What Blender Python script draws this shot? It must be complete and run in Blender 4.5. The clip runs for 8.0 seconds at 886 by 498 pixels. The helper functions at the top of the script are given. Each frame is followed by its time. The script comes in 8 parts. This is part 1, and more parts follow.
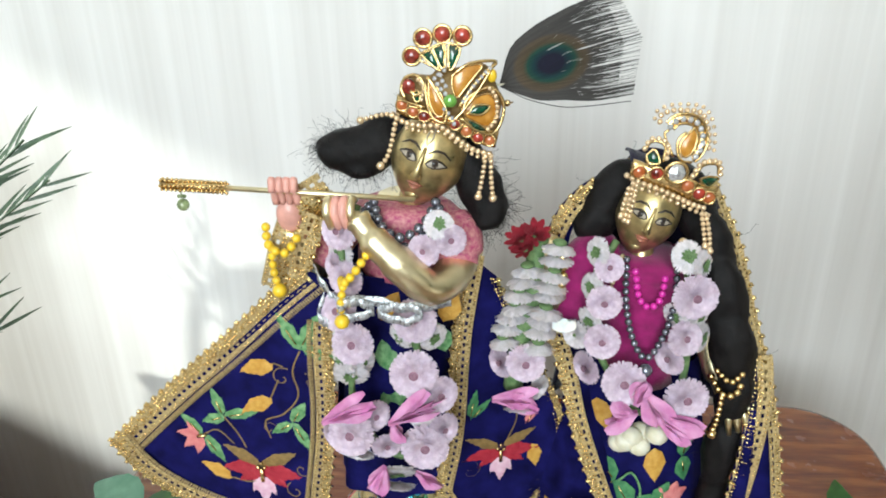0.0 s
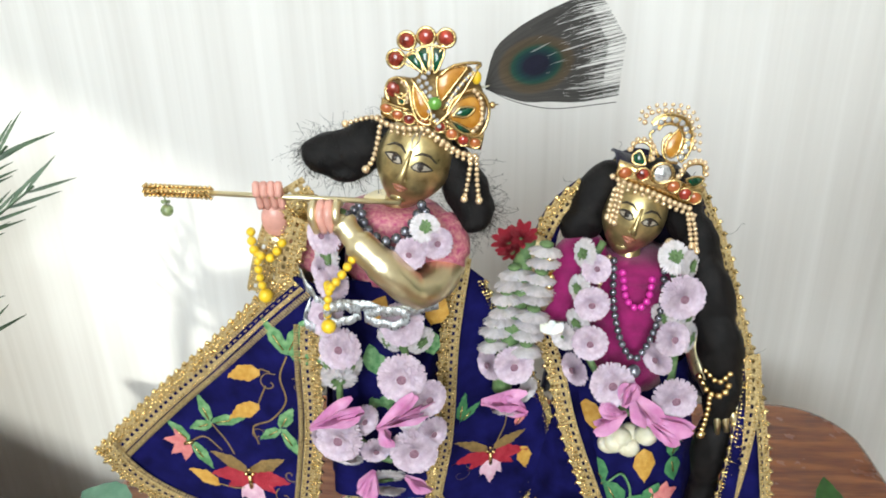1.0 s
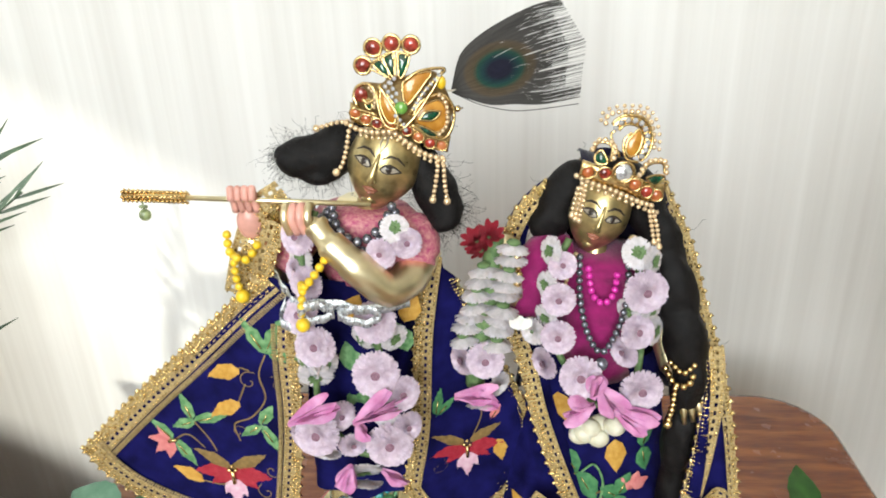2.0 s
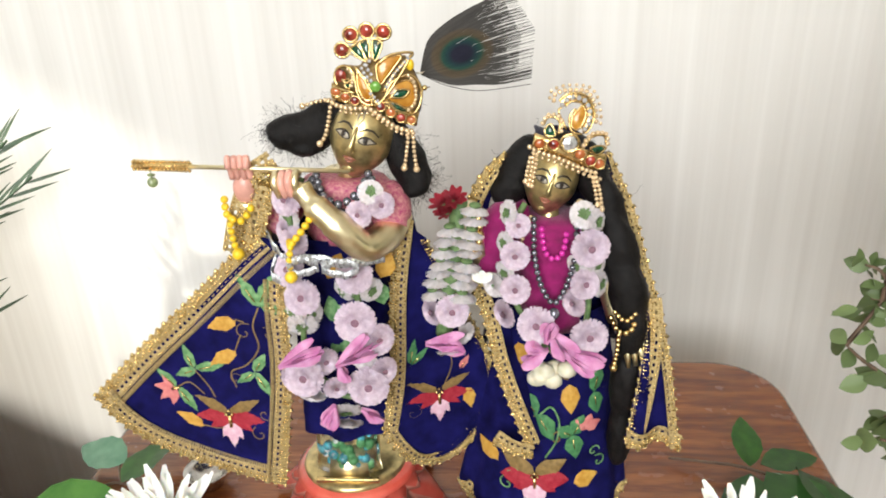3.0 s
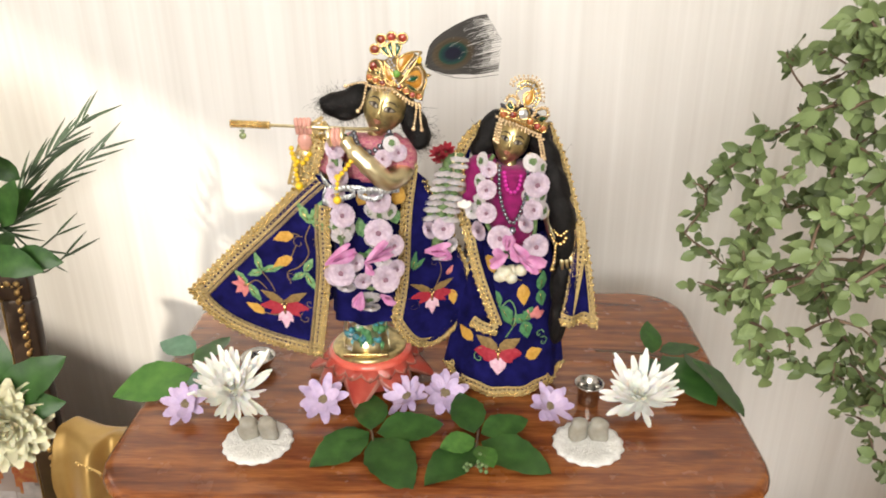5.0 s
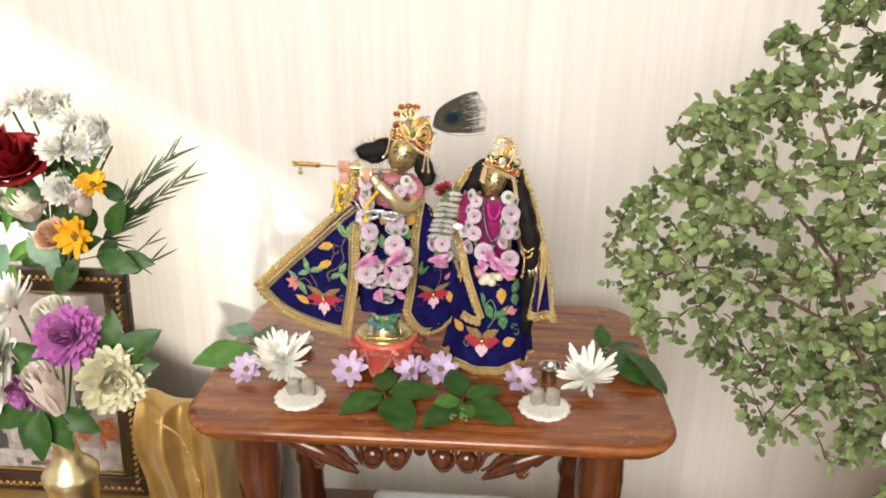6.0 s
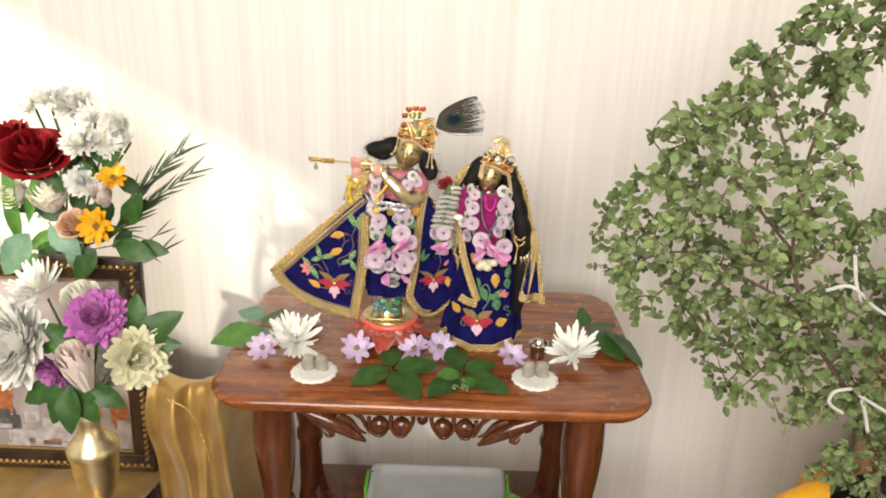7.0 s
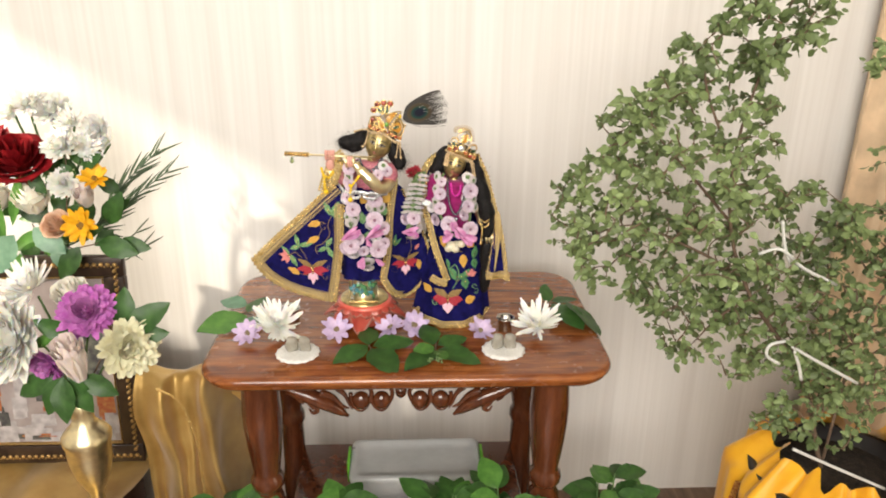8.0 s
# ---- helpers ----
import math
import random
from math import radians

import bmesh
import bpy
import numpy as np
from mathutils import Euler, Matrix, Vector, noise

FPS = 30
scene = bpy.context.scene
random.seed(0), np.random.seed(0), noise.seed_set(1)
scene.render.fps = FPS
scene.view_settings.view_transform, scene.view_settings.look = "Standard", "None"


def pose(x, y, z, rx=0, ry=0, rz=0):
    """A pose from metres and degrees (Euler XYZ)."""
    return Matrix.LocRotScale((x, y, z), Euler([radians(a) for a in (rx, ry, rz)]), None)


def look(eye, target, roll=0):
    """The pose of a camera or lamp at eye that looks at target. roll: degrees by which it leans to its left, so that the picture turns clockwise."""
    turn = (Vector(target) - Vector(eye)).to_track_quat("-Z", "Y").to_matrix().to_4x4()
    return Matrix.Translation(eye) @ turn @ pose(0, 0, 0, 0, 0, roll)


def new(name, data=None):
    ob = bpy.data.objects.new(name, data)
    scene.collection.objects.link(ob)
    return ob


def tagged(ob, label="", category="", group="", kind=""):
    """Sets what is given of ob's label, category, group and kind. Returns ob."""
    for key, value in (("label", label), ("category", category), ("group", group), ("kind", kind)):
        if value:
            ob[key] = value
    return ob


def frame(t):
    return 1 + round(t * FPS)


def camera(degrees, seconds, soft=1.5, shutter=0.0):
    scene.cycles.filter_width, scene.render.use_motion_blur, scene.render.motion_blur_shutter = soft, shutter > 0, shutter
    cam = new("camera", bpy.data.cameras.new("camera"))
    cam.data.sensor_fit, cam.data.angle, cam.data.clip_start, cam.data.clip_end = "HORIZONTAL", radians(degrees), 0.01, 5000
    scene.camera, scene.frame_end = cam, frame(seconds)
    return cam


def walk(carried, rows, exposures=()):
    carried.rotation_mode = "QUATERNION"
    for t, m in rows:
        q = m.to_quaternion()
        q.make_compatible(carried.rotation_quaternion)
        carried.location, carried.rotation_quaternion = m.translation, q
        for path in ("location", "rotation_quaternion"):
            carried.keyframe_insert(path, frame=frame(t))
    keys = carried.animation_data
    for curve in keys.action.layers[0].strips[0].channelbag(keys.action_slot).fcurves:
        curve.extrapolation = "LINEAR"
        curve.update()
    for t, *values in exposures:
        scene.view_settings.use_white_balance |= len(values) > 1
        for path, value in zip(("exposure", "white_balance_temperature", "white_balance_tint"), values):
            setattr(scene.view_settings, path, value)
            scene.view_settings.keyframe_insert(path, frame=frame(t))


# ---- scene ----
cam = camera(61.0, 8.0, soft=1.9)
PATH = [
    (0, (0.001, -0.226, 0.996), (-0.182, 1.586, 0.17), -1.3),
    (0.5, (0.002, -0.222, 0.992), (-0.159, 1.595, 0.17), -1.2),
    (1, (0.003, -0.224, 0.996), (-0.155, 1.592, 0.173), -1.6),
    (2.5, (0.032, -0.258, 1.002), (-0.117, 1.556, 0.173), -2.6),
    (3, (0.04, -0.301, 1.002), (-0.099, 1.518, 0.183), -2.4),
    (3.5, (0.033, -0.345, 1.005), (-0.087, 1.475, 0.185), -1.9),
    (4, (0.024, -0.387, 1.013), (-0.081, 1.433, 0.19), -1.4),
    (4.5, (0.004, -0.449, 1.015), (-0.07, 1.379, 0.207), -1.1),
    (5, (0.032, -0.549, 1.042), (-0.027, 1.276, 0.226), -0.7),
    (5.2, (0.056, -0.62, 1.057), (-0.001, 1.205, 0.239), -0.5),
    (6.3, (0.075, -0.853, 1.124), (-0.061, 1.02, 0.435), 0.7),
    (6.5, (0.061, -0.871, 1.126), (-0.031, 1.001, 0.427), 1.2),
    (7, (0.019, -0.931, 1.137), (0.003, 0.938, 0.426), 1.8),
    (7.5, (0.008, -0.985, 1.14), (0.049, 0.883, 0.427), 1.0),
    (8, (0.004, -1.019, 1.15), (0.091, 0.844, 0.429), 0.6),
]
walk(cam, [(t, look(eye, target, roll)) for t, eye, target, roll in PATH],
     [(0, 0.27, 5850, 1), (1.0, 0.3, 5980, 2), (2.5, 0.38, 6300, 5), (4.5, 0.34, 6800, 10), (6.5, 0.33, 7150, 10), (8.0, 0.31, 7200, 11)])

# ---- world, sun, fill light ----
SUN_DIR = Vector((2.0, 1.0, -1.2)).normalized()
ELEV = math.asin(-SUN_DIR.z)
world = bpy.data.worlds.new("world")
scene.world = world
world.use_nodes = True
wn = world.node_tree
sky = wn.nodes.new("ShaderNodeTexSky")
sky.sky_type, sky.sun_disc = "NISHITA", False
sky.sun_elevation, sky.sun_rotation = ELEV, math.atan2(-SUN_DIR.x, -SUN_DIR.y)
wn.links.new(sky.outputs[0], wn.nodes["Background"].inputs[0])
wn.nodes["Background"].inputs[1].default_value = 0.12


def lamp(name, kind, m, energy, color, **kw):
    d = bpy.data.lights.new(name, kind)
    d.energy, d.color = energy, color
    ob = new(name, d)
    ob.matrix_world = m
    return d, ob


sun, _ = lamp("sun", "SUN", look((0, 0, 3), Vector((0, 0, 3)) + SUN_DIR), 5.0, (1.0, 0.93, 0.82))
sun.angle = radians(1.6)
# added soft fill light behind the camera; no source is seen there
fill_lamp, _ = lamp("window_light", "AREA", look((-0.30, -2.50, 1.80), (0.16, 0.3, 0.85)), 79.0, (1.0, 0.985, 0.965))
fill_lamp.shape, fill_lamp.size, fill_lamp.size_y = "RECTANGLE", 1.7, 1.5


# ---- materials ----
def mat(name, color, rough=0.6, metal=0.0, var=0.15, scale=40.0, bump=0.15, bscale=400.0, color2=None, spec=0.5, sheen=0.0,
        trans=0.0, sub=0.0, stretch=(1, 1, 1), obvar=0.0, coat=0.0, dist=0.001, ior=1.45):
    m = bpy.data.materials.new(name)
    m.use_nodes = True
    nt = m.node_tree
    b = nt.nodes["Principled BSDF"]
    tc = nt.nodes.new("ShaderNodeTexCoord")
    mp = nt.nodes.new("ShaderNodeMapping")
    mp.inputs["Scale"].default_value = stretch
    nt.links.new(tc.outputs["Object"], mp.inputs[0])
    n1 = nt.nodes.new("ShaderNodeTexNoise")
    n1.inputs["Scale"].default_value, n1.inputs["Detail"].default_value = scale, 5
    nt.links.new(mp.outputs[0], n1.inputs["Vector"])
    ramp = nt.nodes.new("ShaderNodeValToRGB")
    c2 = color2 or tuple(min(1, c * (1 + var * 1.6)) for c in color)
    c1 = color if color2 else tuple(c * (1 - var * 1.6) for c in color)
    ramp.color_ramp.elements[0].position, ramp.color_ramp.elements[1].position = 0.32, 0.68
    ramp.color_ramp.elements[0].color, ramp.color_ramp.elements[1].color = (*c1, 1), (*c2, 1)
    nt.links.new(n1.outputs[0], ramp.inputs[0])
    out = ramp.outputs[0]
    if obvar:
        oi = nt.nodes.new("ShaderNodeObjectInfo")
        geo = nt.nodes.new("ShaderNodeNewGeometry")
        add = nt.nodes.new("ShaderNodeMath")
        nt.links.new(oi.outputs["Random"], add.inputs[0])
        nt.links.new(geo.outputs["Random Per Island"], add.inputs[1])
        mr = nt.nodes.new("ShaderNodeMapRange")
        mr.inputs["From Max"].default_value = 2.0
        mr.inputs["To Min"].default_value, mr.inputs["To Max"].default_value = 1 - obvar, 1 + obvar
        nt.links.new(add.outputs[0], mr.inputs["Value"])
        hs = nt.nodes.new("ShaderNodeHueSaturation")
        nt.links.new(mr.outputs[0], hs.inputs["Value"])
        nt.links.new(out, hs.inputs["Color"])
        out = hs.outputs[0]
    nt.links.new(out, b.inputs["Base Color"])
    n2 = nt.nodes.new("ShaderNodeTexNoise")
    n2.inputs["Scale"].default_value, n2.inputs["Detail"].default_value = bscale, 3
    nt.links.new(mp.outputs[0], n2.inputs["Vector"])
    bp = nt.nodes.new("ShaderNodeBump")
    bp.inputs["Strength"].default_value, bp.inputs["Distance"].default_value = bump, dist
    nt.links.new(n2.outputs[0], bp.inputs["Height"])
    nt.links.new(bp.outputs[0], b.inputs["Normal"])
    rr = nt.nodes.new("ShaderNodeMapRange")
    rr.inputs["To Min"].default_value, rr.inputs["To Max"].default_value = max(0.02, rough * 0.8), min(1, rough * 1.2)
    nt.links.new(n1.outputs[0], rr.inputs["Value"])
    nt.links.new(rr.outputs[0], b.inputs["Roughness"])
    b.inputs["Metallic"].default_value = metal
    b.inputs["Specular IOR Level"].default_value = spec
    b.inputs["IOR"].default_value = ior
    b.inputs["Sheen Weight"].default_value = sheen
    b.inputs["Transmission Weight"].default_value = trans
    b.inputs["Subsurface Weight"].default_value = sub
    b.inputs["Subsurface Radius"].default_value = (0.004, 0.003, 0.002)
    b.inputs["Coat Weight"].default_value = coat
    return m


def wallpaper():
    m = mat("wallpaper", (0.75, 0.72, 0.66), 0.5, var=0.02, scale=1.5)
    nt = m.node_tree
    b = nt.nodes["Principled BSDF"]
    tc = nt.nodes.new("ShaderNodeTexCoord")
    cols = []
    for sc, zs in ((34, 0.012), (120, 0.02)):
        mp = nt.nodes.new("ShaderNodeMapping")
        mp.inputs["Scale"].default_value = (1, 1, zs)
        nt.links.new(tc.outputs["Object"], mp.inputs[0])
        n = nt.nodes.new("ShaderNodeTexNoise")
        n.inputs["Scale"].default_value, n.inputs["Detail"].default_value = sc, 4
        nt.links.new(mp.outputs[0], n.inputs["Vector"])
        cols.append(n)
    add = nt.nodes.new("ShaderNodeMath")
    add.operation = "MULTIPLY_ADD"
    add.inputs[1].default_value = 0.55
    nt.links.new(cols[1].outputs[0], add.inputs[0])
    nt.links.new(cols[0].outputs[0], add.inputs[2])
    r = nt.nodes.new("ShaderNodeValToRGB")
    r.color_ramp.elements[0].position, r.color_ramp.elements[1].position = 0.58, 0.98
    r.color_ramp.elements[0].color, r.color_ramp.elements[1].color = (0.70, 0.68, 0.65, 1), (0.79, 0.775, 0.75, 1)
    nt.links.new(add.outputs[0], r.inputs[0])
    nt.links.new(r.outputs[0], b.inputs["Base Color"])
    bp = nt.nodes["Bump"]
    bp.inputs["Strength"].default_value, bp.inputs["Distance"].default_value = 0.35, 0.0015
    nt.links.new(add.outputs[0], bp.inputs["Height"])
    b.inputs["Specular IOR Level"].default_value = 0.45
    return m


def wood_mat(name, dark, mid, light, stretch, rough=0.28):
    m = mat(name, mid, rough, coat=0.4)
    nt = m.node_tree
    b = nt.nodes["Principled BSDF"]
    tc = nt.nodes.new("ShaderNodeTexCoord")
    mp = nt.nodes.new("ShaderNodeMapping")
    mp.inputs["Scale"].default_value = stretch
    nt.links.new(tc.outputs["Object"], mp.inputs[0])
    n = nt.nodes.new("ShaderNodeTexNoise")
    n.inputs["Scale"].default_value, n.inputs["Detail"].default_value, n.inputs["Distortion"].default_value = 9, 8, 0.6
    nt.links.new(mp.outputs[0], n.inputs["Vector"])
    f = nt.nodes.new("ShaderNodeTexNoise")
    f.inputs["Scale"].default_value, f.inputs["Detail"].default_value = 60, 6
    nt.links.new(mp.outputs[0], f.inputs["Vector"])
    mix = nt.nodes.new("ShaderNodeMath")
    mix.operation = "MULTIPLY_ADD"
    mix.inputs[1].default_value = 0.35
    nt.links.new(f.outputs[0], mix.inputs[0])
    nt.links.new(n.outputs[0], mix.inputs[2])
    r = nt.nodes.new("ShaderNodeValToRGB")
    e = r.color_ramp.elements
    e[0].position, e[0].color = 0.48, (*dark, 1)
    e[1].position, e[1].color = 0.86, (*light, 1)
    k = e.new(0.64)
    k.color = (*mid, 1)
    nt.links.new(mix.outputs[0], r.inputs[0])
    nt.links.new(r.outputs[0], b.inputs["Base Color"])
    bp = nt.nodes["Bump"]
    bp.inputs["Strength"].default_value = 0.08
    nt.links.new(mix.outputs[0], bp.inputs["Height"])
    return m


WALL = wallpaper()
PLASTER = mat("plaster", (0.72, 0.69, 0.64), 0.8, var=0.04, scale=3, bump=0.1, bscale=80)
FLOOR = wood_mat("floor_wood", (0.09, 0.05, 0.03), (0.13, 0.075, 0.045), (0.19, 0.115, 0.07), (6, 0.6, 1), 0.4)
CEIL = mat("ceiling_paint", (0.8, 0.79, 0.76), 0.85, var=0.02, scale=4)
WOOD = wood_mat("table_wood", (0.105, 0.027, 0.008), (0.190, 0.053, 0.014), (0.33, 0.112, 0.030), (1.0, 9, 9), 0.26)
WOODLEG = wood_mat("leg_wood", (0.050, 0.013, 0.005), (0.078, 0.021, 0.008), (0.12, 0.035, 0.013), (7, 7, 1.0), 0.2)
BLUE = mat("blue_velvet", (0.0075, 0.0070, 0.064), 0.9, var=0.3, scale=60, bump=0.3, bscale=2500, sheen=0.0, spec=0.06)
PURPLE = mat("dark_violet_cloth", (0.010, 0.008, 0.028), 0.85, var=0.3, scale=50, bump=0.3, bscale=2200, sheen=0.2, spec=0.15)
MAGENTA = mat("magenta_cloth", (0.25, 0.009, 0.105), 0.7, var=0.2, scale=80, bump=0.3, bscale=2200, sheen=0.3, spec=0.2)
PINKBROC = mat("pink_brocade", (0.40, 0.05, 0.15), 0.5, color2=(0.62, 0.30, 0.28), scale=420, bump=0.5, bscale=900, spec=0.4)
LACE = mat("gold_lace", (0.50, 0.36, 0.14), 0.22, 1.0, scale=700, bump=0.6, bscale=1100, color2=(0.95, 0.76, 0.38), obvar=0.3)
BRAID = mat("gold_braid", (0.34, 0.24, 0.10), 0.40, 0.6, scale=900, bump=0.9, bscale=1500, color2=(0.72, 0.56, 0.28))
BRASS = mat("polished_brass", (0.88, 0.78, 0.50), 0.33, 1.0, var=0.08, scale=70, bump=0.05, bscale=300)
# brass with shade put into its colour for faces and necks; also the dull plate
FACE = mat("dull_shaded_brass", (0.50, 0.40, 0.19), 0.30, 0.85, var=0.25, scale=120, bump=0.05, bscale=300)
GOLD = mat("crown_gold", (0.72, 0.53, 0.24), 0.24, 1.0, var=0.15, scale=300, bump=0.2, bscale=900)
PEARL = mat("gold_pearl", (0.74, 0.56, 0.34), 0.25, 0.55, var=0.1, scale=200, bump=0.02, coat=0.4)
DARKPEARL = mat("grey_pearl", (0.16, 0.16, 0.19), 0.2, 0.6, var=0.4, scale=160, bump=0.02, coat=0.6, obvar=0.4)
MAGPEARL = mat("magenta_pearl", (0.60, 0.03, 0.33), 0.28, var=0.15, bump=0.02, coat=0.5)
YELBEAD = mat("yellow_bead", (0.75, 0.50, 0.02), 0.35, var=0.15, bump=0.02, coat=0.3)
RED = mat("red_gem", (0.25, 0.030, 0.018), 0.08, var=0.5, scale=180, bump=0.05, coat=1.0)
GREEN = mat("green_gem", (0.004, 0.05, 0.022), 0.08, var=0.5, scale=180, bump=0.05, coat=1.0)
PALEGLASS = mat("pale_green_glass", (0.34, 0.42, 0.20), 0.08, var=0.3, scale=300, trans=0.4, coat=1.0)
LIME = mat("lime_gem", (0.16, 0.38, 0.06), 0.1, var=0.2, coat=1.0)
ORANGE_GEM = mat("orange_red_gem", (0.34, 0.075, 0.02), 0.1, color2=(0.48, 0.16, 0.05), scale=180, bump=0.05, coat=1.0)
ORANGE = mat("orange_enamel", (0.36, 0.14, 0.014), 0.2, color2=(0.56, 0.28, 0.045), scale=160, coat=0.6)
DIAMOND = mat("crystal", (0.75, 0.78, 0.82), 0.06, 0.6, var=0.3, scale=600, bump=0.3, bscale=700, coat=1.0)
TEAL = mat("turquoise_bead", (0.04, 0.19, 0.23), 0.2, var=0.5, scale=200, coat=0.6)
BLACKHAIR = mat("black_hair", (0.006, 0.005, 0.005), 0.55, var=0.4, scale=200, bump=0.6, bscale=1400, spec=0.25)
PINKPAINT = mat("pink_paint", (0.64, 0.33, 0.27), 0.3, var=0.12, scale=90)
EYE = mat("painted_eye", (0.03, 0.022, 0.018), 0.3, var=0.2)
EYEWHITE = mat("painted_eye_white", (0.32, 0.28, 0.22), 0.35, var=0.1)
LIP = mat("painted_lip", (0.34, 0.13, 0.08), 0.35, var=0.1)
SILVER = mat("silver_ribbon", (0.62, 0.65, 0.68), 0.28, 0.7, var=0.2, scale=500, bump=0.7, bscale=900)
LILAC = mat("lilac_petal", (0.50, 0.38, 0.47), 0.6, color2=(0.68, 0.57, 0.65), scale=3, bump=0.15, bscale=20, sub=0.25, obvar=0.14)
LILACDK = mat("lilac_core", (0.16, 0.075, 0.11), 0.8, color2=(0.30, 0.17, 0.22), scale=14, bump=0.6, bscale=30)
PALEPETAL = mat("pale_petal", (0.54, 0.50, 0.50), 0.6, color2=(0.72, 0.66, 0.69), scale=3, sub=0.25, obvar=0.08)
PINKPETAL = mat("pink_petal", (0.48, 0.15, 0.34), 0.55, color2=(0.66, 0.34, 0.54), scale=90, sub=0.25, bump=0.2, bscale=500)
SEPAL = mat("sepal_green", (0.06, 0.12, 0.04), 0.6, color2=(0.17, 0.25, 0.10), scale=200, obvar=0.2)
WHITEPETAL = mat("white_petal", (0.84, 0.84, 0.79), 0.6, color2=(0.91, 0.91, 0.87), scale=3, sub=0.5, obvar=0.06)
CREAM = mat("cream_petal", (0.72, 0.70, 0.48), 0.6, color2=(0.82, 0.80, 0.62), scale=3, sub=0.25, obvar=0.06)
WAX = mat("cream_bud", (0.60, 0.56, 0.40), 0.5, color2=(0.76, 0.72, 0.60), scale=150, sub=0.3)
ASTER = mat("aster_petal", (0.48, 0.36, 0.56), 0.6, color2=(0.64, 0.52, 0.70), scale=3, sub=0.25, obvar=0.1)
ASTERC = mat("aster_core", (0.10, 0.07, 0.05), 0.8, color2=(0.25, 0.20, 0.10), scale=14, bump=0.8, bscale=30)
VIOLET = mat("violet_mum", (0.48, 0.10, 0.44), 0.6, color2=(0.68, 0.30, 0.62), scale=3, sub=0.2, obvar=0.12)
ROSE_RED = mat("red_rose", (0.13, 0.003, 0.006), 0.6, color2=(0.28, 0.008, 0.012), scale=4, spec=0.2, sub=0.0, obvar=0.25)
ROSE_WHITE = mat("white_rose", (0.82, 0.80, 0.70), 0.55, color2=(0.89, 0.87, 0.80), scale=3, sub=0.3, obvar=0.06)
ROSE_PEACH = mat("peach_rose", (0.58, 0.34, 0.22), 0.55, color2=(0.74, 0.52, 0.38), scale=3, sub=0.3, obvar=0.08)
ROSE_BLUSH = mat("blush_rose", (0.86, 0.74, 0.69), 0.5, color2=(0.91, 0.83, 0.79), scale=3, sub=0.3, obvar=0.06)
YELLOWP = mat("yellow_petal", (0.75, 0.34, 0.01), 0.55, color2=(0.85, 0.52, 0.03), scale=3, sub=0.2, obvar=0.1)
SUNCORE = mat("brown_core", (0.10, 0.045, 0.01), 0.8, color2=(0.3, 0.16, 0.02), scale=14, bump=0.8, bscale=30)
LEAF = mat("dark_leaf", (0.016, 0.055, 0.012), 0.42, color2=(0.05, 0.13, 0.028), scale=3.2, bump=0.3, bscale=9, obvar=0.3, spec=0.4)
LEAFLIGHT = mat("bush_leaf", (0.105, 0.155, 0.055), 0.5, color2=(0.22, 0.29, 0.115), scale=3.2, bump=0.25, bscale=9, obvar=0.45, spec=0.4)
LEAFBLUE = mat("glaucous_leaf", (0.07, 0.16, 0.10), 0.4, color2=(0.16, 0.28, 0.19), scale=3.2, bump=0.3, bscale=9, obvar=0.2)
LEAFBRIGHT = mat("fresh_leaf", (0.035, 0.12, 0.02), 0.42, color2=(0.10, 0.24, 0.045), scale=3.2, bump=0.2, bscale=9, obvar=0.2)
PALM = mat("palm_leaf", (0.022, 0.05, 0.022), 0.4, color2=(0.07, 0.12, 0.06), scale=3.2, bump=0.2, bscale=9, obvar=0.3)
BARK = mat("twig_bark", (0.09, 0.055, 0.035), 0.8, color2=(0.18, 0.12, 0.08), scale=120, bump=0.6, bscale=500)
STEMG = mat("green_stem", (0.05, 0.12, 0.03), 0.5, color2=(0.12, 0.22, 0.07), scale=90)
GOLDCLOTH = mat("gold_satin", (0.40, 0.24, 0.065), 0.34, 0.5, color2=(0.56, 0.37, 0.13), scale=18, bump=0.25, bscale=1300, sheen=0.2)
YELCLOTH = mat("yellow_satin", (0.66, 0.28, 0.008), 0.4, color2=(0.78, 0.40, 0.02), scale=18, bump=0.25, bscale=1000, sheen=0.2)
SEQUIN = mat("red_gold_sequin", (0.32, 0.03, 0.02), 0.3, 0.5, color2=(0.75, 0.45, 0.12), scale=260, bump=0.8, bscale=600)
FRAMEWOOD = mat("dark_frame", (0.022, 0.012, 0.008), 0.35, color2=(0.05, 0.028, 0.016), scale=40, bump=0.1)
GILT = mat("gilt_carving", (0.35, 0.22, 0.08), 0.4, 0.8, color2=(0.6, 0.4, 0.16), scale=300, bump=0.6, bscale=700)
STEEL = mat("steel_cup", (0.55, 0.53, 0.50), 0.22, 1.0, var=0.12, scale=80, bump=0.1)
CANDLE = mat("grey_wax", (0.24, 0.22, 0.18), 0.5, color2=(0.36, 0.34, 0.29), scale=90, sub=0.2)
DOILY = mat("white_doily", (0.76, 0.76, 0.73), 0.75, var=0.06, scale=300, bump=0.9, bscale=500, dist=0.002)
LOTUSRED = mat("lotus_red", (0.60, 0.072, 0.050), 0.2, color2=(0.74, 0.17, 0.12), scale=30, coat=0.6, bump=0.1, bscale=60)
LOTUSPALE = mat("lotus_rim", (0.62, 0.20, 0.15), 0.25, color2=(0.72, 0.34, 0.27), scale=60, coat=0.6)
PLASTIC = mat("clear_plastic", (0.62, 0.64, 0.64), 0.3, var=0.04, trans=0.45, bump=0.05, bscale=60)
CLIP = mat("green_clip", (0.10, 0.36, 0.03), 0.35, var=0.1)
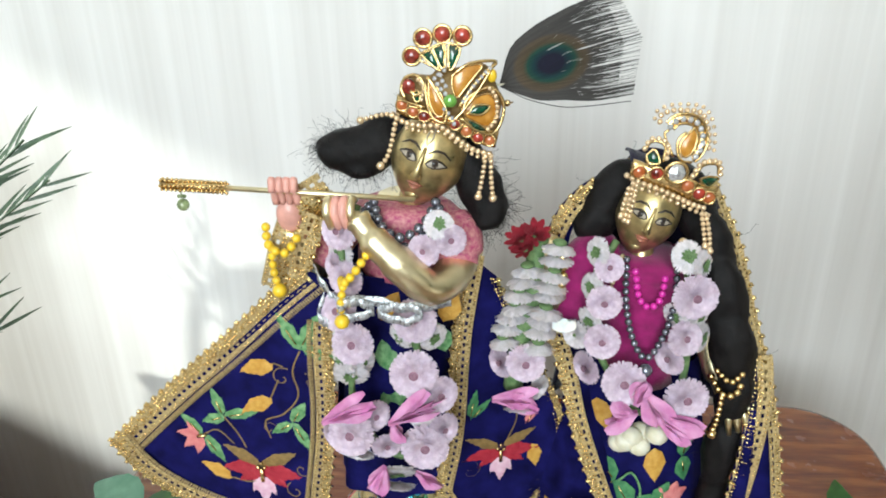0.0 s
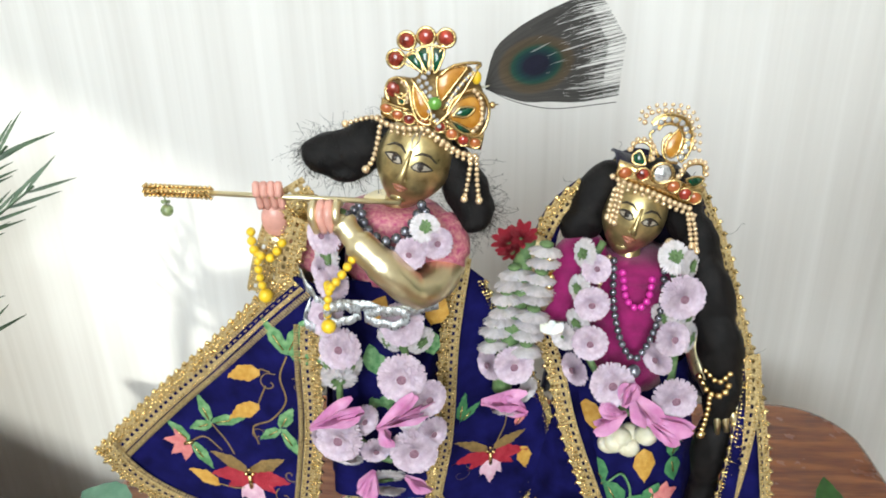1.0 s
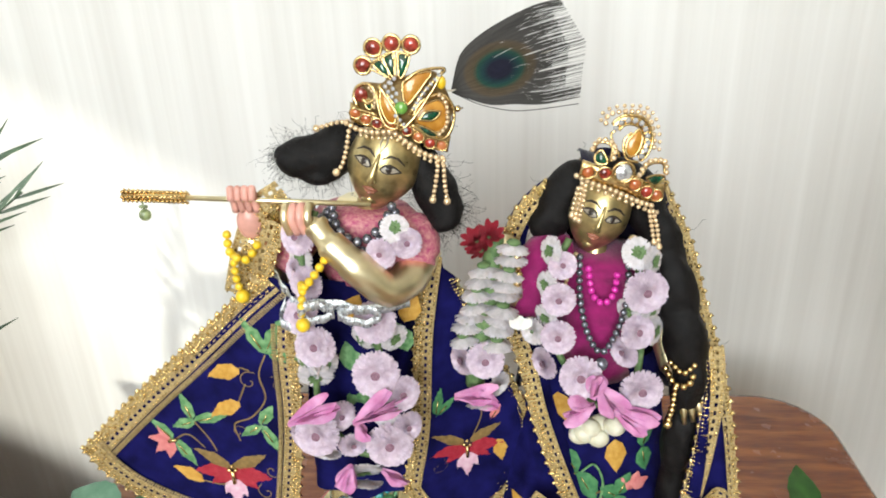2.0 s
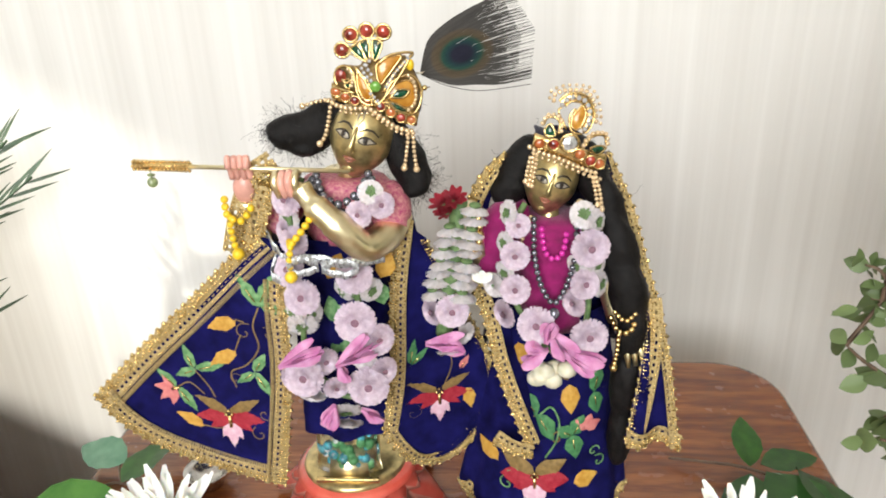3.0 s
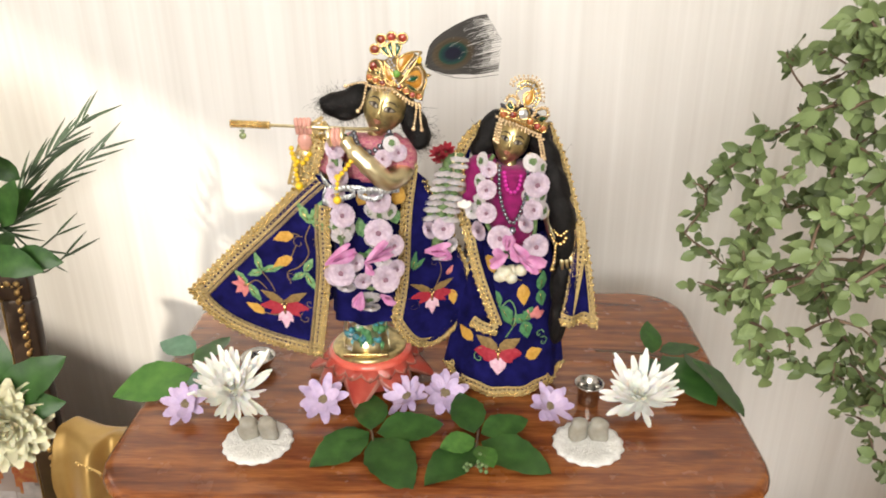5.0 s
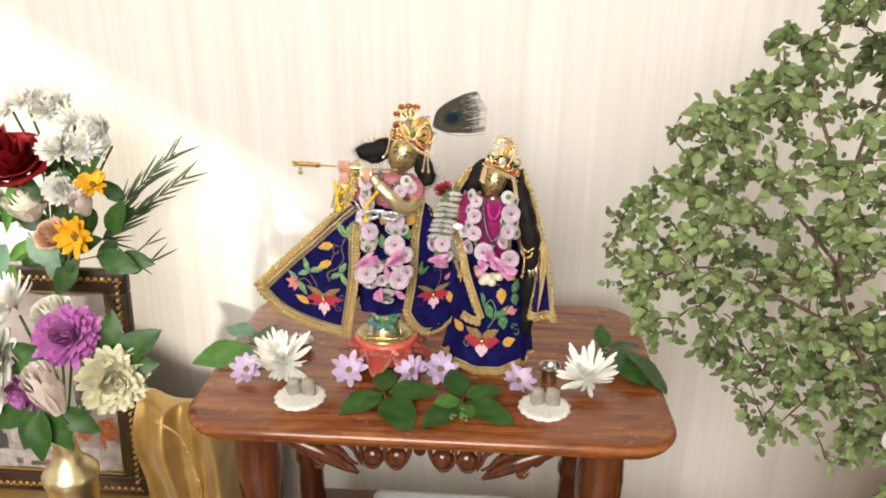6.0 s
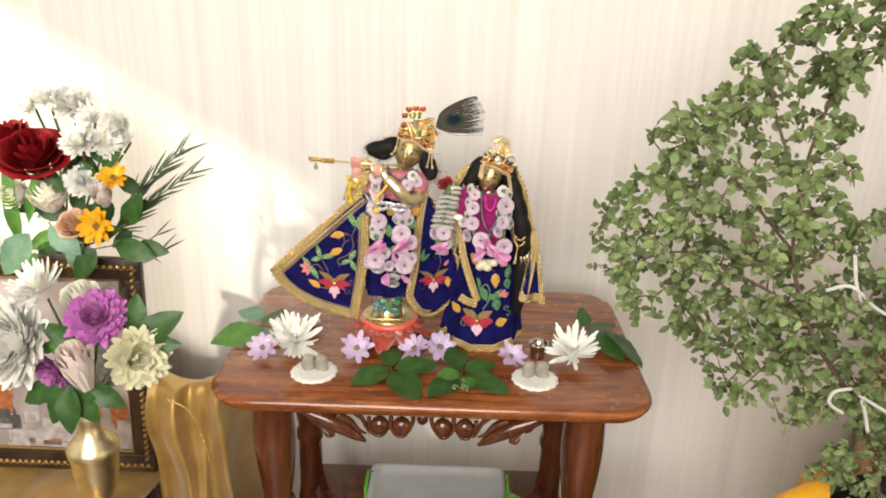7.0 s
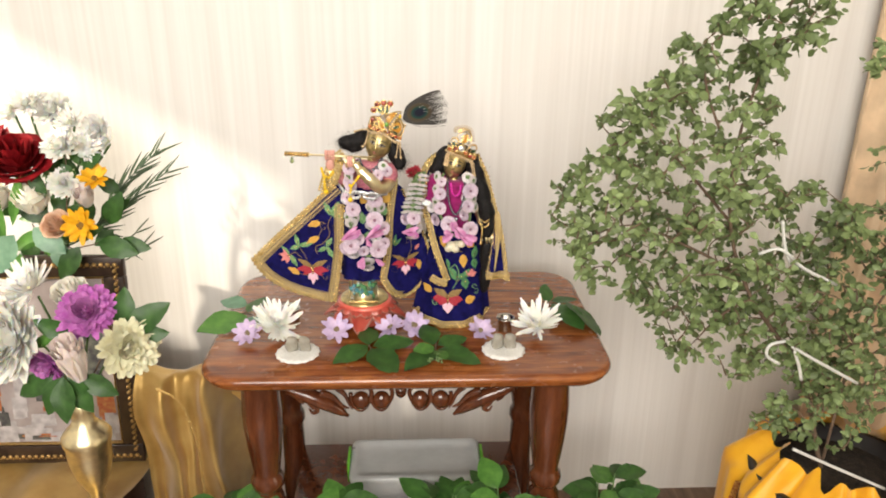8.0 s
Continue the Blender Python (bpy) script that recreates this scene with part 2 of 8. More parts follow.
WHITEROD = mat("white_plastic", (0.55, 0.55, 0.52), 0.4, var=0.06, scale=60)
BLACKPOT = mat("black_plastic", (0.012, 0.011, 0.012), 0.5, var=0.2, scale=60)
SOIL = mat("soil", (0.02, 0.014, 0.010), 0.95, var=0.5, scale=90, bump=1.0, bscale=160, dist=0.006)
PHOTO = mat("photo_ground", (0.26, 0.22, 0.22), 0.3, color2=(0.42, 0.38, 0.38), scale=14, bump=0.0)
PH_W = mat("photo_white", (0.40, 0.38, 0.39), 0.35, var=0.15, scale=60, bump=0.0)
PH_R = mat("photo_red", (0.32, 0.06, 0.035), 0.35, color2=(0.42, 0.20, 0.07), scale=120, bump=0.0)
PH_D = mat("photo_dark", (0.05, 0.05, 0.06), 0.35, color2=(0.14, 0.15, 0.13), scale=90, bump=0.0)
PLATE = mat("dull_gold", (0.20, 0.13, 0.05), 0.5, 0.6, color2=(0.30, 0.20, 0.08), scale=300, bump=0.5, bscale=700)
CURTAIN = mat("tan_curtain", (0.60, 0.45, 0.30), 0.8, var=0.1, scale=20, bump=0.3, bscale=900)
GLAZE = mat("glass", (0.9, 0.9, 0.9), 0.03, var=0.0, trans=1.0, bump=0.0)
EMB_G = mat("green_thread", (0.06, 0.19, 0.06), 0.5, color2=(0.24, 0.42, 0.19), scale=260, bump=0.8, bscale=900)
EMB_DG = mat("dark_green_thread", (0.03, 0.14, 0.05), 0.5, color2=(0.09, 0.26, 0.10), scale=260, bump=0.8, bscale=900)
EMB_O = mat("amber_thread", (0.50, 0.25, 0.03), 0.5, color2=(0.64, 0.38, 0.08), scale=260, bump=0.8, bscale=900)
EMB_R = mat("crimson_thread", (0.30, 0.008, 0.025), 0.5, color2=(0.42, 0.03, 0.05), scale=260, bump=0.8, bscale=900)
EMB_P = mat("pink_thread", (0.66, 0.36, 0.48), 0.5, color2=(0.78, 0.56, 0.64), scale=260, bump=0.8, bscale=900)
EMB_B = mat("bronze_thread", (0.16, 0.10, 0.03), 0.5, color2=(0.28, 0.18, 0.06), scale=260, bump=0.8, bscale=900)
EMB_S = mat("salmon_thread", (0.58, 0.16, 0.16), 0.5, color2=(0.68, 0.26, 0.24), scale=260, bump=0.8, bscale=900)

# ---- building helpers ----
BASE = {}


def thing(name, at=(0, 0, 0), label="", category="", group="", kind=""):
    ob = new(name)
    ob.empty_display_size = 0.02
    ob.location = at
    BASE[ob.name] = Vector(at)
    return tagged(ob, label, category, group, kind)


def mesh_of(name, bm, mats, smooth=True):
    me = bpy.data.meshes.new(name)
    bm.normal_update()
    bm.to_mesh(me)
    bm.free()
    for m in (mats if isinstance(mats, (list, tuple)) else [mats]):
        me.materials.append(m)
    if smooth:
        me.polygons.foreach_set("use_smooth", [True] * len(me.polygons))
    return me


def part(name, bm, material, parent, label="", smooth=True):
    """bm is in world places; it becomes one mesh under parent."""
    o = BASE[parent.name]
    bmesh.ops.translate(bm, verts=bm.verts, vec=-o)
    ob = new(name, mesh_of(name, bm, material, smooth))
    ob.parent = parent
    BASE[ob.name] = o
    if label:
        ob["label"] = label
    return ob


def solid(name, bm, material, at=(0, 0, 0), label="", category="", group="", kind="", smooth=True):
    """A top-level thing that is one mesh."""
    bmesh.ops.translate(bm, verts=bm.verts, vec=-Vector(at))
    ob = new(name, mesh_of(name, bm, material, smooth))
    ob.location = at
    BASE[ob.name] = Vector(at)
    return tagged(ob, label, category, group, kind)


def piece(name, mesh, m, parent, label=""):
    """A part that shares its mesh with others; m in world places."""
    ob = new(name, mesh)
    ob.parent = parent
    ob.matrix_basis = Matrix.Translation(-BASE[parent.name]) @ m
    BASE[ob.name] = BASE[parent.name]
    if label:
        ob["label"] = label
    return ob


def aim(at, normal, spin=0.0, s=1.0):
    """A pose whose z axis is normal."""
    q = Vector(normal).to_track_quat("Z", "Y")
    sc = s if isinstance(s, (tuple, list)) else (s, s, s)
    return Matrix.Translation(at) @ q.to_matrix().to_4x4() @ Matrix.Rotation(spin, 4, "Z") @ Matrix.Diagonal((*sc, 1))


def box(bm, lo, hi, bev=0.0):
    c = (Vector(lo) + Vector(hi)) / 2
    d = Vector(hi) - Vector(lo)
    r = bmesh.ops.create_cube(bm, size=1, matrix=Matrix.Translation(c) @ Matrix.Diagonal((*d, 1)))
    if bev:
        es = list({e for v in r["verts"] for e in v.link_edges})
        bmesh.ops.bevel(bm, geom=es, offset=bev, segments=2, affect="EDGES", profile=0.5)


def ball(bm, c, r, m=None, u=10, v=6, mi=0):
    sc = r if isinstance(r, (tuple, list)) else (r, r, r)
    M = Matrix.Translation(c) @ (m or Matrix()) @ Matrix.Diagonal((*sc, 1))
    out = bmesh.ops.create_uvsphere(bm, u_segments=u, v_segments=v, radius=1, matrix=M)
    if mi:
        for f in {f for w in out["verts"] for f in w.link_faces}:
            f.material_index = mi


def raw(bm, verts, faces, mi=0):
    vs = [bm.verts.new(p) for p in verts]
    for f in faces:
        try:
            bm.faces.new([vs[i] for i in f]).material_index = mi
        except ValueError:
            pass
    return vs


def bead(bm, c, r, mi=0):
    """A small cheap round bump."""
    x, y, z = c
    s = r * 0.72
    vs = [(x, y, z + r), (x, y, z - r)]
    for k in range(5):
        a = k * math.tau / 5
        vs.append((x + r * math.cos(a) * 0.95, y + r * math.sin(a) * 0.95, z))
    raw(bm, vs, [(0, 2 + k, 2 + (k + 1) % 5) for k in range(5)] + [(1, 2 + (k + 1) % 5, 2 + k) for k in range(5)], mi)


def tube(bm, pts, rad, n=8, mi=0, cap=True):
    pts = [Vector(p) for p in pts]
    rads = rad if isinstance(rad, (list, tuple)) else [rad] * len(pts)
    rings, up = [], None
    for i, p in enumerate(pts):
        t = (pts[min(i + 1, len(pts) - 1)] - pts[max(i - 1, 0)]).normalized()
        if up is None:
            up = t.orthogonal().normalized()
        up = (up - t * up.dot(t))
        up = up.normalized() if up.length > 1e-6 else t.orthogonal().normalized()
        w = t.cross(up)
        rings.append([bm.verts.new(p + (up * math.cos(a) + w * math.sin(a)) * rads[i]) for a in [k * math.tau / n for k in range(n)]])
    for a, b in zip(rings, rings[1:]):
        for k in range(n):
            bm.faces.new((a[k], a[(k + 1) % n], b[(k + 1) % n], b[k])).material_index = mi
    if cap:
        bm.faces.new(rings[0][::-1]).material_index = mi
        bm.faces.new(rings[-1]).material_index = mi


def lathe(bm, prof, at=(0, 0, 0), n=28, m=None, mi=0):
    """prof: (radius, height) rows."""
    M = Matrix.Translation(at) @ (m or Matrix())
    rings = [[bm.verts.new(M @ Vector((r * math.cos(k * math.tau / n), r * math.sin(k * math.tau / n), h))) for k in range(n)] for r, h in prof]
    for a, b in zip(rings, rings[1:]):
        for k in range(n):
            bm.faces.new((a[k], a[(k + 1) % n], b[(k + 1) % n], b[k])).material_index = mi
    bm.faces.new(rings[0][::-1]).material_index = mi
    bm.faces.new(rings[-1]).material_index = mi


def smooth_path(pts, n=8):
    """Catmull-Rom through the points."""
    P = [Vector(p) for p in pts]
    P = [P[0] * 2 - P[1]] + P + [P[-1] * 2 - P[-2]]
    out = []
    for i in range(1, len(P) - 2):
        a, b, c, d = P[i - 1:i + 3]
        for k in range(n):
            t = k / n
            out.append(0.5 * (2 * b + (c - a) * t + (2 * a - 5 * b + 4 * c - d) * t * t + (3 * b - a - 3 * c + d) * t ** 3))
    out.append(P[-2])
    return out


def even_path(pts, step):
    """Points at even steps along a line of points."""
    pts = [Vector(p) for p in pts]
    out, left = [pts[0].copy()], step
    for a, b in zip(pts, pts[1:]):
        L, done = (b - a).length, 0.0
        while L - done >= left and L > 0:
            done += left
            out.append(a + (b - a) * (done / L))
            left = step
        left -= L - done
    return out


def sheet(bm, f, nu, nv, mi=0, thick=0.0):
    """A surface f(u, v), given a back when thick."""
    g = [[bm.verts.new(f(i / nu, j / nv)) for j in range(nv + 1)] for i in range(nu + 1)]
    fs = []
    for i in range(nu):
        for j in range(nv):
            try:
                q = bm.faces.new((g[i][j], g[i + 1][j], g[i + 1][j + 1], g[i][j + 1]))
            except ValueError:
                continue
            q.material_index = mi
            fs.append(q)
    if thick:
        bm.normal_update()
        bmesh.ops.solidify(bm, geom=fs, thickness=thick)
    return g


def petal(bm, M, L, W, curl=0.3, cup=0.25, rows=4, tip=0.5, mi=0, neck=0.25, wave=0.0):
    """A blade from the origin along y, facing z; curl lifts its end, cup its sides."""
    vs = []
    for i in range(rows + 1):
        t = i / rows
        w = W / 2 * (neck + (1 - neck) * math.sin(math.pi * min(1.0, t * 0.5 / tip if t < tip else 0.5 + 0.5 * (t - tip) / (1 - tip))))
        if i == rows:
            w = W * 0.17
        y = L * t
        z = curl * L * t * t
        for s in (-1, 0, 1):
            vs.append(M @ Vector((w * s, y, z + (cup * w if s else 0) + wave * W * math.sin(t * 9 + s * 2))))
    fs = []
    for i in range(rows):
        for s in (0, 1):
            a = i * 3 + s
            fs.append((a, a + 1, a + 4, a + 3))
    raw(bm, vs, fs, mi)


def rz(a):
    return Matrix.Rotation(a, 4, "Z")


def rx(a):
    return Matrix.Rotation(a, 4, "X")


def ry(a):
    return Matrix.Rotation(a, 4, "Y")


RNG = random.Random(7)

# ---- setting ----
YW, ZF = 0.543, -0.12
X0, X1, Y0, H = -2.5, 2.4, -2.6, 2.5
bm = bmesh.new()
box(bm, (X0 - 0.2, YW, ZF - 0.1), (X1 + 0.2, YW + 0.15, H + 0.1))
solid("wall_north", bm, WALL, label="cream wallpapered wall with fine vertical streaks", category="wall", kind="structure", smooth=False)
bm = bmesh.new()
box(bm, (X1, Y0, ZF - 0.1), (X1 + 0.15, YW, H + 0.1))
solid("wall_east", bm, PLASTER, label="plain pale plastered side wall", category="wall", kind="structure", smooth=False)


def holed_wall(name, lo, hi, axis, a0, a1, z0, z1, label):
    """A wall with one opening that spans a0 to a1 along axis and z0 to z1 upwards."""
    b = bmesh.new()
    for s0, s1, t0, t1 in ((lo[axis], a0, lo[2], hi[2]), (a1, hi[axis], lo[2], hi[2]), (a0, a1, lo[2], z0), (a0, a1, z1, hi[2])):
        l, h = list(lo), list(hi)
        l[axis], h[axis], l[2], h[2] = s0, s1, t0, t1
        box(b, l, h)
    solid(name, b, PLASTER, label=label, category="wall", kind="structure", smooth=False)


# unseen wall; opening placed and sized to cut the sun patch on wall_north
holed_wall("wall_west", (X0 - 0.06, Y0, ZF - 0.1), (X0, YW, H + 0.1), 1, -0.72, 0.50, 1.50, 2.06, "unseen pale plastered wall, its opening sized to shape the sun patch")
# unseen wall; its opening is invented to let the fill light in
holed_wall("wall_south", (X0, Y0 - 0.15, ZF - 0.1), (X1, Y0, H + 0.1), 0, -1.30, 0.70, 1.0, 2.45, "unseen pale plastered wall with an added opening for the fill light")
bm = bmesh.new()
box(bm, (X0 - 0.2, Y0 - 0.2, ZF - 0.12), (X1 + 0.2, YW + 0.15, ZF))
solid("floor", bm, FLOOR, label="brown wooden floor boards", category="floor", kind="structure", smooth=False)
bm = bmesh.new()
box(bm, (X0 - 0.2, Y0 - 0.2, H), (X1 + 0.2, YW + 0.15, H + 0.12))
solid("ceiling", bm, CEIL, label="plain white painted ceiling", category="ceiling", kind="structure", smooth=False)
bm = bmesh.new()
sheet(bm, lambda u, v: Vector((0.93 + 0.5 * u, 0.47 + 0.025 * math.sin(u * 38) + 0.01 * math.sin(u * 90), ZF + 0.01 + 2.4 * v)), 60, 6, thick=0.003)
solid("curtain", bm, CURTAIN, (1.18, 0.47, ZF + 0.01), "tan fabric curtain hanging against the wall", "curtain")


# ---- table ----
def rounded_rect(w0, w1, d0, d1, r, n=6):
    pts = []
    for cx, cy, a0 in ((w1 - r, d1 - r, 0), (w0 + r, d1 - r, 90), (w0 + r, d0 + r, 180), (w1 - r, d0 + r, 270)):
        for k in range(n + 1):
            a = radians(a0 + 90 * k / n)
            pts.append((cx + r * math.cos(a), cy + r * math.sin(a)))
    return pts


def table():
    t = thing("side_table", (0, 0.2, ZF), "reddish-brown varnished wooden side table with turned legs", "table")
    b = bmesh.new()
    rows = []
    for ins, z in ((0.10, 0.55), (0.012, 0.55), (0.006, 0.549), (0.002, 0.546), (0.0, 0.541), (0.001, 0.537), (0.005, 0.534), (0.005, 0.531),
                   (0.009, 0.527), (0.016, 0.522), (0.020, 0.519), (0.10, 0.519)):
        rows.append([b.verts.new((x, y, z)) for x, y in rounded_rect(-0.329 + ins, 0.329 - ins, -0.016 + ins, 0.408 - ins, max(0.02, 0.066 - ins), 8)])
    n = len(rows[0])
    for p, q in zip(rows, rows[1:]):
        for k in range(n):
            b.faces.new((p[k], q[k], q[(k + 1) % n], p[(k + 1) % n]))
    b.faces.new(rows[0])
    b.faces.new(rows[-1][::-1])
    top = part("tabletop", b, WOOD, t, "glossy reddish wooden top with a moulded edge")
    prof = [(0.026, 0.519), (0.030, 0.505), (0.0315, 0.475), (0.033, 0.445), (0.0325, 0.42), (0.030, 0.385), (0.026, 0.35), (0.0225, 0.325), (0.0235, 0.318),
            (0.0275, 0.312), (0.0285, 0.304), (0.0275, 0.296), (0.023, 0.290), (0.022, 0.28), (0.026, 0.27), (0.028, 0.255), (0.024, 0.235), (0.024, 0.20),
            (0.024, 0.14), (0.028, 0.12), (0.029, 0.09), (0.024, 0.04), (0.022, 0.0), (0.026, -0.05), (0.022, -0.10), (0.02, ZF)]
    back = [(0.024, 0.519), (0.027, 0.50), (0.027, 0.482), (0.021, 0.472), (0.020, 0.46), (0.024, 0.44), (0.030, 0.40), (0.033, 0.36), (0.031, 0.33), (0.025, 0.30),
            (0.021, 0.275), (0.026, 0.265), (0.027, 0.25), (0.022, 0.24), (0.023, 0.2), (0.023, 0.14), (0.028, 0.1), (0.023, 0.0), (0.026, -0.05), (0.02, ZF)]
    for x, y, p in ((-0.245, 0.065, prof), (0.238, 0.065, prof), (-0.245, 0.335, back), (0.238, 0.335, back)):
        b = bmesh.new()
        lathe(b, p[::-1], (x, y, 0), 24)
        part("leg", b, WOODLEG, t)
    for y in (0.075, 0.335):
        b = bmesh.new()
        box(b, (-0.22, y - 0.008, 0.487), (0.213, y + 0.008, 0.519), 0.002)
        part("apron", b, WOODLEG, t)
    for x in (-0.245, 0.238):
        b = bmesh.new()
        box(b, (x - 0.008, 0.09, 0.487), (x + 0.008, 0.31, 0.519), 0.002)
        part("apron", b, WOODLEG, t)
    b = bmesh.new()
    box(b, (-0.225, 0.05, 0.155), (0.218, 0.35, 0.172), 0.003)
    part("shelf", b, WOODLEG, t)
    # carved scrolls hanging from the front apron
    cx = -0.013
    for s in (-1, 1):
        for dx in (0.032, 0.066):
            b = bmesh.new()
            ball(b, (cx + s * dx, 0.060, 0.464), (0.0150, 0.012, 0.0165), u=16, v=12)
            tube(b, smooth_path([(cx + s * (dx + q * 0.018), 0.060, z) for q, z in ((-0.7, 0.490), (-1.0, 0.478), (-0.75, 0.462), (-0.2, 0.447), (0.4, 0.448), (0.9, 0.462), (0.95, 0.478))], 5), [0.0036] * 31, 8)
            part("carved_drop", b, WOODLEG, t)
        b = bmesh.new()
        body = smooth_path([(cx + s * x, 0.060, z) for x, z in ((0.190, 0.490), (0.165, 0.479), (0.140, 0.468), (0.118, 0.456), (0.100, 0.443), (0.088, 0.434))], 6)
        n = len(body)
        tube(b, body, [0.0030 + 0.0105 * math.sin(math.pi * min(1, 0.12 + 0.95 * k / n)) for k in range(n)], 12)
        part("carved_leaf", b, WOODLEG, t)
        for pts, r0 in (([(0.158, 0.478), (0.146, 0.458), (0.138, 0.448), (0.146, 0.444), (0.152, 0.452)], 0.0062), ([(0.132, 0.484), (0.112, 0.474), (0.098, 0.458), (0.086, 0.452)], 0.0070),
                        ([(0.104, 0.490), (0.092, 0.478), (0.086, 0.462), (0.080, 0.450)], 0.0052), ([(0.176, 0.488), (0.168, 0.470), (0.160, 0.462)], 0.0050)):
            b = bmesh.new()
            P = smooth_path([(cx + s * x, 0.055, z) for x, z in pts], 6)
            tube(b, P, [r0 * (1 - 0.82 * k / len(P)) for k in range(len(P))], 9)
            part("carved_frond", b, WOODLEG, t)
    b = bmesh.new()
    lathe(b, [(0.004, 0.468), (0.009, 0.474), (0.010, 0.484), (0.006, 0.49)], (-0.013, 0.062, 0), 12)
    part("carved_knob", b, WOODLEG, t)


table()

# ---- flowers ----
def mum_mesh(name, rings, petal_w, mats, core=0.28, curl=0.5, lift=0.25, rows=4, rough=0.07, seed=1, tip=0.86, shake=9, sepals=0):
    """A many-petalled bloom of radius 1 that faces z. rings: (petals, length, tilt in degrees); sepals: green ones laid over it."""
    r = random.Random(seed)
    b = bmesh.new()
    for n, L, tilt in rings:
        o = r.random() * 6
        for k in range(n):
            a = o + k * math.tau / n + r.uniform(-0.04, 0.04)
            l = L * r.uniform(1 - rough, 1 + rough)
            M = rz(a) @ rx(radians(tilt + r.uniform(-shake, shake))) @ ry(r.uniform(-0.02, 0.02) * shake)
            petal(b, Matrix.Translation((0, 0, lift * (1 - L) * 0.6)) @ M @ Matrix.Translation((0, core * 0.3, 0)), l - core * 0.3, petal_w * r.uniform(0.85, 1.15), curl * r.uniform(0.4, 1.5), 0.3, rows, tip, 0, 0.55)
    for k in range(sepals):
        petal(b, Matrix.Translation((0, 0, 0.06)) @ rz(k * math.tau / sepals * 1.02 + r.uniform(-0.1, 0.1)) @ rx(radians(r.uniform(2, 12))), r.uniform(0.35, 0.55), 0.22, 0.05, 0.35, 4, 0.45, 1, 0.5)
    if core:
        ball(b, (0, 0, lift * 0.5), (core, core, core * 0.5), u=10, v=6, mi=1)
    return mesh_of(name, b, mats)


LILAC_MUMS = [mum_mesh("flower", ((46, 1.0, -2), (44, 0.97, 5), (42, 0.91, 11), (38, 0.83, 17), (34, 0.73, 23), (28, 0.62, 30), (22, 0.51, 38)), 0.23, [LILAC, LILACDK], 0.27, 0.03, 0.42, 3, 0.035, k, 0.9, 3) for k in range(3)]
PALE_MUM = mum_mesh("flower", ((42, 1.0, 0), (40, 0.92, 8), (36, 0.82, 16), (30, 0.68, 26), (20, 0.5, 40)), 0.24, [PALEPETAL, SEPAL], 0.2, 0.04, 0.3, 3, 0.04, 9, 0.9, 3)
EDGE_MUM = mum_mesh("flower", ((42, 1.0, 12), (40, 0.94, 17), (36, 0.85, 22)), 0.24, [PALEPETAL, SEPAL], 0.40, 0.16, -0.22, 3, 0.03, 10, 0.9, 3)
BACK_MUM = mum_mesh("flower", ((42, 1.0, -6), (40, 0.93, 0)), 0.22, [PALEPETAL, SEPAL], 0.14, -0.05, 0.22, 3, 0.04, 12, 0.9, 3, 11)
RED_BLOOM = mum_mesh("flower", ((9, 1.0, 25), (8, 0.8, 45), (6, 0.6, 65)), 0.42, [EMB_R, SEPAL], 0.2, 0.1, seed=4)


def blossom_bow(b, at, a, L, W, mi=0, seed=0):
    """Crumpled pink petals pinched at one end and fanned at the other, along angle a in the upright plane."""
    r = random.Random(seed)
    for k in range(7):
        M = Matrix.Translation(Vector(at) + Vector((0, r.uniform(-0.003, 0.001), 0))) @ rx(radians(90)) @ rz(a - math.pi / 2 + (k - 3) * 0.075 + r.uniform(-0.05, 0.05)) @ ry(r.uniform(-1.0, 1.0))
        petal(b, M, L * r.uniform(0.8, 1.1), W * r.uniform(0.45, 0.8), 0.08, 0.7, 8, 0.75, mi, 0.25, 0.09)


def garland(name, at, label, blooms, bows, string):
    g = thing(name, at, label, "garland")
    b = bmesh.new()
    tube(b, smooth_path(string, 6), 0.0022, 6)
    part("string", b, SEPAL, g, "green stem string")
    r = random.Random(len(blooms))
    for x, z, y, rad, kind, nx, nz in blooms:
        me = {"l": LILAC_MUMS[r.randrange(3)], "w": PALE_MUM, "e": EDGE_MUM, "b": BACK_MUM}[kind]
        piece("flower", me, aim((x, y, z), (nx + r.uniform(-0.12, 0.12), -1, nz + r.uniform(0.0, 0.25)), r.random() * 6, rad), g)
    for k, (x, y, z, a, L, W) in enumerate(bows):
        b = bmesh.new()
        blossom_bow(b, (x, y, z), a, L, W, 0, k)
        part("pink_petals", b, PINKPETAL, g, "bunched pink petals")
    return g


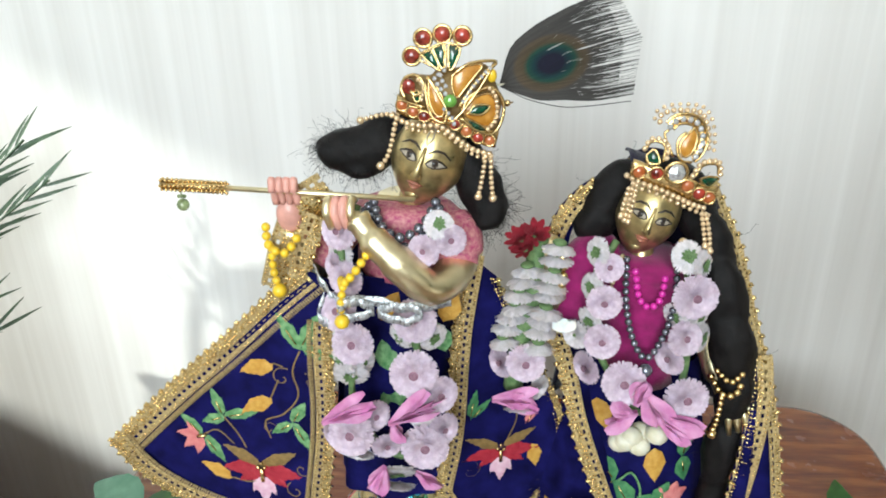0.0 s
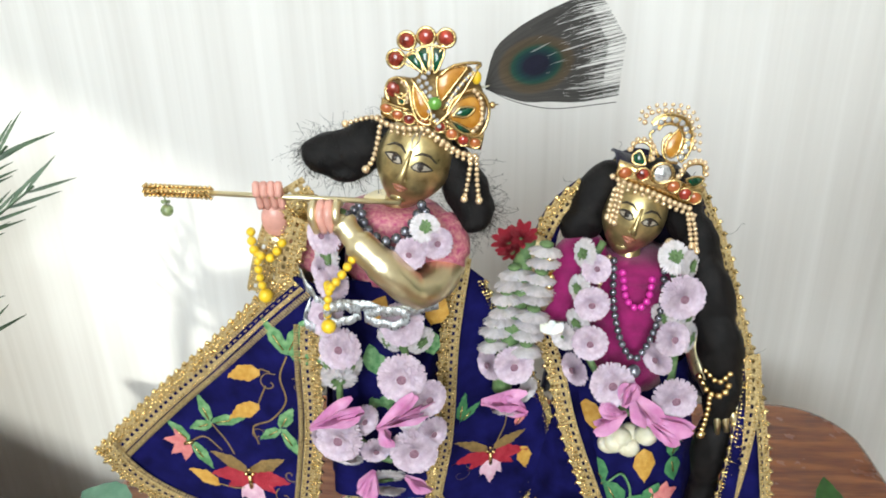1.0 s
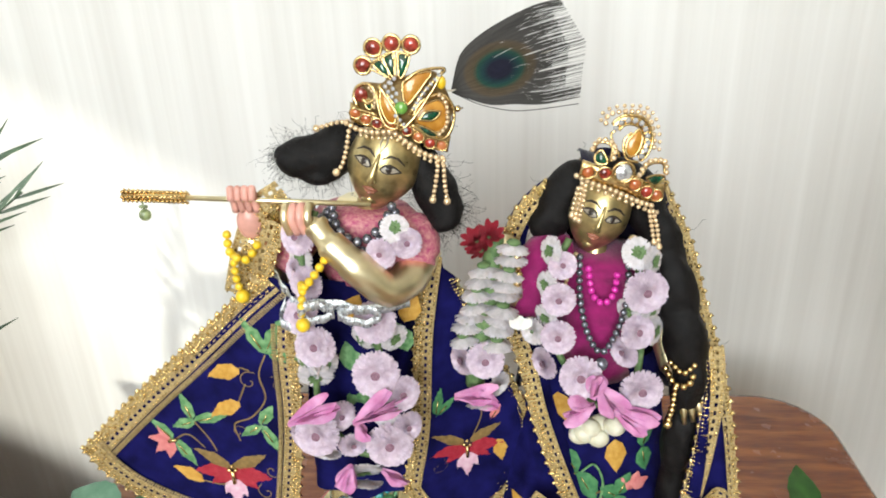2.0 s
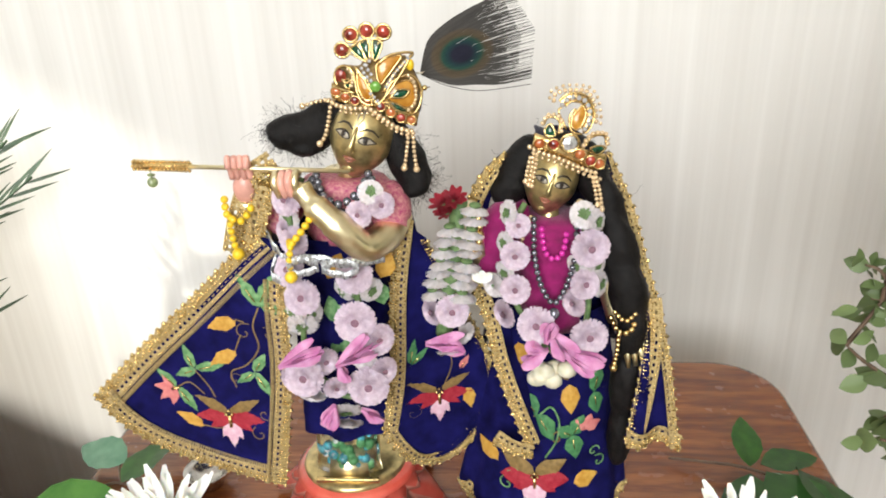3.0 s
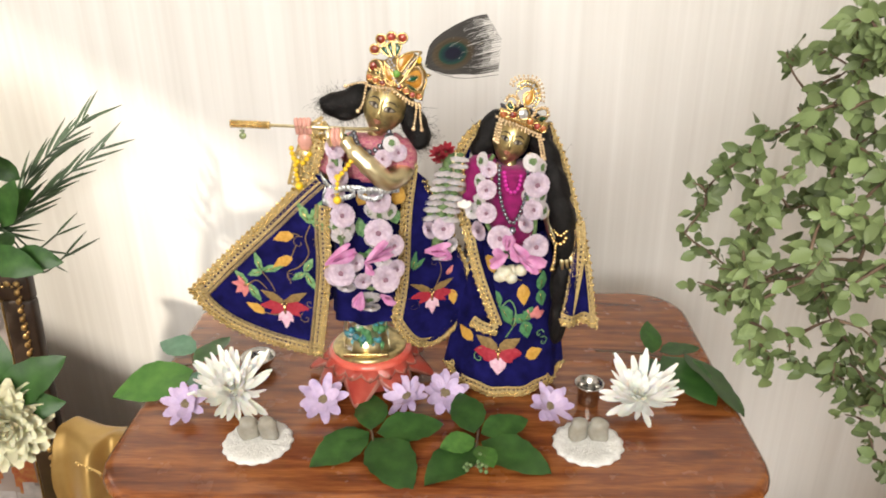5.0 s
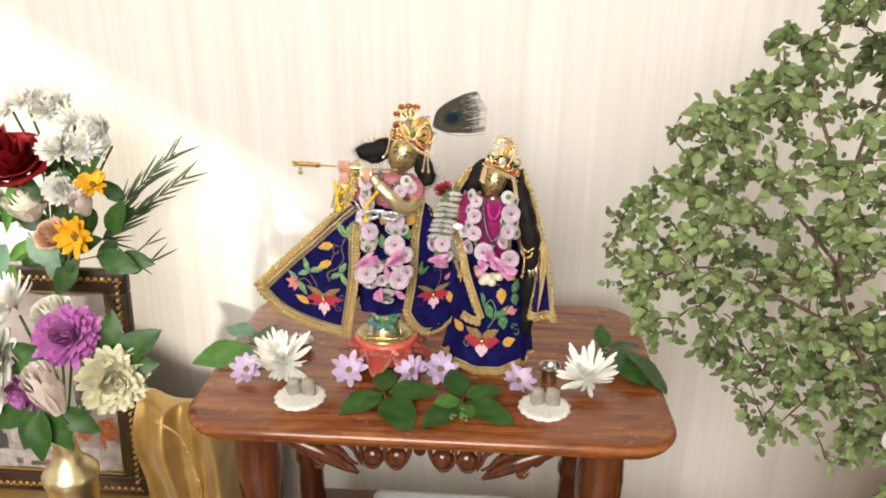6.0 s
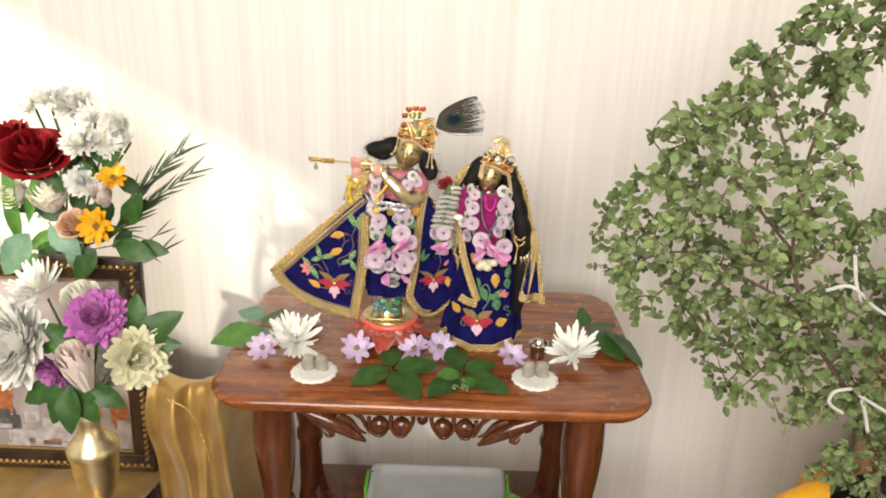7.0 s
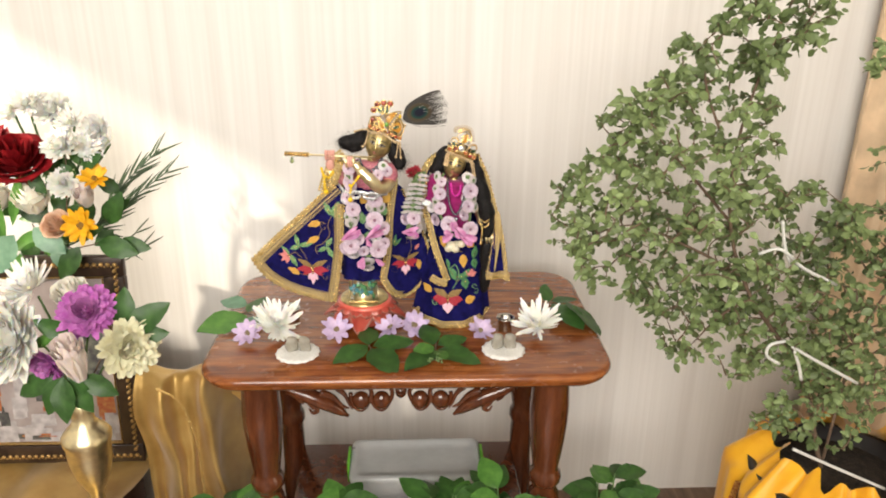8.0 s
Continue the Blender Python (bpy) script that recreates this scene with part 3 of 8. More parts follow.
# ---- lotus stands ----
def lotus(name, at, R, label, drop=0.03, n=8, turn=-0.1):
    t = thing(name, at, label, "stand")
    cx, cy, cz = at
    b = bmesh.new()
    lathe(b, [(R * 0.45, 0.0), (R * 0.55, 0.004), (R * 0.6, drop), (R * 0.66, drop + 0.004), (R * 0.6, drop + 0.008), (R * 0.3, drop + 0.009)], at, 24)
    part("core", b, LOTUSRED, t)

    def petal_at(a, L, z0, dz, m, lift=0.0):
        b = bmesh.new()
        M = Matrix.Translation((cx, cy, cz)) @ rz(a)
        R0, NU, NV = R * 0.42, 10, 12

        def f(u, v):
            s = u * 2 - 1
            y = R0 + (L - R0) * v
            w = y * math.tan(math.pi / n) * 1.02 if v < 0.42 else (R0 + (L - R0) * 0.42) * math.tan(math.pi / n) * 1.02 * ((1 - v) / 0.58) ** 0.72
            z = z0 + (dz - z0) * v ** 1.15 + 0.007 * math.sin(v * 2.6) * (1 - s * s) + lift
            return M @ Vector((w * s, y, z))
        sheet(b, f, NU, NV)
        b.faces.ensure_lookup_table()
        for k, q in enumerate(b.faces):
            i, j = divmod(k, NV)
            q.material_index = 1 if (i in (0, NU - 1) and j > 3) or j == NV - 1 else 0
        bmesh.ops.solidify(b, geom=list(b.faces), thickness=0.0022)
        part("petal", b, m, t)
    for k in range(n):
        petal_at(math.pi + k * math.tau / n + turn, R, drop, 0.004, [LOTUSRED, LOTUSPALE])
    for k in range(n * 2):
        petal_at(math.pi + (k + 0.5) * math.tau / n / 2 + turn, R * 0.74, drop + 0.004, drop * 0.72, [LOTUSRED, LOTUSPALE], 0.0015 + 0.0006 * (k % 2))
    return t


lotus("lotus_stand", (-0.076, 0.190, 0.55), 0.075, "glossy red ceramic lotus stand with pale petal rims", 0.034)
lotus("lotus_stand", (0.078, 0.205, 0.55), 0.052, "small pink lotus stand under the smaller statue", 0.02)


# ---- cloth ----
def trim(b, path, width, y_off=0.0, out=(0, 0), seed=0, rows=3, step=0.0026, r0=0.0012):
    """Scalloped lace along a path: a flat ribbon with rows of raised knots and a beaded outer edge."""
    r = random.Random(seed)
    P = even_path(path, step)
    side = []
    for i, p in enumerate(P):
        t = P[min(i + 1, len(P) - 1)] - P[max(i - 1, 0)]
        n = Vector((-t.z, 0, t.x))
        n = n.normalized() if n.length > 0 else Vector((1, 0, 0))
        side.append(n * width)
    def band(h0, h1, o, every=1):
        vs, fs = [], []
        for i, p in enumerate(P):
            w = -0.08 * abs(math.sin(i * math.pi / 3)) if h0 == 0 else 0
            vs += [p + side[i] * (h0 + w) + Vector((0, -0.0007 + y_off, 0)), p + side[i] * (h0 + h1) / 2 + Vector((0, -o + y_off, 0)), p + side[i] * h1 + Vector((0, -0.0007 + y_off, 0))]
        for i in range(len(P) - 1):
            if i % every == 0:
                fs += [(i * 3 + k, i * 3 + k + 1, i * 3 + k + 4, i * 3 + k + 3) for k in (0, 1)]
        raw(b, vs, fs, 1)
    band(0, 0.58, 0.0016)
    band(0.58, 0.72, 0.001, 2)
    band(0.72, 1.0, 0.0016)
    for i, p in enumerate(P):
        for h, rr in ((0.12, 1.0), (0.30, 1.25), (0.46, 0.9), (0.87, 0.8)) if rows > 2 else ((0.3, 1.0), (0.8, 0.8)):
            bead(b, p + side[i] * (h + r.uniform(-0.05, 0.05)) + Vector((0, -0.0014 - r.uniform(0, 0.0006) + y_off, 0)), r0 * rr * r.uniform(0.55, 1.2))
        if i % 3 == 1:
            bead(b, p + side[i] * -0.05 + Vector((0, -0.001 + y_off, 0)), r0 * 1.8)


def leaf_stitch(b, x, z, yf, a, L, W, mi=0):
    """A raised leaf stitched on cloth whose front is yf(x, z)."""
    n, ca, sa = 6, math.cos(a), math.sin(a)
    L, W = L * 1.36, W * 1.5
    vs = []
    for i in range(n + 1):
        t = i / n
        w = W / 2 * math.sin(math.pi * t ** 0.8) * (1.0 if i % 2 else 0.88)
        for s in (-1, 0, 1):
            px, pz = x + ca * L * t - sa * w * s, z + sa * L * t + ca * w * s
            vs.append((px, yf(px, pz) - (0.0024 if s == 0 else 0.0011), pz))
    raw(b, vs, [(i * 3 + k, i * 3 + k + 1, i * 3 + k + 4, i * 3 + k + 3) for i in range(n) for k in (0, 1)], mi)


def stitch_line(b, pts, yf, r=0.0006, mi=0):
    P = smooth_path([(x, 0, z) for x, z in pts], 5)
    tube(b, [(p.x, yf(p.x, p.z) - 0.0012, p.z) for p in P], r, 5, mi)


def curl_line(b, x, z, yf, R, turn, a0, mi=0):
    pts = [(x + R * (1 - k / 9) * math.cos(a0 + turn * k * 0.75), z + R * (1 - k / 9) * math.sin(a0 + turn * k * 0.75)) for k in range(9)]
    stitch_line(b, pts, yf, 0.0006, mi)


EMB = [EMB_G, EMB_DG, EMB_O, EMB_R, EMB_P, EMB_B, EMB_S, GOLD]


def orchid(parent, x, z, yf, s):
    s *= 1.12
    for a, L, W, mi, dz in ((150, 0.019, 0.010, 5, 0.003), (30, 0.019, 0.010, 5, 0.003), (184, 0.018, 0.013, 3, 0.001), (-4, 0.018, 0.013, 3, 0.001), (212, 0.013, 0.010, 3, 0.0), (-32, 0.013, 0.010, 3, 0.0),
                            (-122, 0.010, 0.009, 4, -0.005), (-58, 0.010, 0.009, 4, -0.005), (-90, 0.014, 0.011, 4, -0.005)):
        b = bmesh.new()
        leaf_stitch(b, x, z + dz * s, yf, radians(a), L * s, W * s, mi)
        part("embroidered_petal", b, EMB, parent)
    for dx, dz in ((-0.002, 0.003), (0.002, 0.003), (0, 0.006)):
        b = bmesh.new()
        bead(b, (x + dx * s, yf(x, z) - 0.003, z + dz * s), 0.0017 * s, 7)
        part("sequin", b, EMB, parent)
    b = bmesh.new()
    tube(b, [(x, yf(x, z) - 0.003, z + 0.002 * s), (x, yf(x, z) - 0.003, z - 0.007 * s)], 0.0013 * s, 6, 7)
    part("gold_stamen", b, EMB, parent)


def sprig(parent, x, z, yf, leaves, colour, name="embroidered_leaf"):
    for a, L, W in leaves:
        b = bmesh.new()
        leaf_stitch(b, x, z, yf, radians(a), L, W, colour)
        ca, sa = math.cos(radians(a)), math.sin(radians(a))
        tube(b, [(x + ca * L * t, yf(x + ca * L * t, z + sa * L * t) - 0.0026, z + sa * L * t) for t in (0.2, 0.75)], 0.0005, 4, 7)
        part(name, b, EMB, parent)


def bud(parent, x, z, yf, a, L, W):
    b = bmesh.new()
    leaf_stitch(b, x, z, yf, radians(a), L, W, 2)
    part("embroidered_bud", b, EMB, parent, "amber embroidered bud")


# ---- larger statue and what it wears ----
KY = 0.146


def jaw(h):
    """How much narrower the head is at height h, from -1 at the chin to 1."""
    return 1.0 if h > -0.15 else 1 - 0.42 * (-0.15 - h) ** 1.5


def head_shape(b, H, r):
    """A head with a narrow jaw at the pose H; gives back a function that finds places on its front."""
    v0 = len(b.verts)
    ball(b, (0, 0, 0), r, None, 32, 24, 1)
    b.verts.ensure_lookup_table()
    for v in list(b.verts)[v0:]:
        k = jaw(v.co.z / r[2])
        v.co = H @ Vector((v.co.x * k, v.co.y * (0.3 + 0.7 * k), v.co.z))

    def on(x, z, o=0.0):
        k = jaw(z / r[2])
        y = -r[1] * math.sqrt(max(0.05, 1 - (x / k / r[0]) ** 2 - (z / r[2]) ** 2))
        return H @ Vector((x, y * (0.3 + 0.7 * k) - o, z))
    return on


def patch(b, on, pts, o, mi):
    """A thin painted shape on the front of a head."""
    n = len(pts)
    cx, cz = sum(p[0] for p in pts) / n, sum(p[1] for p in pts) / n
    mid = [((x + cx) / 2, (z + cz) / 2) for x, z in pts]
    raw(b, [on(x, z, o * 0.3) for x, z in pts] + [on(x, z, o) for x, z in mid] + [on(cx, cz, o)],
        [(k, (k + 1) % n, n + (k + 1) % n, n + k) for k in range(n)] + [(n + k, n + (k + 1) % n, 2 * n) for k in range(n)], mi)


def features(b, on, q):
    """Nose, long painted eyes, brows and lips; q is the scale."""
    tube(b, [on(0, 0.0095 * q, 0.0002), on(0, 0.004 * q, 0.0008), on(0, -0.002 * q, 0.0020), on(0, -0.0062 * q, 0.0040), on(0, -0.0078 * q, 0.0008)],
         [0.0009 * q, 0.0012 * q, 0.0017 * q, 0.0023 * q, 0.0012 * q], 9, 1)
    for s in (-1, 1):
        ball(b, on(s * 0.0019 * q, -0.0064 * q, 0.0016), 0.0013 * q, None, 8, 6, 1)
        almond = [(0.0026, 0.0016), (0.0045, 0.0042), (0.0072, 0.0052), (0.0102, 0.0046), (0.0138, 0.0026), (0.0105, 0.0012), (0.0072, 0.0002), (0.0045, 0.0004)]
        patch(b, on, [(s * x * q, z * q) for x, z in almond], 0.0009, 3)
        patch(b, on, [(s * (0.0074 + 0.0023 * math.cos(a)) * q, (0.0028 + 0.0023 * math.sin(a)) * q) for a in [k * math.tau / 10 for k in range(10)]], 0.0013, 2)
        tube(b, [on(s * x * q, z * q, 0.0006) for x, z in almond[:5]], [0.0003, 0.0006, 0.0007, 0.0006, 0.0004], 6, 2)
        tube(b, [on(s * x * q, z * q, 0.0005) for x, z in almond[4:] + almond[:1]], 0.00035, 5, 2)
        tube(b, [on(s * x * q, z * q, 0.0004) for x, z in ((0.0022, 0.0072), (0.006, 0.0098), (0.010, 0.0096), (0.0142, 0.0066))], [0.0004, 0.0008, 0.0007, 0.0003], 6, 2)
    tube(b, [on(-0.0045 * q, -0.0118 * q, 0.0002), on(-0.0015 * q, -0.0112 * q, 0.0009), on(0.0015 * q, -0.0112 * q, 0.0009), on(0.0045 * q, -0.0118 * q, 0.0002)], [0.0004, 0.0010, 0.0010, 0.0004], 7, 4)
    tube(b, [on(-0.0032 * q, -0.0130 * q, 0.0004), on(0, -0.0138 * q, 0.0010), on(0.0032 * q, -0.0130 * q, 0.0004)], [0.0004, 0.0013, 0.0004], 7, 4)
    ball(b, on(0, -0.0195 * q, -0.0046), (0.0060 * q, 0.0058 * q, 0.0046 * q), None, 12, 8, 1)


def k_body():
    """The standing brass statue, one plain mesh."""
    b = bmesh.new()
    hx, hz = (-0.0460, 0.8700)
    on = head_shape(b, Matrix.Translation((hx, 0.172, hz)) @ ry(radians(20)) @ rx(radians(-4)) @ rz(radians(-9)), (0.0208, 0.0200, 0.0275))
    features(b, on, 1.0)
    tube(b, [on(-0.0006, 0.0215, 0.0003), on(-0.0018, 0.015, 0.0006), on(0, 0.0105, 0.0007), on(0.0018, 0.015, 0.0006), on(0.0006, 0.0215, 0.0003)], 0.0005, 5, 3)
    tube(b, [(-0.055, 0.176, 0.852), (-0.059, 0.180, 0.835)], [0.0075, 0.009], 12, 1)
    # trunk and legs under the cloth
    tube(b, smooth_path([(-0.062, 0.185, 0.842), (-0.064, 0.187, 0.815), (-0.068, 0.187, 0.775), (-0.073, 0.188, 0.72), (-0.076, 0.19, 0.65), (-0.076, 0.192, 0.60)], 5),
         [0.016] + [0.024] * 5 + [0.023] * 10 + [0.026] * 5 + [0.02] * 5, 16)
    # the arm that crosses to the flute
    tube(b, smooth_path([(-0.0260, 0.1720, 0.8160), (-0.0330, 0.1500, 0.8080), (-0.0440, 0.1380, 0.8070), (-0.0540, 0.1330, 0.8180), (-0.0660, 0.1330, 0.8300), (-0.0750, 0.1360, 0.8380), (-0.0820, 0.1400, 0.8460)], 5),
         [0.011] * 6 + [0.0105] * 5 + [0.0098] * 8 + [0.0085] * 6 + [0.0065] * 4 + [0.0075] * 2, 14)
    for k in range(4):
        x = -0.0965 + k * 0.0042
        tube(b, smooth_path([(x + 0.0015, 0.137, 0.842), (x, 0.1345, 0.851), (x + 0.0002, 0.139, 0.857), (x, 0.147, 0.854)], 4), [0.0024] * 9 + [0.0021] * 4, 8, 5 if k in (1, 2) else 0)
    tube(b, [(-0.084, 0.138, 0.838), (-0.0815, 0.141, 0.850)], [0.0028, 0.002], 7)
    # the raised hand at the far end
    tube(b, smooth_path([(-0.096, 0.178, 0.826), (-0.116, 0.172, 0.802), (-0.123, 0.162, 0.812), (-0.1230, 0.157, 0.834)], 5), [0.011] * 5 + [0.010] * 6 + [0.008] * 5, 12)
    ball(b, (-0.1225, 0.152, 0.8425), (0.0075, 0.0045, 0.010), None, 12, 8, 5)
    for k in range(4):
        x = -0.1285 + k * 0.004
        tube(b, smooth_path([(x, 0.151, 0.850), (x, 0.1485, 0.860), (x + 0.0006, 0.1455, 0.8655), (x + 0.0006, 0.144, 0.859)], 4), [0.0022] * 13, 7, 5)
    # foot block and plate
    tube(b, [(-0.077, 0.172, 0.588), (-0.077, 0.178, 0.62)], [0.024, 0.018], 4)
    lathe(b, [(0.036, 0.0), (0.041, 0.002), (0.042, 0.005), (0.040, 0.008), (0.03, 0.009)], (-0.077, 0.19, 0.588), 32, None, 1)
    return solid("statue", b, [BRASS, FACE, EYE, EYEWHITE, LIP, PINKPAINT], (-0.077, 0.19, 0.588), "polished brass statue with a tilted head, playing a flute", "statue")


k_body()


def cape():
    c = thing("cape", (-0.07, 0.2, 0.60), "blue velvet cape with gold lace borders and floral embroidery", "cape")

    def yl(x, z):
        return 0.150 + 0.010 * math.sin((x + 0.26) * 26) * (0.85 - z) * 3 - 0.012 * max(0.0, 0.70 - z) * 6 * 0.5

    def panel(name, Lp, Rp, bulge, yf, label):
        L, R = smooth_path([(x, 0, z) for x, z in Lp], 8), smooth_path([(x, 0, z) for x, z in Rp], 8)

        def f(u, v):
            a, bb = L[min(len(L) - 1, round(v * (len(L) - 1)))], R[min(len(R) - 1, round(v * (len(R) - 1)))]
            p = a.lerp(bb, u)
            k = v ** 3 * 4 * u * (1 - u)
            x, z = p.x + bulge[0] * k, p.z + bulge[1] * k
            return Vector((x, yf(x, z), z))
        b = bmesh.new()
        sheet(b, f, 16, 24, thick=0.0016)
        p = part(name, b, BLUE, c, label)
        return f, p
    f, p = panel("cape_panel", [(-0.118, 0.812), (-0.140, 0.793), (-0.174, 0.761), (-0.216, 0.723), (-0.258, 0.683)],
                 [(-0.099, 0.803), (-0.104, 0.76), (-0.107, 0.70), (-0.122, 0.606)], (-0.020, -0.016), yl, "blue velvet panel")
    for nm, pts, w, sd in (("lace_border", [f(0, v / 20) for v in range(21)], 0.0145, 1), ("lace_border", [f(u / 20, 1) for u in range(21)], 0.0125, 2), ("lace_border", [f(1, v / 20) for v in range(4, 21)], -0.0115, 3)):
        b = bmesh.new()
        trim(b, [q + Vector((0, -0.001, 0)) for q in pts], w, 0, seed=sd)
        part(nm, b, [LACE, BRAID], p)
        b = bmesh.new()
        P = even_path(pts, 0.0018)
        for i, q in enumerate(P):
            t = P[min(i + 1, len(P) - 1)] - P[max(i - 1, 0)]
            n = Vector((-t.z, 0, t.x)).normalized() * w
            tube(b, [q + n * 1.05 + Vector((0, -0.0018, 0)), q + n * 1.3 + Vector((0, -0.0022, 0))], 0.0007, 4)
        part("inner_braid", b, BRAID, p)
    sprig(p, -0.1235, 0.7585, yl, ((118, 0.020, 0.011), (62, 0.021, 0.011), (-8, 0.016, 0.011)), 0)
    sprig(p, -0.180, 0.7035, yl, ((105, 0.017, 0.009), (200, 0.012, 0.010), (15, 0.018, 0.010)), 0)
    sprig(p, -0.134, 0.704, yl, ((60, 0.014, 0.010), (215, 0.013, 0.009), (-60, 0.018, 0.010)), 0)
    sprig(p, -0.196, 0.688, yl, ((130, 0.016, 0.009), (-60, 0.018, 0.010)), 0)
    for x, z, a, L, W in ((-0.142, 0.747, 200, 0.017, 0.014), (-0.146, 0.722, 215, 0.019, 0.013), (-0.181, 0.654, 150, 0.017, 0.012)):
        bud(p, x, z, yl, a, L, W)
    b = bmesh.new()
    for a in (120, 170, 220, 260):
        leaf_stitch(b, -0.199, 0.687, yl, radians(a), 0.011, 0.009, 6)
    tube(b, [(-0.2, yl(-0.2, 0.687) - 0.003, 0.687), (-0.194, yl(-0.194, 0.689) - 0.003, 0.6885)], 0.0012, 6, 7)
    part("embroidered_blossom", b, EMB, p, "salmon embroidered blossom")
    orchid(p, -0.159, 0.663, yl, 1.0)
    b = bmesh.new()
    for ln in ([(-0.124, 0.757), (-0.130, 0.742), (-0.128, 0.725), (-0.139, 0.71), (-0.152, 0.703), (-0.150, 0.69)], [(-0.142, 0.747), (-0.136, 0.745)], [(-0.146, 0.722), (-0.140, 0.735)],
               [(-0.180, 0.703), (-0.172, 0.690), (-0.168, 0.680)], [(-0.196, 0.688), (-0.186, 0.692), (-0.176, 0.682)], [(-0.181, 0.654), (-0.17, 0.652), (-0.16, 0.655)]):
        stitch_line(b, ln, yl, 0.0008, 5)
    for x, z, R, tn, a0 in ((-0.137, 0.737, 0.008, 1, 1.0), (-0.120, 0.736, 0.006, -1, 2.0), (-0.150, 0.697, 0.006, 1, 0), (-0.131, 0.668, 0.006, -1, 0), (-0.137, 0.650, 0.007, 1, 2)):
        curl_line(b, x, z, yl, R, tn, a0, 5)
    part("embroidered_vine", b, EMB, p)

    def yr(x, z):
        return 0.166 + 0.012 * math.sin((x + 0.05) * 40) * (0.83 - z) * 2 + 0.42 * max(0, x + 0.03)
    f, p = panel("cape_panel", [(-0.026, 0.815), (-0.034, 0.76), (-0.039, 0.69), (-0.048, 0.638)], [(-0.008, 0.796), (0.006, 0.760), (0.033, 0.698), (0.043, 0.648)], (-0.004, -0.046), yr, "blue velvet panel")
    for pts, w, sd in (([f(0, v / 20) for v in range(21)], 0.0115, 4), ([f(u / 20, 1) for u in range(21)], 0.0115, 5), ([f(1, v / 20) for v in range(21)], -0.0115, 6)):
        b = bmesh.new()
        trim(b, [q + Vector((0, -0.001, 0)) for q in pts], w, 0, seed=sd)
        part("lace_border", b, [LACE, BRAID], p)
    orchid(p, -0.004, 0.663, yr, 0.92)
    bud(p, 0.017, 0.665, yr, -80, 0.014, 0.012)
    sprig(p, -0.024, 0.695, yr, ((80, 0.017, 0.009), (45, 0.014, 0.008)), 1)
    sprig(p, 0.012, 0.683, yr, ((60, 0.010, 0.007),), 6, "embroidered_petal")
    b = bmesh.new()
    for x, z, R, tn, a0 in ((0.0, 0.70, 0.007, 1, 0), (-0.024, 0.652, 0.007, -1, 1)):
        curl_line(b, x, z, yr, R, tn, a0, 5)
    stitch_line(b, [(0.0, 0.672), (0.006, 0.69), (0.002, 0.71)], yr, 0.0007, 5)
    part("embroidered_vine", b, EMB, p)
    # back of the cape behind the shoulders
    b = bmesh.new()
    sheet(b, lambda u, v: Vector((-0.108 + 0.082 * u - 0.02 * v * (1 - u) + 0.03 * u * v, 0.212 + 0.012 * math.sin(u * 14) + 0.01 * v, 0.812 - 0.18 * v)), 20, 8, thick=0.002)
    part("back_panel", b, BLUE, c)
    b = bmesh.new()
    sheet(b, lambda u, v: Vector((-0.126 + 0.028 * u + 0.012 * v, 0.158 + 0.012 * math.sin(u * 5), 0.790 + 0.055 * v)), 6, 8, thick=0.002)
    trim(b, [(-0.132, 0.154, 0.795), (-0.124, 0.152, 0.82), (-0.112, 0.152, 0.848), (-0.098, 0.154, 0.856)], 0.013, 0, seed=8)
    trim(b, [(-0.117, 0.150, 0.795), (-0.110, 0.148, 0.82), (-0.100, 0.150, 0.842)], 0.012, 0, seed=9)
    part("shoulder_fold", b, [LACE, BRAID], c, "gold lace fold over the shoulder")


cape()


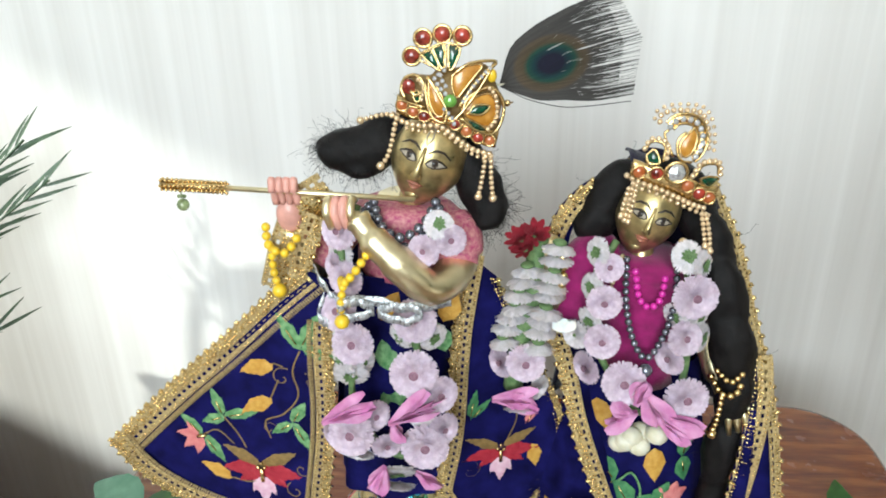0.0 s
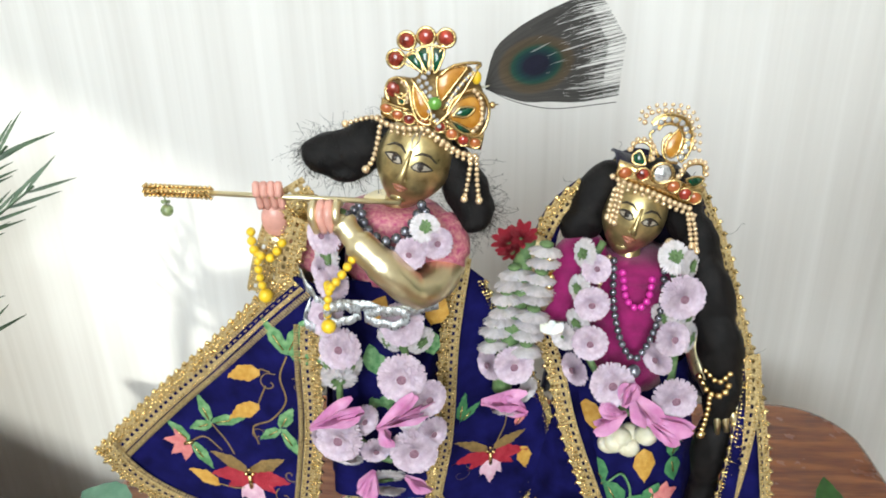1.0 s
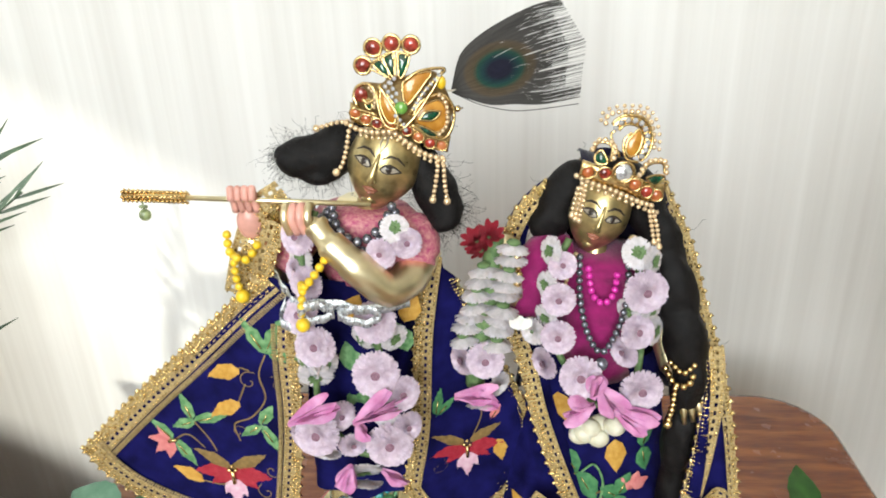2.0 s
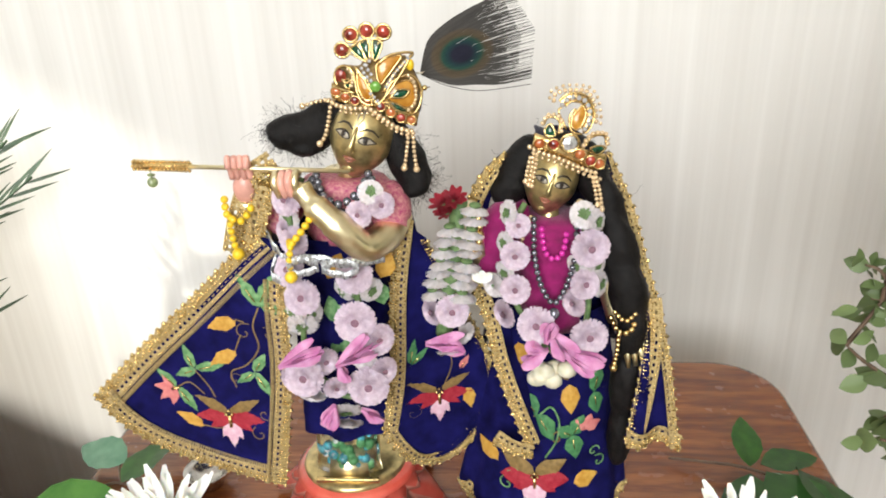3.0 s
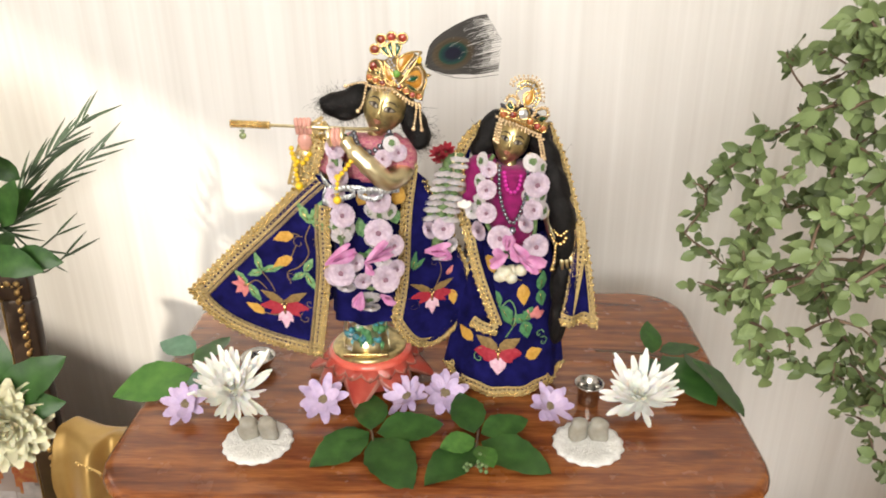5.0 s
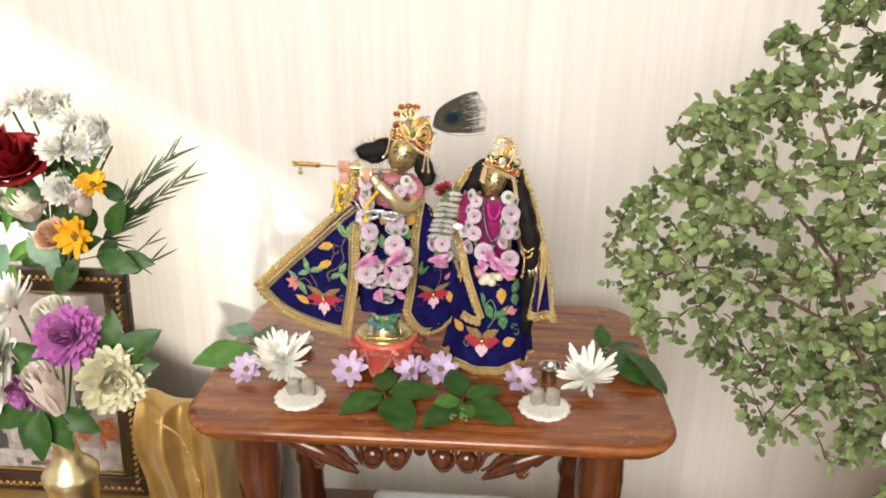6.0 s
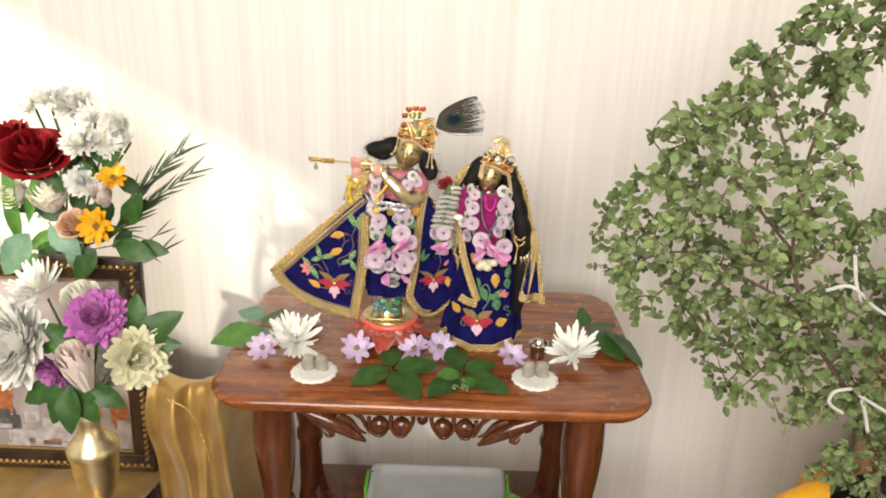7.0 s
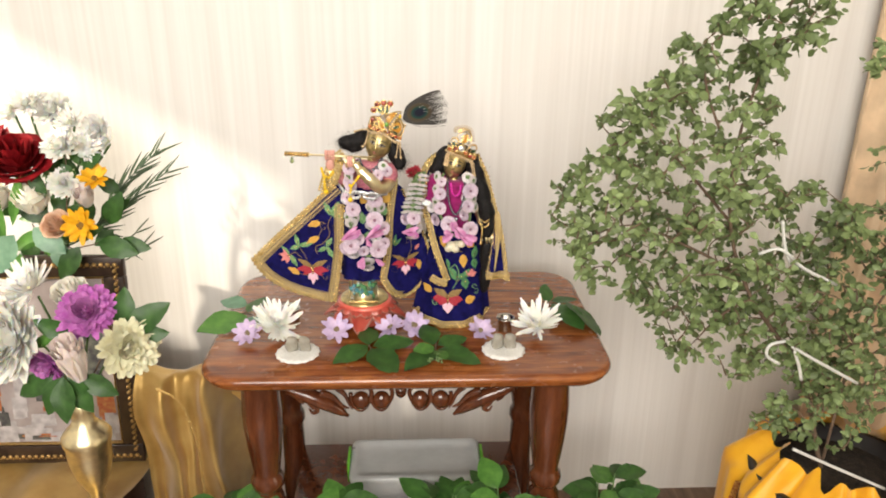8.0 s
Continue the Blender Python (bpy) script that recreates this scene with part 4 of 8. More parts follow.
def k_clothes():
    t = thing("blouse", (-0.063, 0.183, 0.80), "pink and gold brocade blouse on the brass statue", "blouse")
    b = bmesh.new()
    tube(b, smooth_path([(-0.062, 0.183, 0.842), (-0.063, 0.182, 0.822), (-0.065, 0.183, 0.80)], 6), [0.020] + [0.028] * 6 + [0.027] * 6, 20)
    part("bodice", b, PINKBROC, t)
    b = bmesh.new()
    tube(b, smooth_path([(-0.0420, 0.1780, 0.8340), (-0.0300, 0.1660, 0.8260), (-0.0300, 0.1560, 0.8140)], 6), [0.011] * 4 + [0.0140] * 6 + [0.0120] * 3, 16)
    part("sleeve", b, PINKBROC, t)
    b = bmesh.new()
    tube(b, smooth_path([(-0.088, 0.18, 0.835), (-0.102, 0.174, 0.822), (-0.113, 0.17, 0.808)], 6), [0.012] * 13, 14)
    part("sleeve", b, PINKBROC, t)
    t = thing("robe", (-0.073, 0.186, 0.63), "blue embroidered robe wrapped round the brass statue", "robe")
    b = bmesh.new()
    sheet(b, lambda u, v: Vector((-0.068 - 0.008 * v + (0.034 + 0.004 * v + 0.003 * math.sin(u * 44) * v) * math.cos(u * math.tau), 0.187 + (0.030 + 0.003 * math.sin(u * 44) * v) * math.sin(u * math.tau), 0.802 - 0.165 * v)), 60, 14)
    part("cloth", b, BLUE, t)
    b = bmesh.new()
    for x, z, a in ((-0.075, 0.775, 60), (-0.072, 0.74, 100), (-0.079, 0.715, 30), (-0.038, 0.775, 70), (-0.037, 0.755, 110)):
        leaf_stitch(b, x, z, lambda x, z: 0.1575, radians(a), 0.016, 0.010, 0 if z < 0.77 else 2)
    part("embroidery", b, EMB, t)
    t = thing("waist_ribbon", (-0.07, 0.152, 0.80), "silver metallic ribbon tied round the waist", "ribbon")
    b = bmesh.new()
    for pts, w in (([(-0.112, 0.150, 0.812), (-0.103, 0.141, 0.803), (-0.094, 0.132, 0.80), (-0.075, 0.128, 0.803), (-0.055, 0.128, 0.799), (-0.032, 0.14, 0.797)], 0.006),
                   ([(-0.073, 0.126, 0.80), (-0.082, 0.121, 0.806), (-0.092, 0.122, 0.80), (-0.086, 0.124, 0.794), (-0.073, 0.126, 0.797)], 0.005),
                   ([(-0.071, 0.126, 0.798), (-0.058, 0.120, 0.804), (-0.046, 0.122, 0.80), (-0.055, 0.124, 0.793), (-0.071, 0.126, 0.796)], 0.005),
                   ([(-0.103, 0.138, 0.80), (-0.106, 0.132, 0.79), (-0.099, 0.130, 0.786)], 0.006)):
        P = smooth_path(pts, 8)
        sheet(b, lambda u, v: P[min(len(P) - 1, round(u * (len(P) - 1)))] + Vector((0, 0.001 * math.sin(u * 40), w * (v - 0.5))), len(P) - 1, 2, thick=0.0006)
    part("bow", b, SILVER, t)
    # jewelled feet under the robe
    t = thing("foot_ornament", (-0.077, 0.165, 0.597), "turquoise and crystal beads at the statue's feet", "ornament")
    r = random.Random(5)
    for m, n, rad in ((TEAL, 34, 0.0038), (DIAMOND, 16, 0.0026), (EMB_DG, 16, 0.004)):
        b = bmesh.new()
        for k in range(n):
            x = r.uniform(-0.02, 0.02)
            z = r.uniform(0, 0.052)
            ball(b, (-0.077 + x * (1 - z * 5), 0.163 + abs(x) * 0.4 - r.uniform(0, 0.004), 0.606 + z), rad * r.uniform(0.7, 1.2), None, 8, 5)
        part("beads", b, m, t)
    b = bmesh.new()
    sheet(b, lambda u, v: Vector((-0.077 + (u - 0.5) * (0.046 + 0.006 * (1 - v)), 0.160 + 0.03 * (u - 0.5) ** 2, 0.6 + 0.045 * v)), 10, 5, thick=0.001)
    part("clear_skirt", b, GLAZE, t, "clear stiff skirt edge").visible_shadow = False
    b = bmesh.new()
    box(b, (-0.102, 0.154, 0.597), (-0.052, 0.158, 0.601), 0.001)
    part("gold_bar", b, GOLD, t)


k_clothes()


def flute():
    t = thing("flute", (-0.126, 0.147, 0.852), "thin golden flute with a beaded end and green pendant", "flute")
    b = bmesh.new()
    a, c = Vector((-0.1930, 0.152, 0.8600)), Vector((-0.0510, 0.146, 0.8550))
    tube(b, [a, a.lerp(c, 0.5), c], 0.0015, 10)
    part("tube", b, BRASS, t)
    b = bmesh.new()
    tube(b, [a, a.lerp(c, 0.26)], 0.0026, 8)
    for k in range(15):
        p = a.lerp(c, 0.004 + k * 0.0185)
        for q in range(6):
            bead(b, p + Vector((0, 0.003 * math.cos(q * 1.047 + k), 0.003 * math.sin(q * 1.047 + k))), 0.0014)
    part("beaded_sleeve", b, GOLD, t)
    b = bmesh.new()
    p = a.lerp(c, 0.075)
    tube(b, [p, p + Vector((0, 0, -0.008))], 0.0005, 5)
    for q in range(3):
        ball(b, p + Vector((0.0016 * (q - 1), 0, -0.0065)), 0.0012, None, 6, 5)
    ball(b, p + Vector((0, 0, -0.0115)), 0.0036, None, 12, 8)
    part("pendant", b, PALEGLASS, t, "pale green glass bead")


flute()


BEADS = {}


def bead_mesh(r, material):
    key = (r, material.name)
    if key not in BEADS:
        b = bmesh.new()
        ball(b, (0, 0, 0), r, None, 10, 7)
        BEADS[key] = mesh_of("bead", b, material)
    return BEADS[key]


def beads_on(name, parent, pts, r, material, step=None, label="", drop=None):
    """A string of separate beads along a line, with a larger one at the end of a drop."""
    for p in even_path(smooth_path(pts, 10), step or r * 2.05):
        piece("bead" if material is not PEARL else "pearl", bead_mesh(r, material), Matrix.Translation(p), parent)
    if drop:
        piece("pendant_bead", bead_mesh(drop[1], material), Matrix.Translation(drop[0]), parent)


def strand(name, at, label, category, runs):
    t = thing(name, at, label, category)
    for k, (pts, r, m, drop) in enumerate(runs):
        beads_on("bead_strand", t, pts, r, m, drop=drop)
    return t


strand("bracelet", (-0.131, 0.15, 0.80), "bright yellow beaded bracelet on the raised wrist", "bracelet",
       [([(-0.136, 0.150, 0.836), (-0.133, 0.143, 0.828), (-0.124, 0.142, 0.824), (-0.116, 0.148, 0.834)], 0.0026, YELBEAD, None),
        ([(-0.132, 0.144, 0.826), (-0.132, 0.143, 0.812), (-0.130, 0.143, 0.801)], 0.0024, YELBEAD, ((-0.130, 0.143, 0.800), 0.0042))])
strand("bracelet", (-0.085, 0.13, 0.80), "bright yellow beaded bracelet on the bent arm", "bracelet",
       [([(-0.076, 0.130, 0.829), (-0.081, 0.122, 0.823), (-0.088, 0.124, 0.815), (-0.091, 0.132, 0.813)], 0.0025, YELBEAD, None),
        ([(-0.088, 0.122, 0.814), (-0.090, 0.122, 0.803), (-0.090, 0.123, 0.796)], 0.0023, YELBEAD, ((-0.090, 0.122, 0.793), 0.0042))])
strand("necklace", (-0.06, 0.15, 0.83), "three-row dark grey pearl necklace on the brass statue", "necklace",
       [([(-0.076 - 0.003 * k, 0.160, 0.848 - 0.003 * k), (-0.070 - 0.002 * k, 0.147, 0.839 - 0.0045 * k), (-0.058, 0.142, 0.8345 - 0.0058 * k), (-0.046 + 0.002 * k, 0.147, 0.842 - 0.0045 * k), (-0.040 + 0.002 * k, 0.158, 0.852 - 0.003 * k)], 0.0029, DARKPEARL, None) for k in range(3)])

# garland of the larger statue: x, z, y, radius, kind, tilt sideways, tilt up
garland("flower_garland", (-0.07, 0.135, 0.70), "lilac chrysanthemum garland with pink petals on the brass statue",
        [(-0.0920, 0.8390, 0.140, 0.0110, "l", -0.3, 0.1), (-0.0940, 0.8240, 0.144, 0.0090, "b", -0.6, 0), (-0.0900, 0.8110, 0.138, 0.0105, "l", -0.2, 0), (-0.0960, 0.8160, 0.143, 0.0085, "l", -0.7, 0), (-0.0950, 0.7920, 0.135, 0.0115, "l", -0.3, 0.3),
         (-0.0870, 0.7740, 0.130, 0.0122, "l", 0, 0.1), (-0.0960, 0.7580, 0.137, 0.0105, "b", -0.9, -0.2), (-0.0850, 0.7560, 0.138, 0.0100, "b", 0.9, -0.2), (-0.0910, 0.7490, 0.136, 0.0110, "b", 0.1, -0.6), (-0.0920, 0.7130, 0.128, 0.0142, "l", -0.1, 0.1),
         (-0.0900, 0.6950, 0.135, 0.0110, "w", -0.2, -1.0), (-0.1030, 0.7050, 0.136, 0.0110, "l", -0.7, -0.3), (-0.0790, 0.7200, 0.137, 0.0100, "l", 0.7, 0), (-0.0720, 0.7010, 0.134, 0.0095, "l", 0.2, -0.3), (-0.0660, 0.6820, 0.131, 0.0120, "b", 0.0, -0.9),
         (-0.0660, 0.6730, 0.133, 0.0110, "w", 0, -1.0), (-0.0460, 0.8290, 0.138, 0.0090, "l", -0.2, 0), (-0.0320, 0.8340, 0.141, 0.0090, "l", 0.4, 0), (-0.0380, 0.8430, 0.141, 0.0085, "b", 0.1, 0.6), (-0.0520, 0.7880, 0.134, 0.0125, "l", 0.0, 0.5),
         (-0.0620, 0.7740, 0.139, 0.0085, "b", -0.8, -0.3), (-0.0420, 0.7740, 0.139, 0.0090, "b", 0.8, -0.2), (-0.0530, 0.7740, 0.137, 0.0105, "b", 0, -0.5), (-0.0530, 0.7560, 0.129, 0.0142, "l", 0, 0.1), (-0.0590, 0.7420, 0.137, 0.0110, "b", -0.2, -0.8),
         (-0.0390, 0.7420, 0.130, 0.0115, "l", 0.4, 0.1), (-0.0480, 0.7060, 0.128, 0.0145, "l", 0.1, 0), (-0.0380, 0.7140, 0.135, 0.0105, "l", 0.8, 0), (-0.0510, 0.7230, 0.136, 0.0100, "w", -0.2, -0.2)],
        [(x, 0.124, z, a, L, W) for (x, z), a, L, W in (((-0.1070, 0.7250), 0.42, 0.034, 0.011), ((-0.0680, 0.7260), 0.62, 0.037, 0.011), ((-0.0660, 0.7250), -1.2, 0.012, 0.010), ((-0.0720, 0.6930), -1.95, 0.018, 0.012), ((-0.0530, 0.6910), -0.55, 0.017, 0.012))],
        [(-0.083, 0.150, 0.85), (-0.092, 0.142, 0.825), (-0.090, 0.138, 0.77), (-0.090, 0.138, 0.72), (-0.064, 0.138, 0.69), (-0.048, 0.138, 0.72), (-0.052, 0.138, 0.78), (-0.042, 0.146, 0.845)])


def hair(name, at, label, lumps, strays, seed):
    t = thing(name, at, label, "hair")
    b = bmesh.new()
    for c, r, a in lumps:
        ball(b, c, r, ry(radians(a)), 20, 12)
    r = random.Random(seed)
    for v in b.verts:
        v.co += Vector((r.uniform(-1, 1), r.uniform(-1, 1), r.uniform(-1, 1))) * 0.0012
    mass = part("hair_mass", b, BLACKHAIR, t)
    md = mass.modifiers.new("blend", "REMESH")
    md.mode, md.voxel_size, md.use_smooth_shade = "VOXEL", 0.0016, True
    md = mass.modifiers.new("soften", "SMOOTH")
    md.factor, md.iterations = 0.7, 14
    b = bmesh.new()
    for c, rad, a in lumps:
        for k in range(strays):
            d = Vector((r.gauss(0, 1), r.gauss(0, 0.6), r.gauss(0, 1))).normalized()
            M = Matrix.Translation(c) @ ry(radians(a))
            p = M @ Vector([d[i] * rad[i] * 0.9 for i in range(3)])
            q = p + Vector((d.x, d.y, d.z)) * r.choice((0.002, 0.004, 0.006, 0.013)) * r.uniform(0.6, 1.2) + Vector((0, 0, -0.001))
            mid = (p + q) / 2 + Vector((r.uniform(-1, 1), 0, r.uniform(-1, 1))) * 0.004
            tube(b, smooth_path([p, mid, q, q + Vector((r.uniform(-1, 1), 0, r.uniform(-1, 1))) * 0.003], 3), r.choice((0.00006, 0.0001)), 3, cap=False)
    part("stray_strands", b, BLACKHAIR, t)["kind"] = "stuff"


hair("hair", (-0.06, 0.185, 0.85), "frizzy black hair falling beside the brass face",
     [((x, 0.182 + dy, z), (ra, 0.013, rb), a) for (x, z), dy, ra, rb, a in (
         ((-0.0740, 0.8760), 0.004, 0.014, 0.0155, 0), ((-0.0820, 0.8710), 0.002, 0.016, 0.0150, 0), ((-0.0920, 0.8710), 0, 0.0165, 0.0130, 14), ((-0.1000, 0.8700), 0, 0.0115, 0.0105, 20), ((-0.1050, 0.8730), 0, 0.0070, 0.0062, 0), ((-0.0860, 0.8610), 0, 0.0120, 0.0060, 0),
         ((-0.0230, 0.8620), -0.004, 0.0110, 0.018, -14), ((-0.0180, 0.8520), -0.006, 0.0135, 0.0180, -20), ((-0.0130, 0.8420), -0.008, 0.0115, 0.0125, 0), ((-0.0100, 0.8370), -0.008, 0.0072, 0.0085, 0), ((-0.0160, 0.8340), -0.008, 0.0085, 0.0065, 0))]
     + [((-0.042, 0.190, 0.882), (0.026, 0.016, 0.024), 0)], 110, 3)


def ring_of(b, pts, r, mi=0, close=False):
    tube(b, pts + ([pts[0]] if close else []), r, 6, mi, cap=not close)


def loop_xz(cx, y, cz, rx_, rz_, n=20, a=0.0, y_slope=0.0):
    out = []
    for k in range(n):
        t = k * math.tau / n
        x, z = rx_ * math.cos(t), rz_ * math.sin(t)
        out.append(Vector((cx + x * math.cos(a) - z * math.sin(a), y + y_slope * x, cz + x * math.sin(a) + z * math.cos(a))))
    return out


def enamel(parent, outline, material, name, label=""):
    """A domed stone inside a gold wire rim."""
    b = bmesh.new()
    c = sum(outline, Vector()) / len(outline)
    n = len(outline)
    raw(b, outline + [p.lerp(c, 0.4) + Vector((0, -0.0012, 0)) for p in outline] + [c + Vector((0, -0.0016, 0))],
        [(k, (k + 1) % n, n + (k + 1) % n, n + k) for k in range(n)] + [(n + k, n + (k + 1) % n, 2 * n) for k in range(n)])
    bmesh.ops.recalc_face_normals(b, faces=b.faces)
    e = part(name, b, material, parent, label)
    b = bmesh.new()
    ring_of(b, [p + Vector((0, -0.0004, 0)) for p in outline], 0.0007, close=True)
    part("rim", b, GOLD, e)
    return e


def k_crown():
    t = thing("crown", (-0.035, 0.168, 0.885), "golden crown with red, green and orange stones and pearls", "crown")

    def w(x, z, o=0.0):
        """A place on the curved crown front."""
        return Vector((x, 0.158 + 9 * (x + 0.036) ** 2 - o + 0.16 * max(0, z - 0.90), z))

    def ws(pts, o=0.0):
        return [w(x, z, o) for x, z in pts]

    def smooth(pts, o=0.0, n=4):
        return smooth_path(ws(pts, o), n)

    def wire(pts, r=0.0007, o=0.003, close=False):
        ring_of(wires, smooth(pts + pts[:1] if close else pts, o), r)

    def stone(name, pts, m, o=0.0022):
        enamel(t, smooth(pts + pts[:1], o, 3)[:-1], m, name)
    low = smooth([(-0.0620, 0.8980), (-0.0550, 0.8950), (-0.0460, 0.8940), (-0.0370, 0.8930), (-0.0270, 0.8880), (-0.0170, 0.8810), (-0.0090, 0.8780)], 0.0, 6)
    high = smooth([(-0.0610, 0.9070), (-0.0530, 0.9030), (-0.0440, 0.9000), (-0.0360, 0.8980), (-0.0250, 0.8940), (-0.0150, 0.8890), (-0.0070, 0.8870)], 0.0, 6)
    n = len(low) - 1
    b = bmesh.new()
    sheet(b, lambda u, v: low[round(u * n)].lerp(high[round(u * n)], v), n, 3, thick=0.002)
    part("band", b, GOLD, t)
    b = bmesh.new()
    rim = smooth([(-0.0600, 0.9020), (-0.0590, 0.9120), (-0.0530, 0.9170), (-0.0430, 0.9170), (-0.0390, 0.9210), (-0.0340, 0.9200), (-0.0270, 0.9210), (-0.0160, 0.9220), (-0.0120, 0.9180), (-0.0090, 0.9110), (-0.0060, 0.9020), (-0.0080, 0.8910), (-0.0110, 0.8830), (-0.0270, 0.8900), (-0.0460, 0.8960), (-0.0600, 0.9020)], -0.0012, 4)
    raw(b, rim + [p + Vector((0, 0.004, 0)) for p in rim] + [w(-0.0320, 0.9060, -0.0012), w(-0.0320, 0.9060, -0.0055)],
        [(k, k + 1, 2 * len(rim)) for k in range(len(rim) - 1)] + [(k + 1, k, k + len(rim), k + 1 + len(rim)) for k in range(len(rim) - 1)] + [(k + 1 + len(rim), k + len(rim), 2 * len(rim) + 1) for k in range(len(rim) - 1)])
    bmesh.ops.recalc_face_normals(b, faces=b.faces)
    part("front_plate", b, PLATE, t)
    b = bmesh.new()
    ball(b, (-0.034, 0.184, 0.893), (0.028, 0.018, 0.016), ry(radians(18)), 20, 12)
    part("cap", b, BLACKHAIR, t)
    for x, z, k in ((-0.0580, 0.9020, 0), (-0.0520, 0.8990, 0), (-0.0460, 0.8970, 1), (-0.0390, 0.8960, 0), (-0.0300, 0.8930, 1), (-0.0240, 0.8890, 0), (-0.0180, 0.8850, 1), (-0.0120, 0.8830, 0)):
        b = bmesh.new()
        p = w(x, z, 0.0014)
        ball(b, p, (0.0030, 0.0015, 0.0027), ry(radians(20)), 10, 7)
        g = part("stone", b, (ORANGE_GEM, RED)[k], t)
        b = bmesh.new()
        ring_of(b, loop_xz(p.x, p.y - 0.0002, p.z, 0.0032, 0.0029, 14, -0.3), 0.00055, close=True)
        part("setting", b, GOLD, g)
    row = [(-0.0640, 0.8960), (-0.0570, 0.8930), (-0.0480, 0.8920), (-0.0380, 0.8920), (-0.0310, 0.8870), (-0.0250, 0.8820), (-0.0190, 0.8780), (-0.0100, 0.8750)]
    beads_on("pearl_row", t, ws(row, 0.001), 0.0017, PEARL, 0.0033)
    beads_on("pearl_row", t, [p + Vector((0.001, 0, -0.0032)) for p in ws(row[1:], 0.001)], 0.0012, PEARL, 0.0036)
    # fan of green stones under red ones
    wires = bmesh.new()
    for x, z in ((-0.0520, 0.9270), (-0.0460, 0.9360), (-0.0360, 0.9380), (-0.0260, 0.9370)):
        p = w(x, z, 0.002)
        b = bmesh.new()
        ball(b, p, (0.0037, 0.0022, 0.0037), None, 14, 9)
        g = part("red_stone", b, RED, t)
        b = bmesh.new()
        ring_of(b, loop_xz(p.x, p.y, p.z, 0.0044, 0.0044), 0.0010, close=True)
        ball(b, p + Vector((0, 0.002, 0)), (0.0046, 0.0014, 0.0046), None, 14, 6)
        part("setting", b, GOLD, g)
        wire([(x, z), (-0.0350, 0.9190)], 0.0006, 0.0015)
    for pts in ([(-0.0470, 0.9280), (-0.0410, 0.9300), (-0.0380, 0.9210), (-0.0430, 0.9240)], [(-0.0410, 0.9310), (-0.0350, 0.9330), (-0.0350, 0.9220), (-0.0370, 0.9220)], [(-0.0330, 0.9330), (-0.0270, 0.9310), (-0.0310, 0.9210), (-0.0330, 0.9220)]):
        stone("green_stone", pts, GREEN, 0.001)
    wire([(-0.0480, 0.9280), (-0.0430, 0.9310), (-0.0350, 0.9340), (-0.0260, 0.9320)], 0.0007, 0.002)
    # the curled medallion
    wire([(-0.0560, 0.9060), (-0.0580, 0.9110), (-0.0560, 0.9160), (-0.0510, 0.9180), (-0.0470, 0.9160), (-0.0460, 0.9110), (-0.0500, 0.9080), (-0.0530, 0.9100)], 0.0010, 0.003)
    wire([(-0.0580, 0.9050), (-0.0450, 0.9020)], 0.0008, 0.003)
    b = bmesh.new()
    ball(b, w(-0.0540, 0.9120, 0.002), (0.0036, 0.0019, 0.0041), None, 12, 8)
    part("red_stone", b, RED, t)
    stone("green_stone", [(-0.0520, 0.9090), (-0.0490, 0.9100), (-0.0480, 0.9050), (-0.0510, 0.9050)], GREEN, 0.0015)
    beads_on("pearl_arc", t, ws([(-0.0490, 0.9160), (-0.0460, 0.9120), (-0.0470, 0.9050)], 0.0032), 0.0011, PEARL)
    # orange leaves, crystal strips and the disc
    stone("orange_petal", [(-0.0430, 0.9150), (-0.0390, 0.9120), (-0.0350, 0.9050), (-0.0360, 0.8980), (-0.0400, 0.8990), (-0.0430, 0.9060)], ORANGE, 0.003)
    stone("orange_petal", [(-0.0310, 0.9180), (-0.0260, 0.9220), (-0.0160, 0.9230), (-0.0200, 0.9170), (-0.0250, 0.9110), (-0.0290, 0.9070), (-0.0310, 0.9120)], ORANGE, 0.003)
    wire([(-0.0300, 0.9190), (-0.0220, 0.9240), (-0.0090, 0.9240), (-0.0140, 0.9190), (-0.0210, 0.9120), (-0.0280, 0.9020)], 0.0009, 0.0042)
    wire([(-0.0100, 0.9230), (-0.0160, 0.9130), (-0.0260, 0.9000), (-0.0330, 0.8940)], 0.0009, 0.0042)
    wire([(-0.0440, 0.9180), (-0.0380, 0.9090), (-0.0340, 0.9010), (-0.0350, 0.8950), (-0.0410, 0.8970), (-0.0440, 0.9050), (-0.0450, 0.9150)], 0.0009, 0.0042)
    for k, run in enumerate(([(-0.0380, 0.9190), (-0.0400, 0.9170), (-0.0370, 0.9120), (-0.0340, 0.9090)], [(-0.0350, 0.9210), (-0.0370, 0.9180), (-0.0340, 0.9130)], [(-0.0120, 0.9210), (-0.0200, 0.9130), (-0.0270, 0.9030)], [(-0.0350, 0.9020), (-0.0310, 0.8970), (-0.0300, 0.8940)])):
        for p in even_path(smooth(run, 0.0045, 8), 0.0031):
            piece("crystal", CRYSTAL, Matrix.Translation(p), t)
    stone("orange_petal", [(-0.0220, 0.9060), (-0.0130, 0.9080), (-0.0090, 0.9030), (-0.0090, 0.8950), (-0.0130, 0.8910), (-0.0190, 0.8930), (-0.0250, 0.8980)], ORANGE, 0.0015)
    stone("green_stone", [(-0.0230, 0.8990), (-0.0190, 0.9030), (-0.0120, 0.9020), (-0.0160, 0.8980)], GREEN, 0.0034)
    stone("green_stone", [(-0.0250, 0.8970), (-0.0190, 0.8940), (-0.0130, 0.8890), (-0.0190, 0.8900)], GREEN, 0.0034)
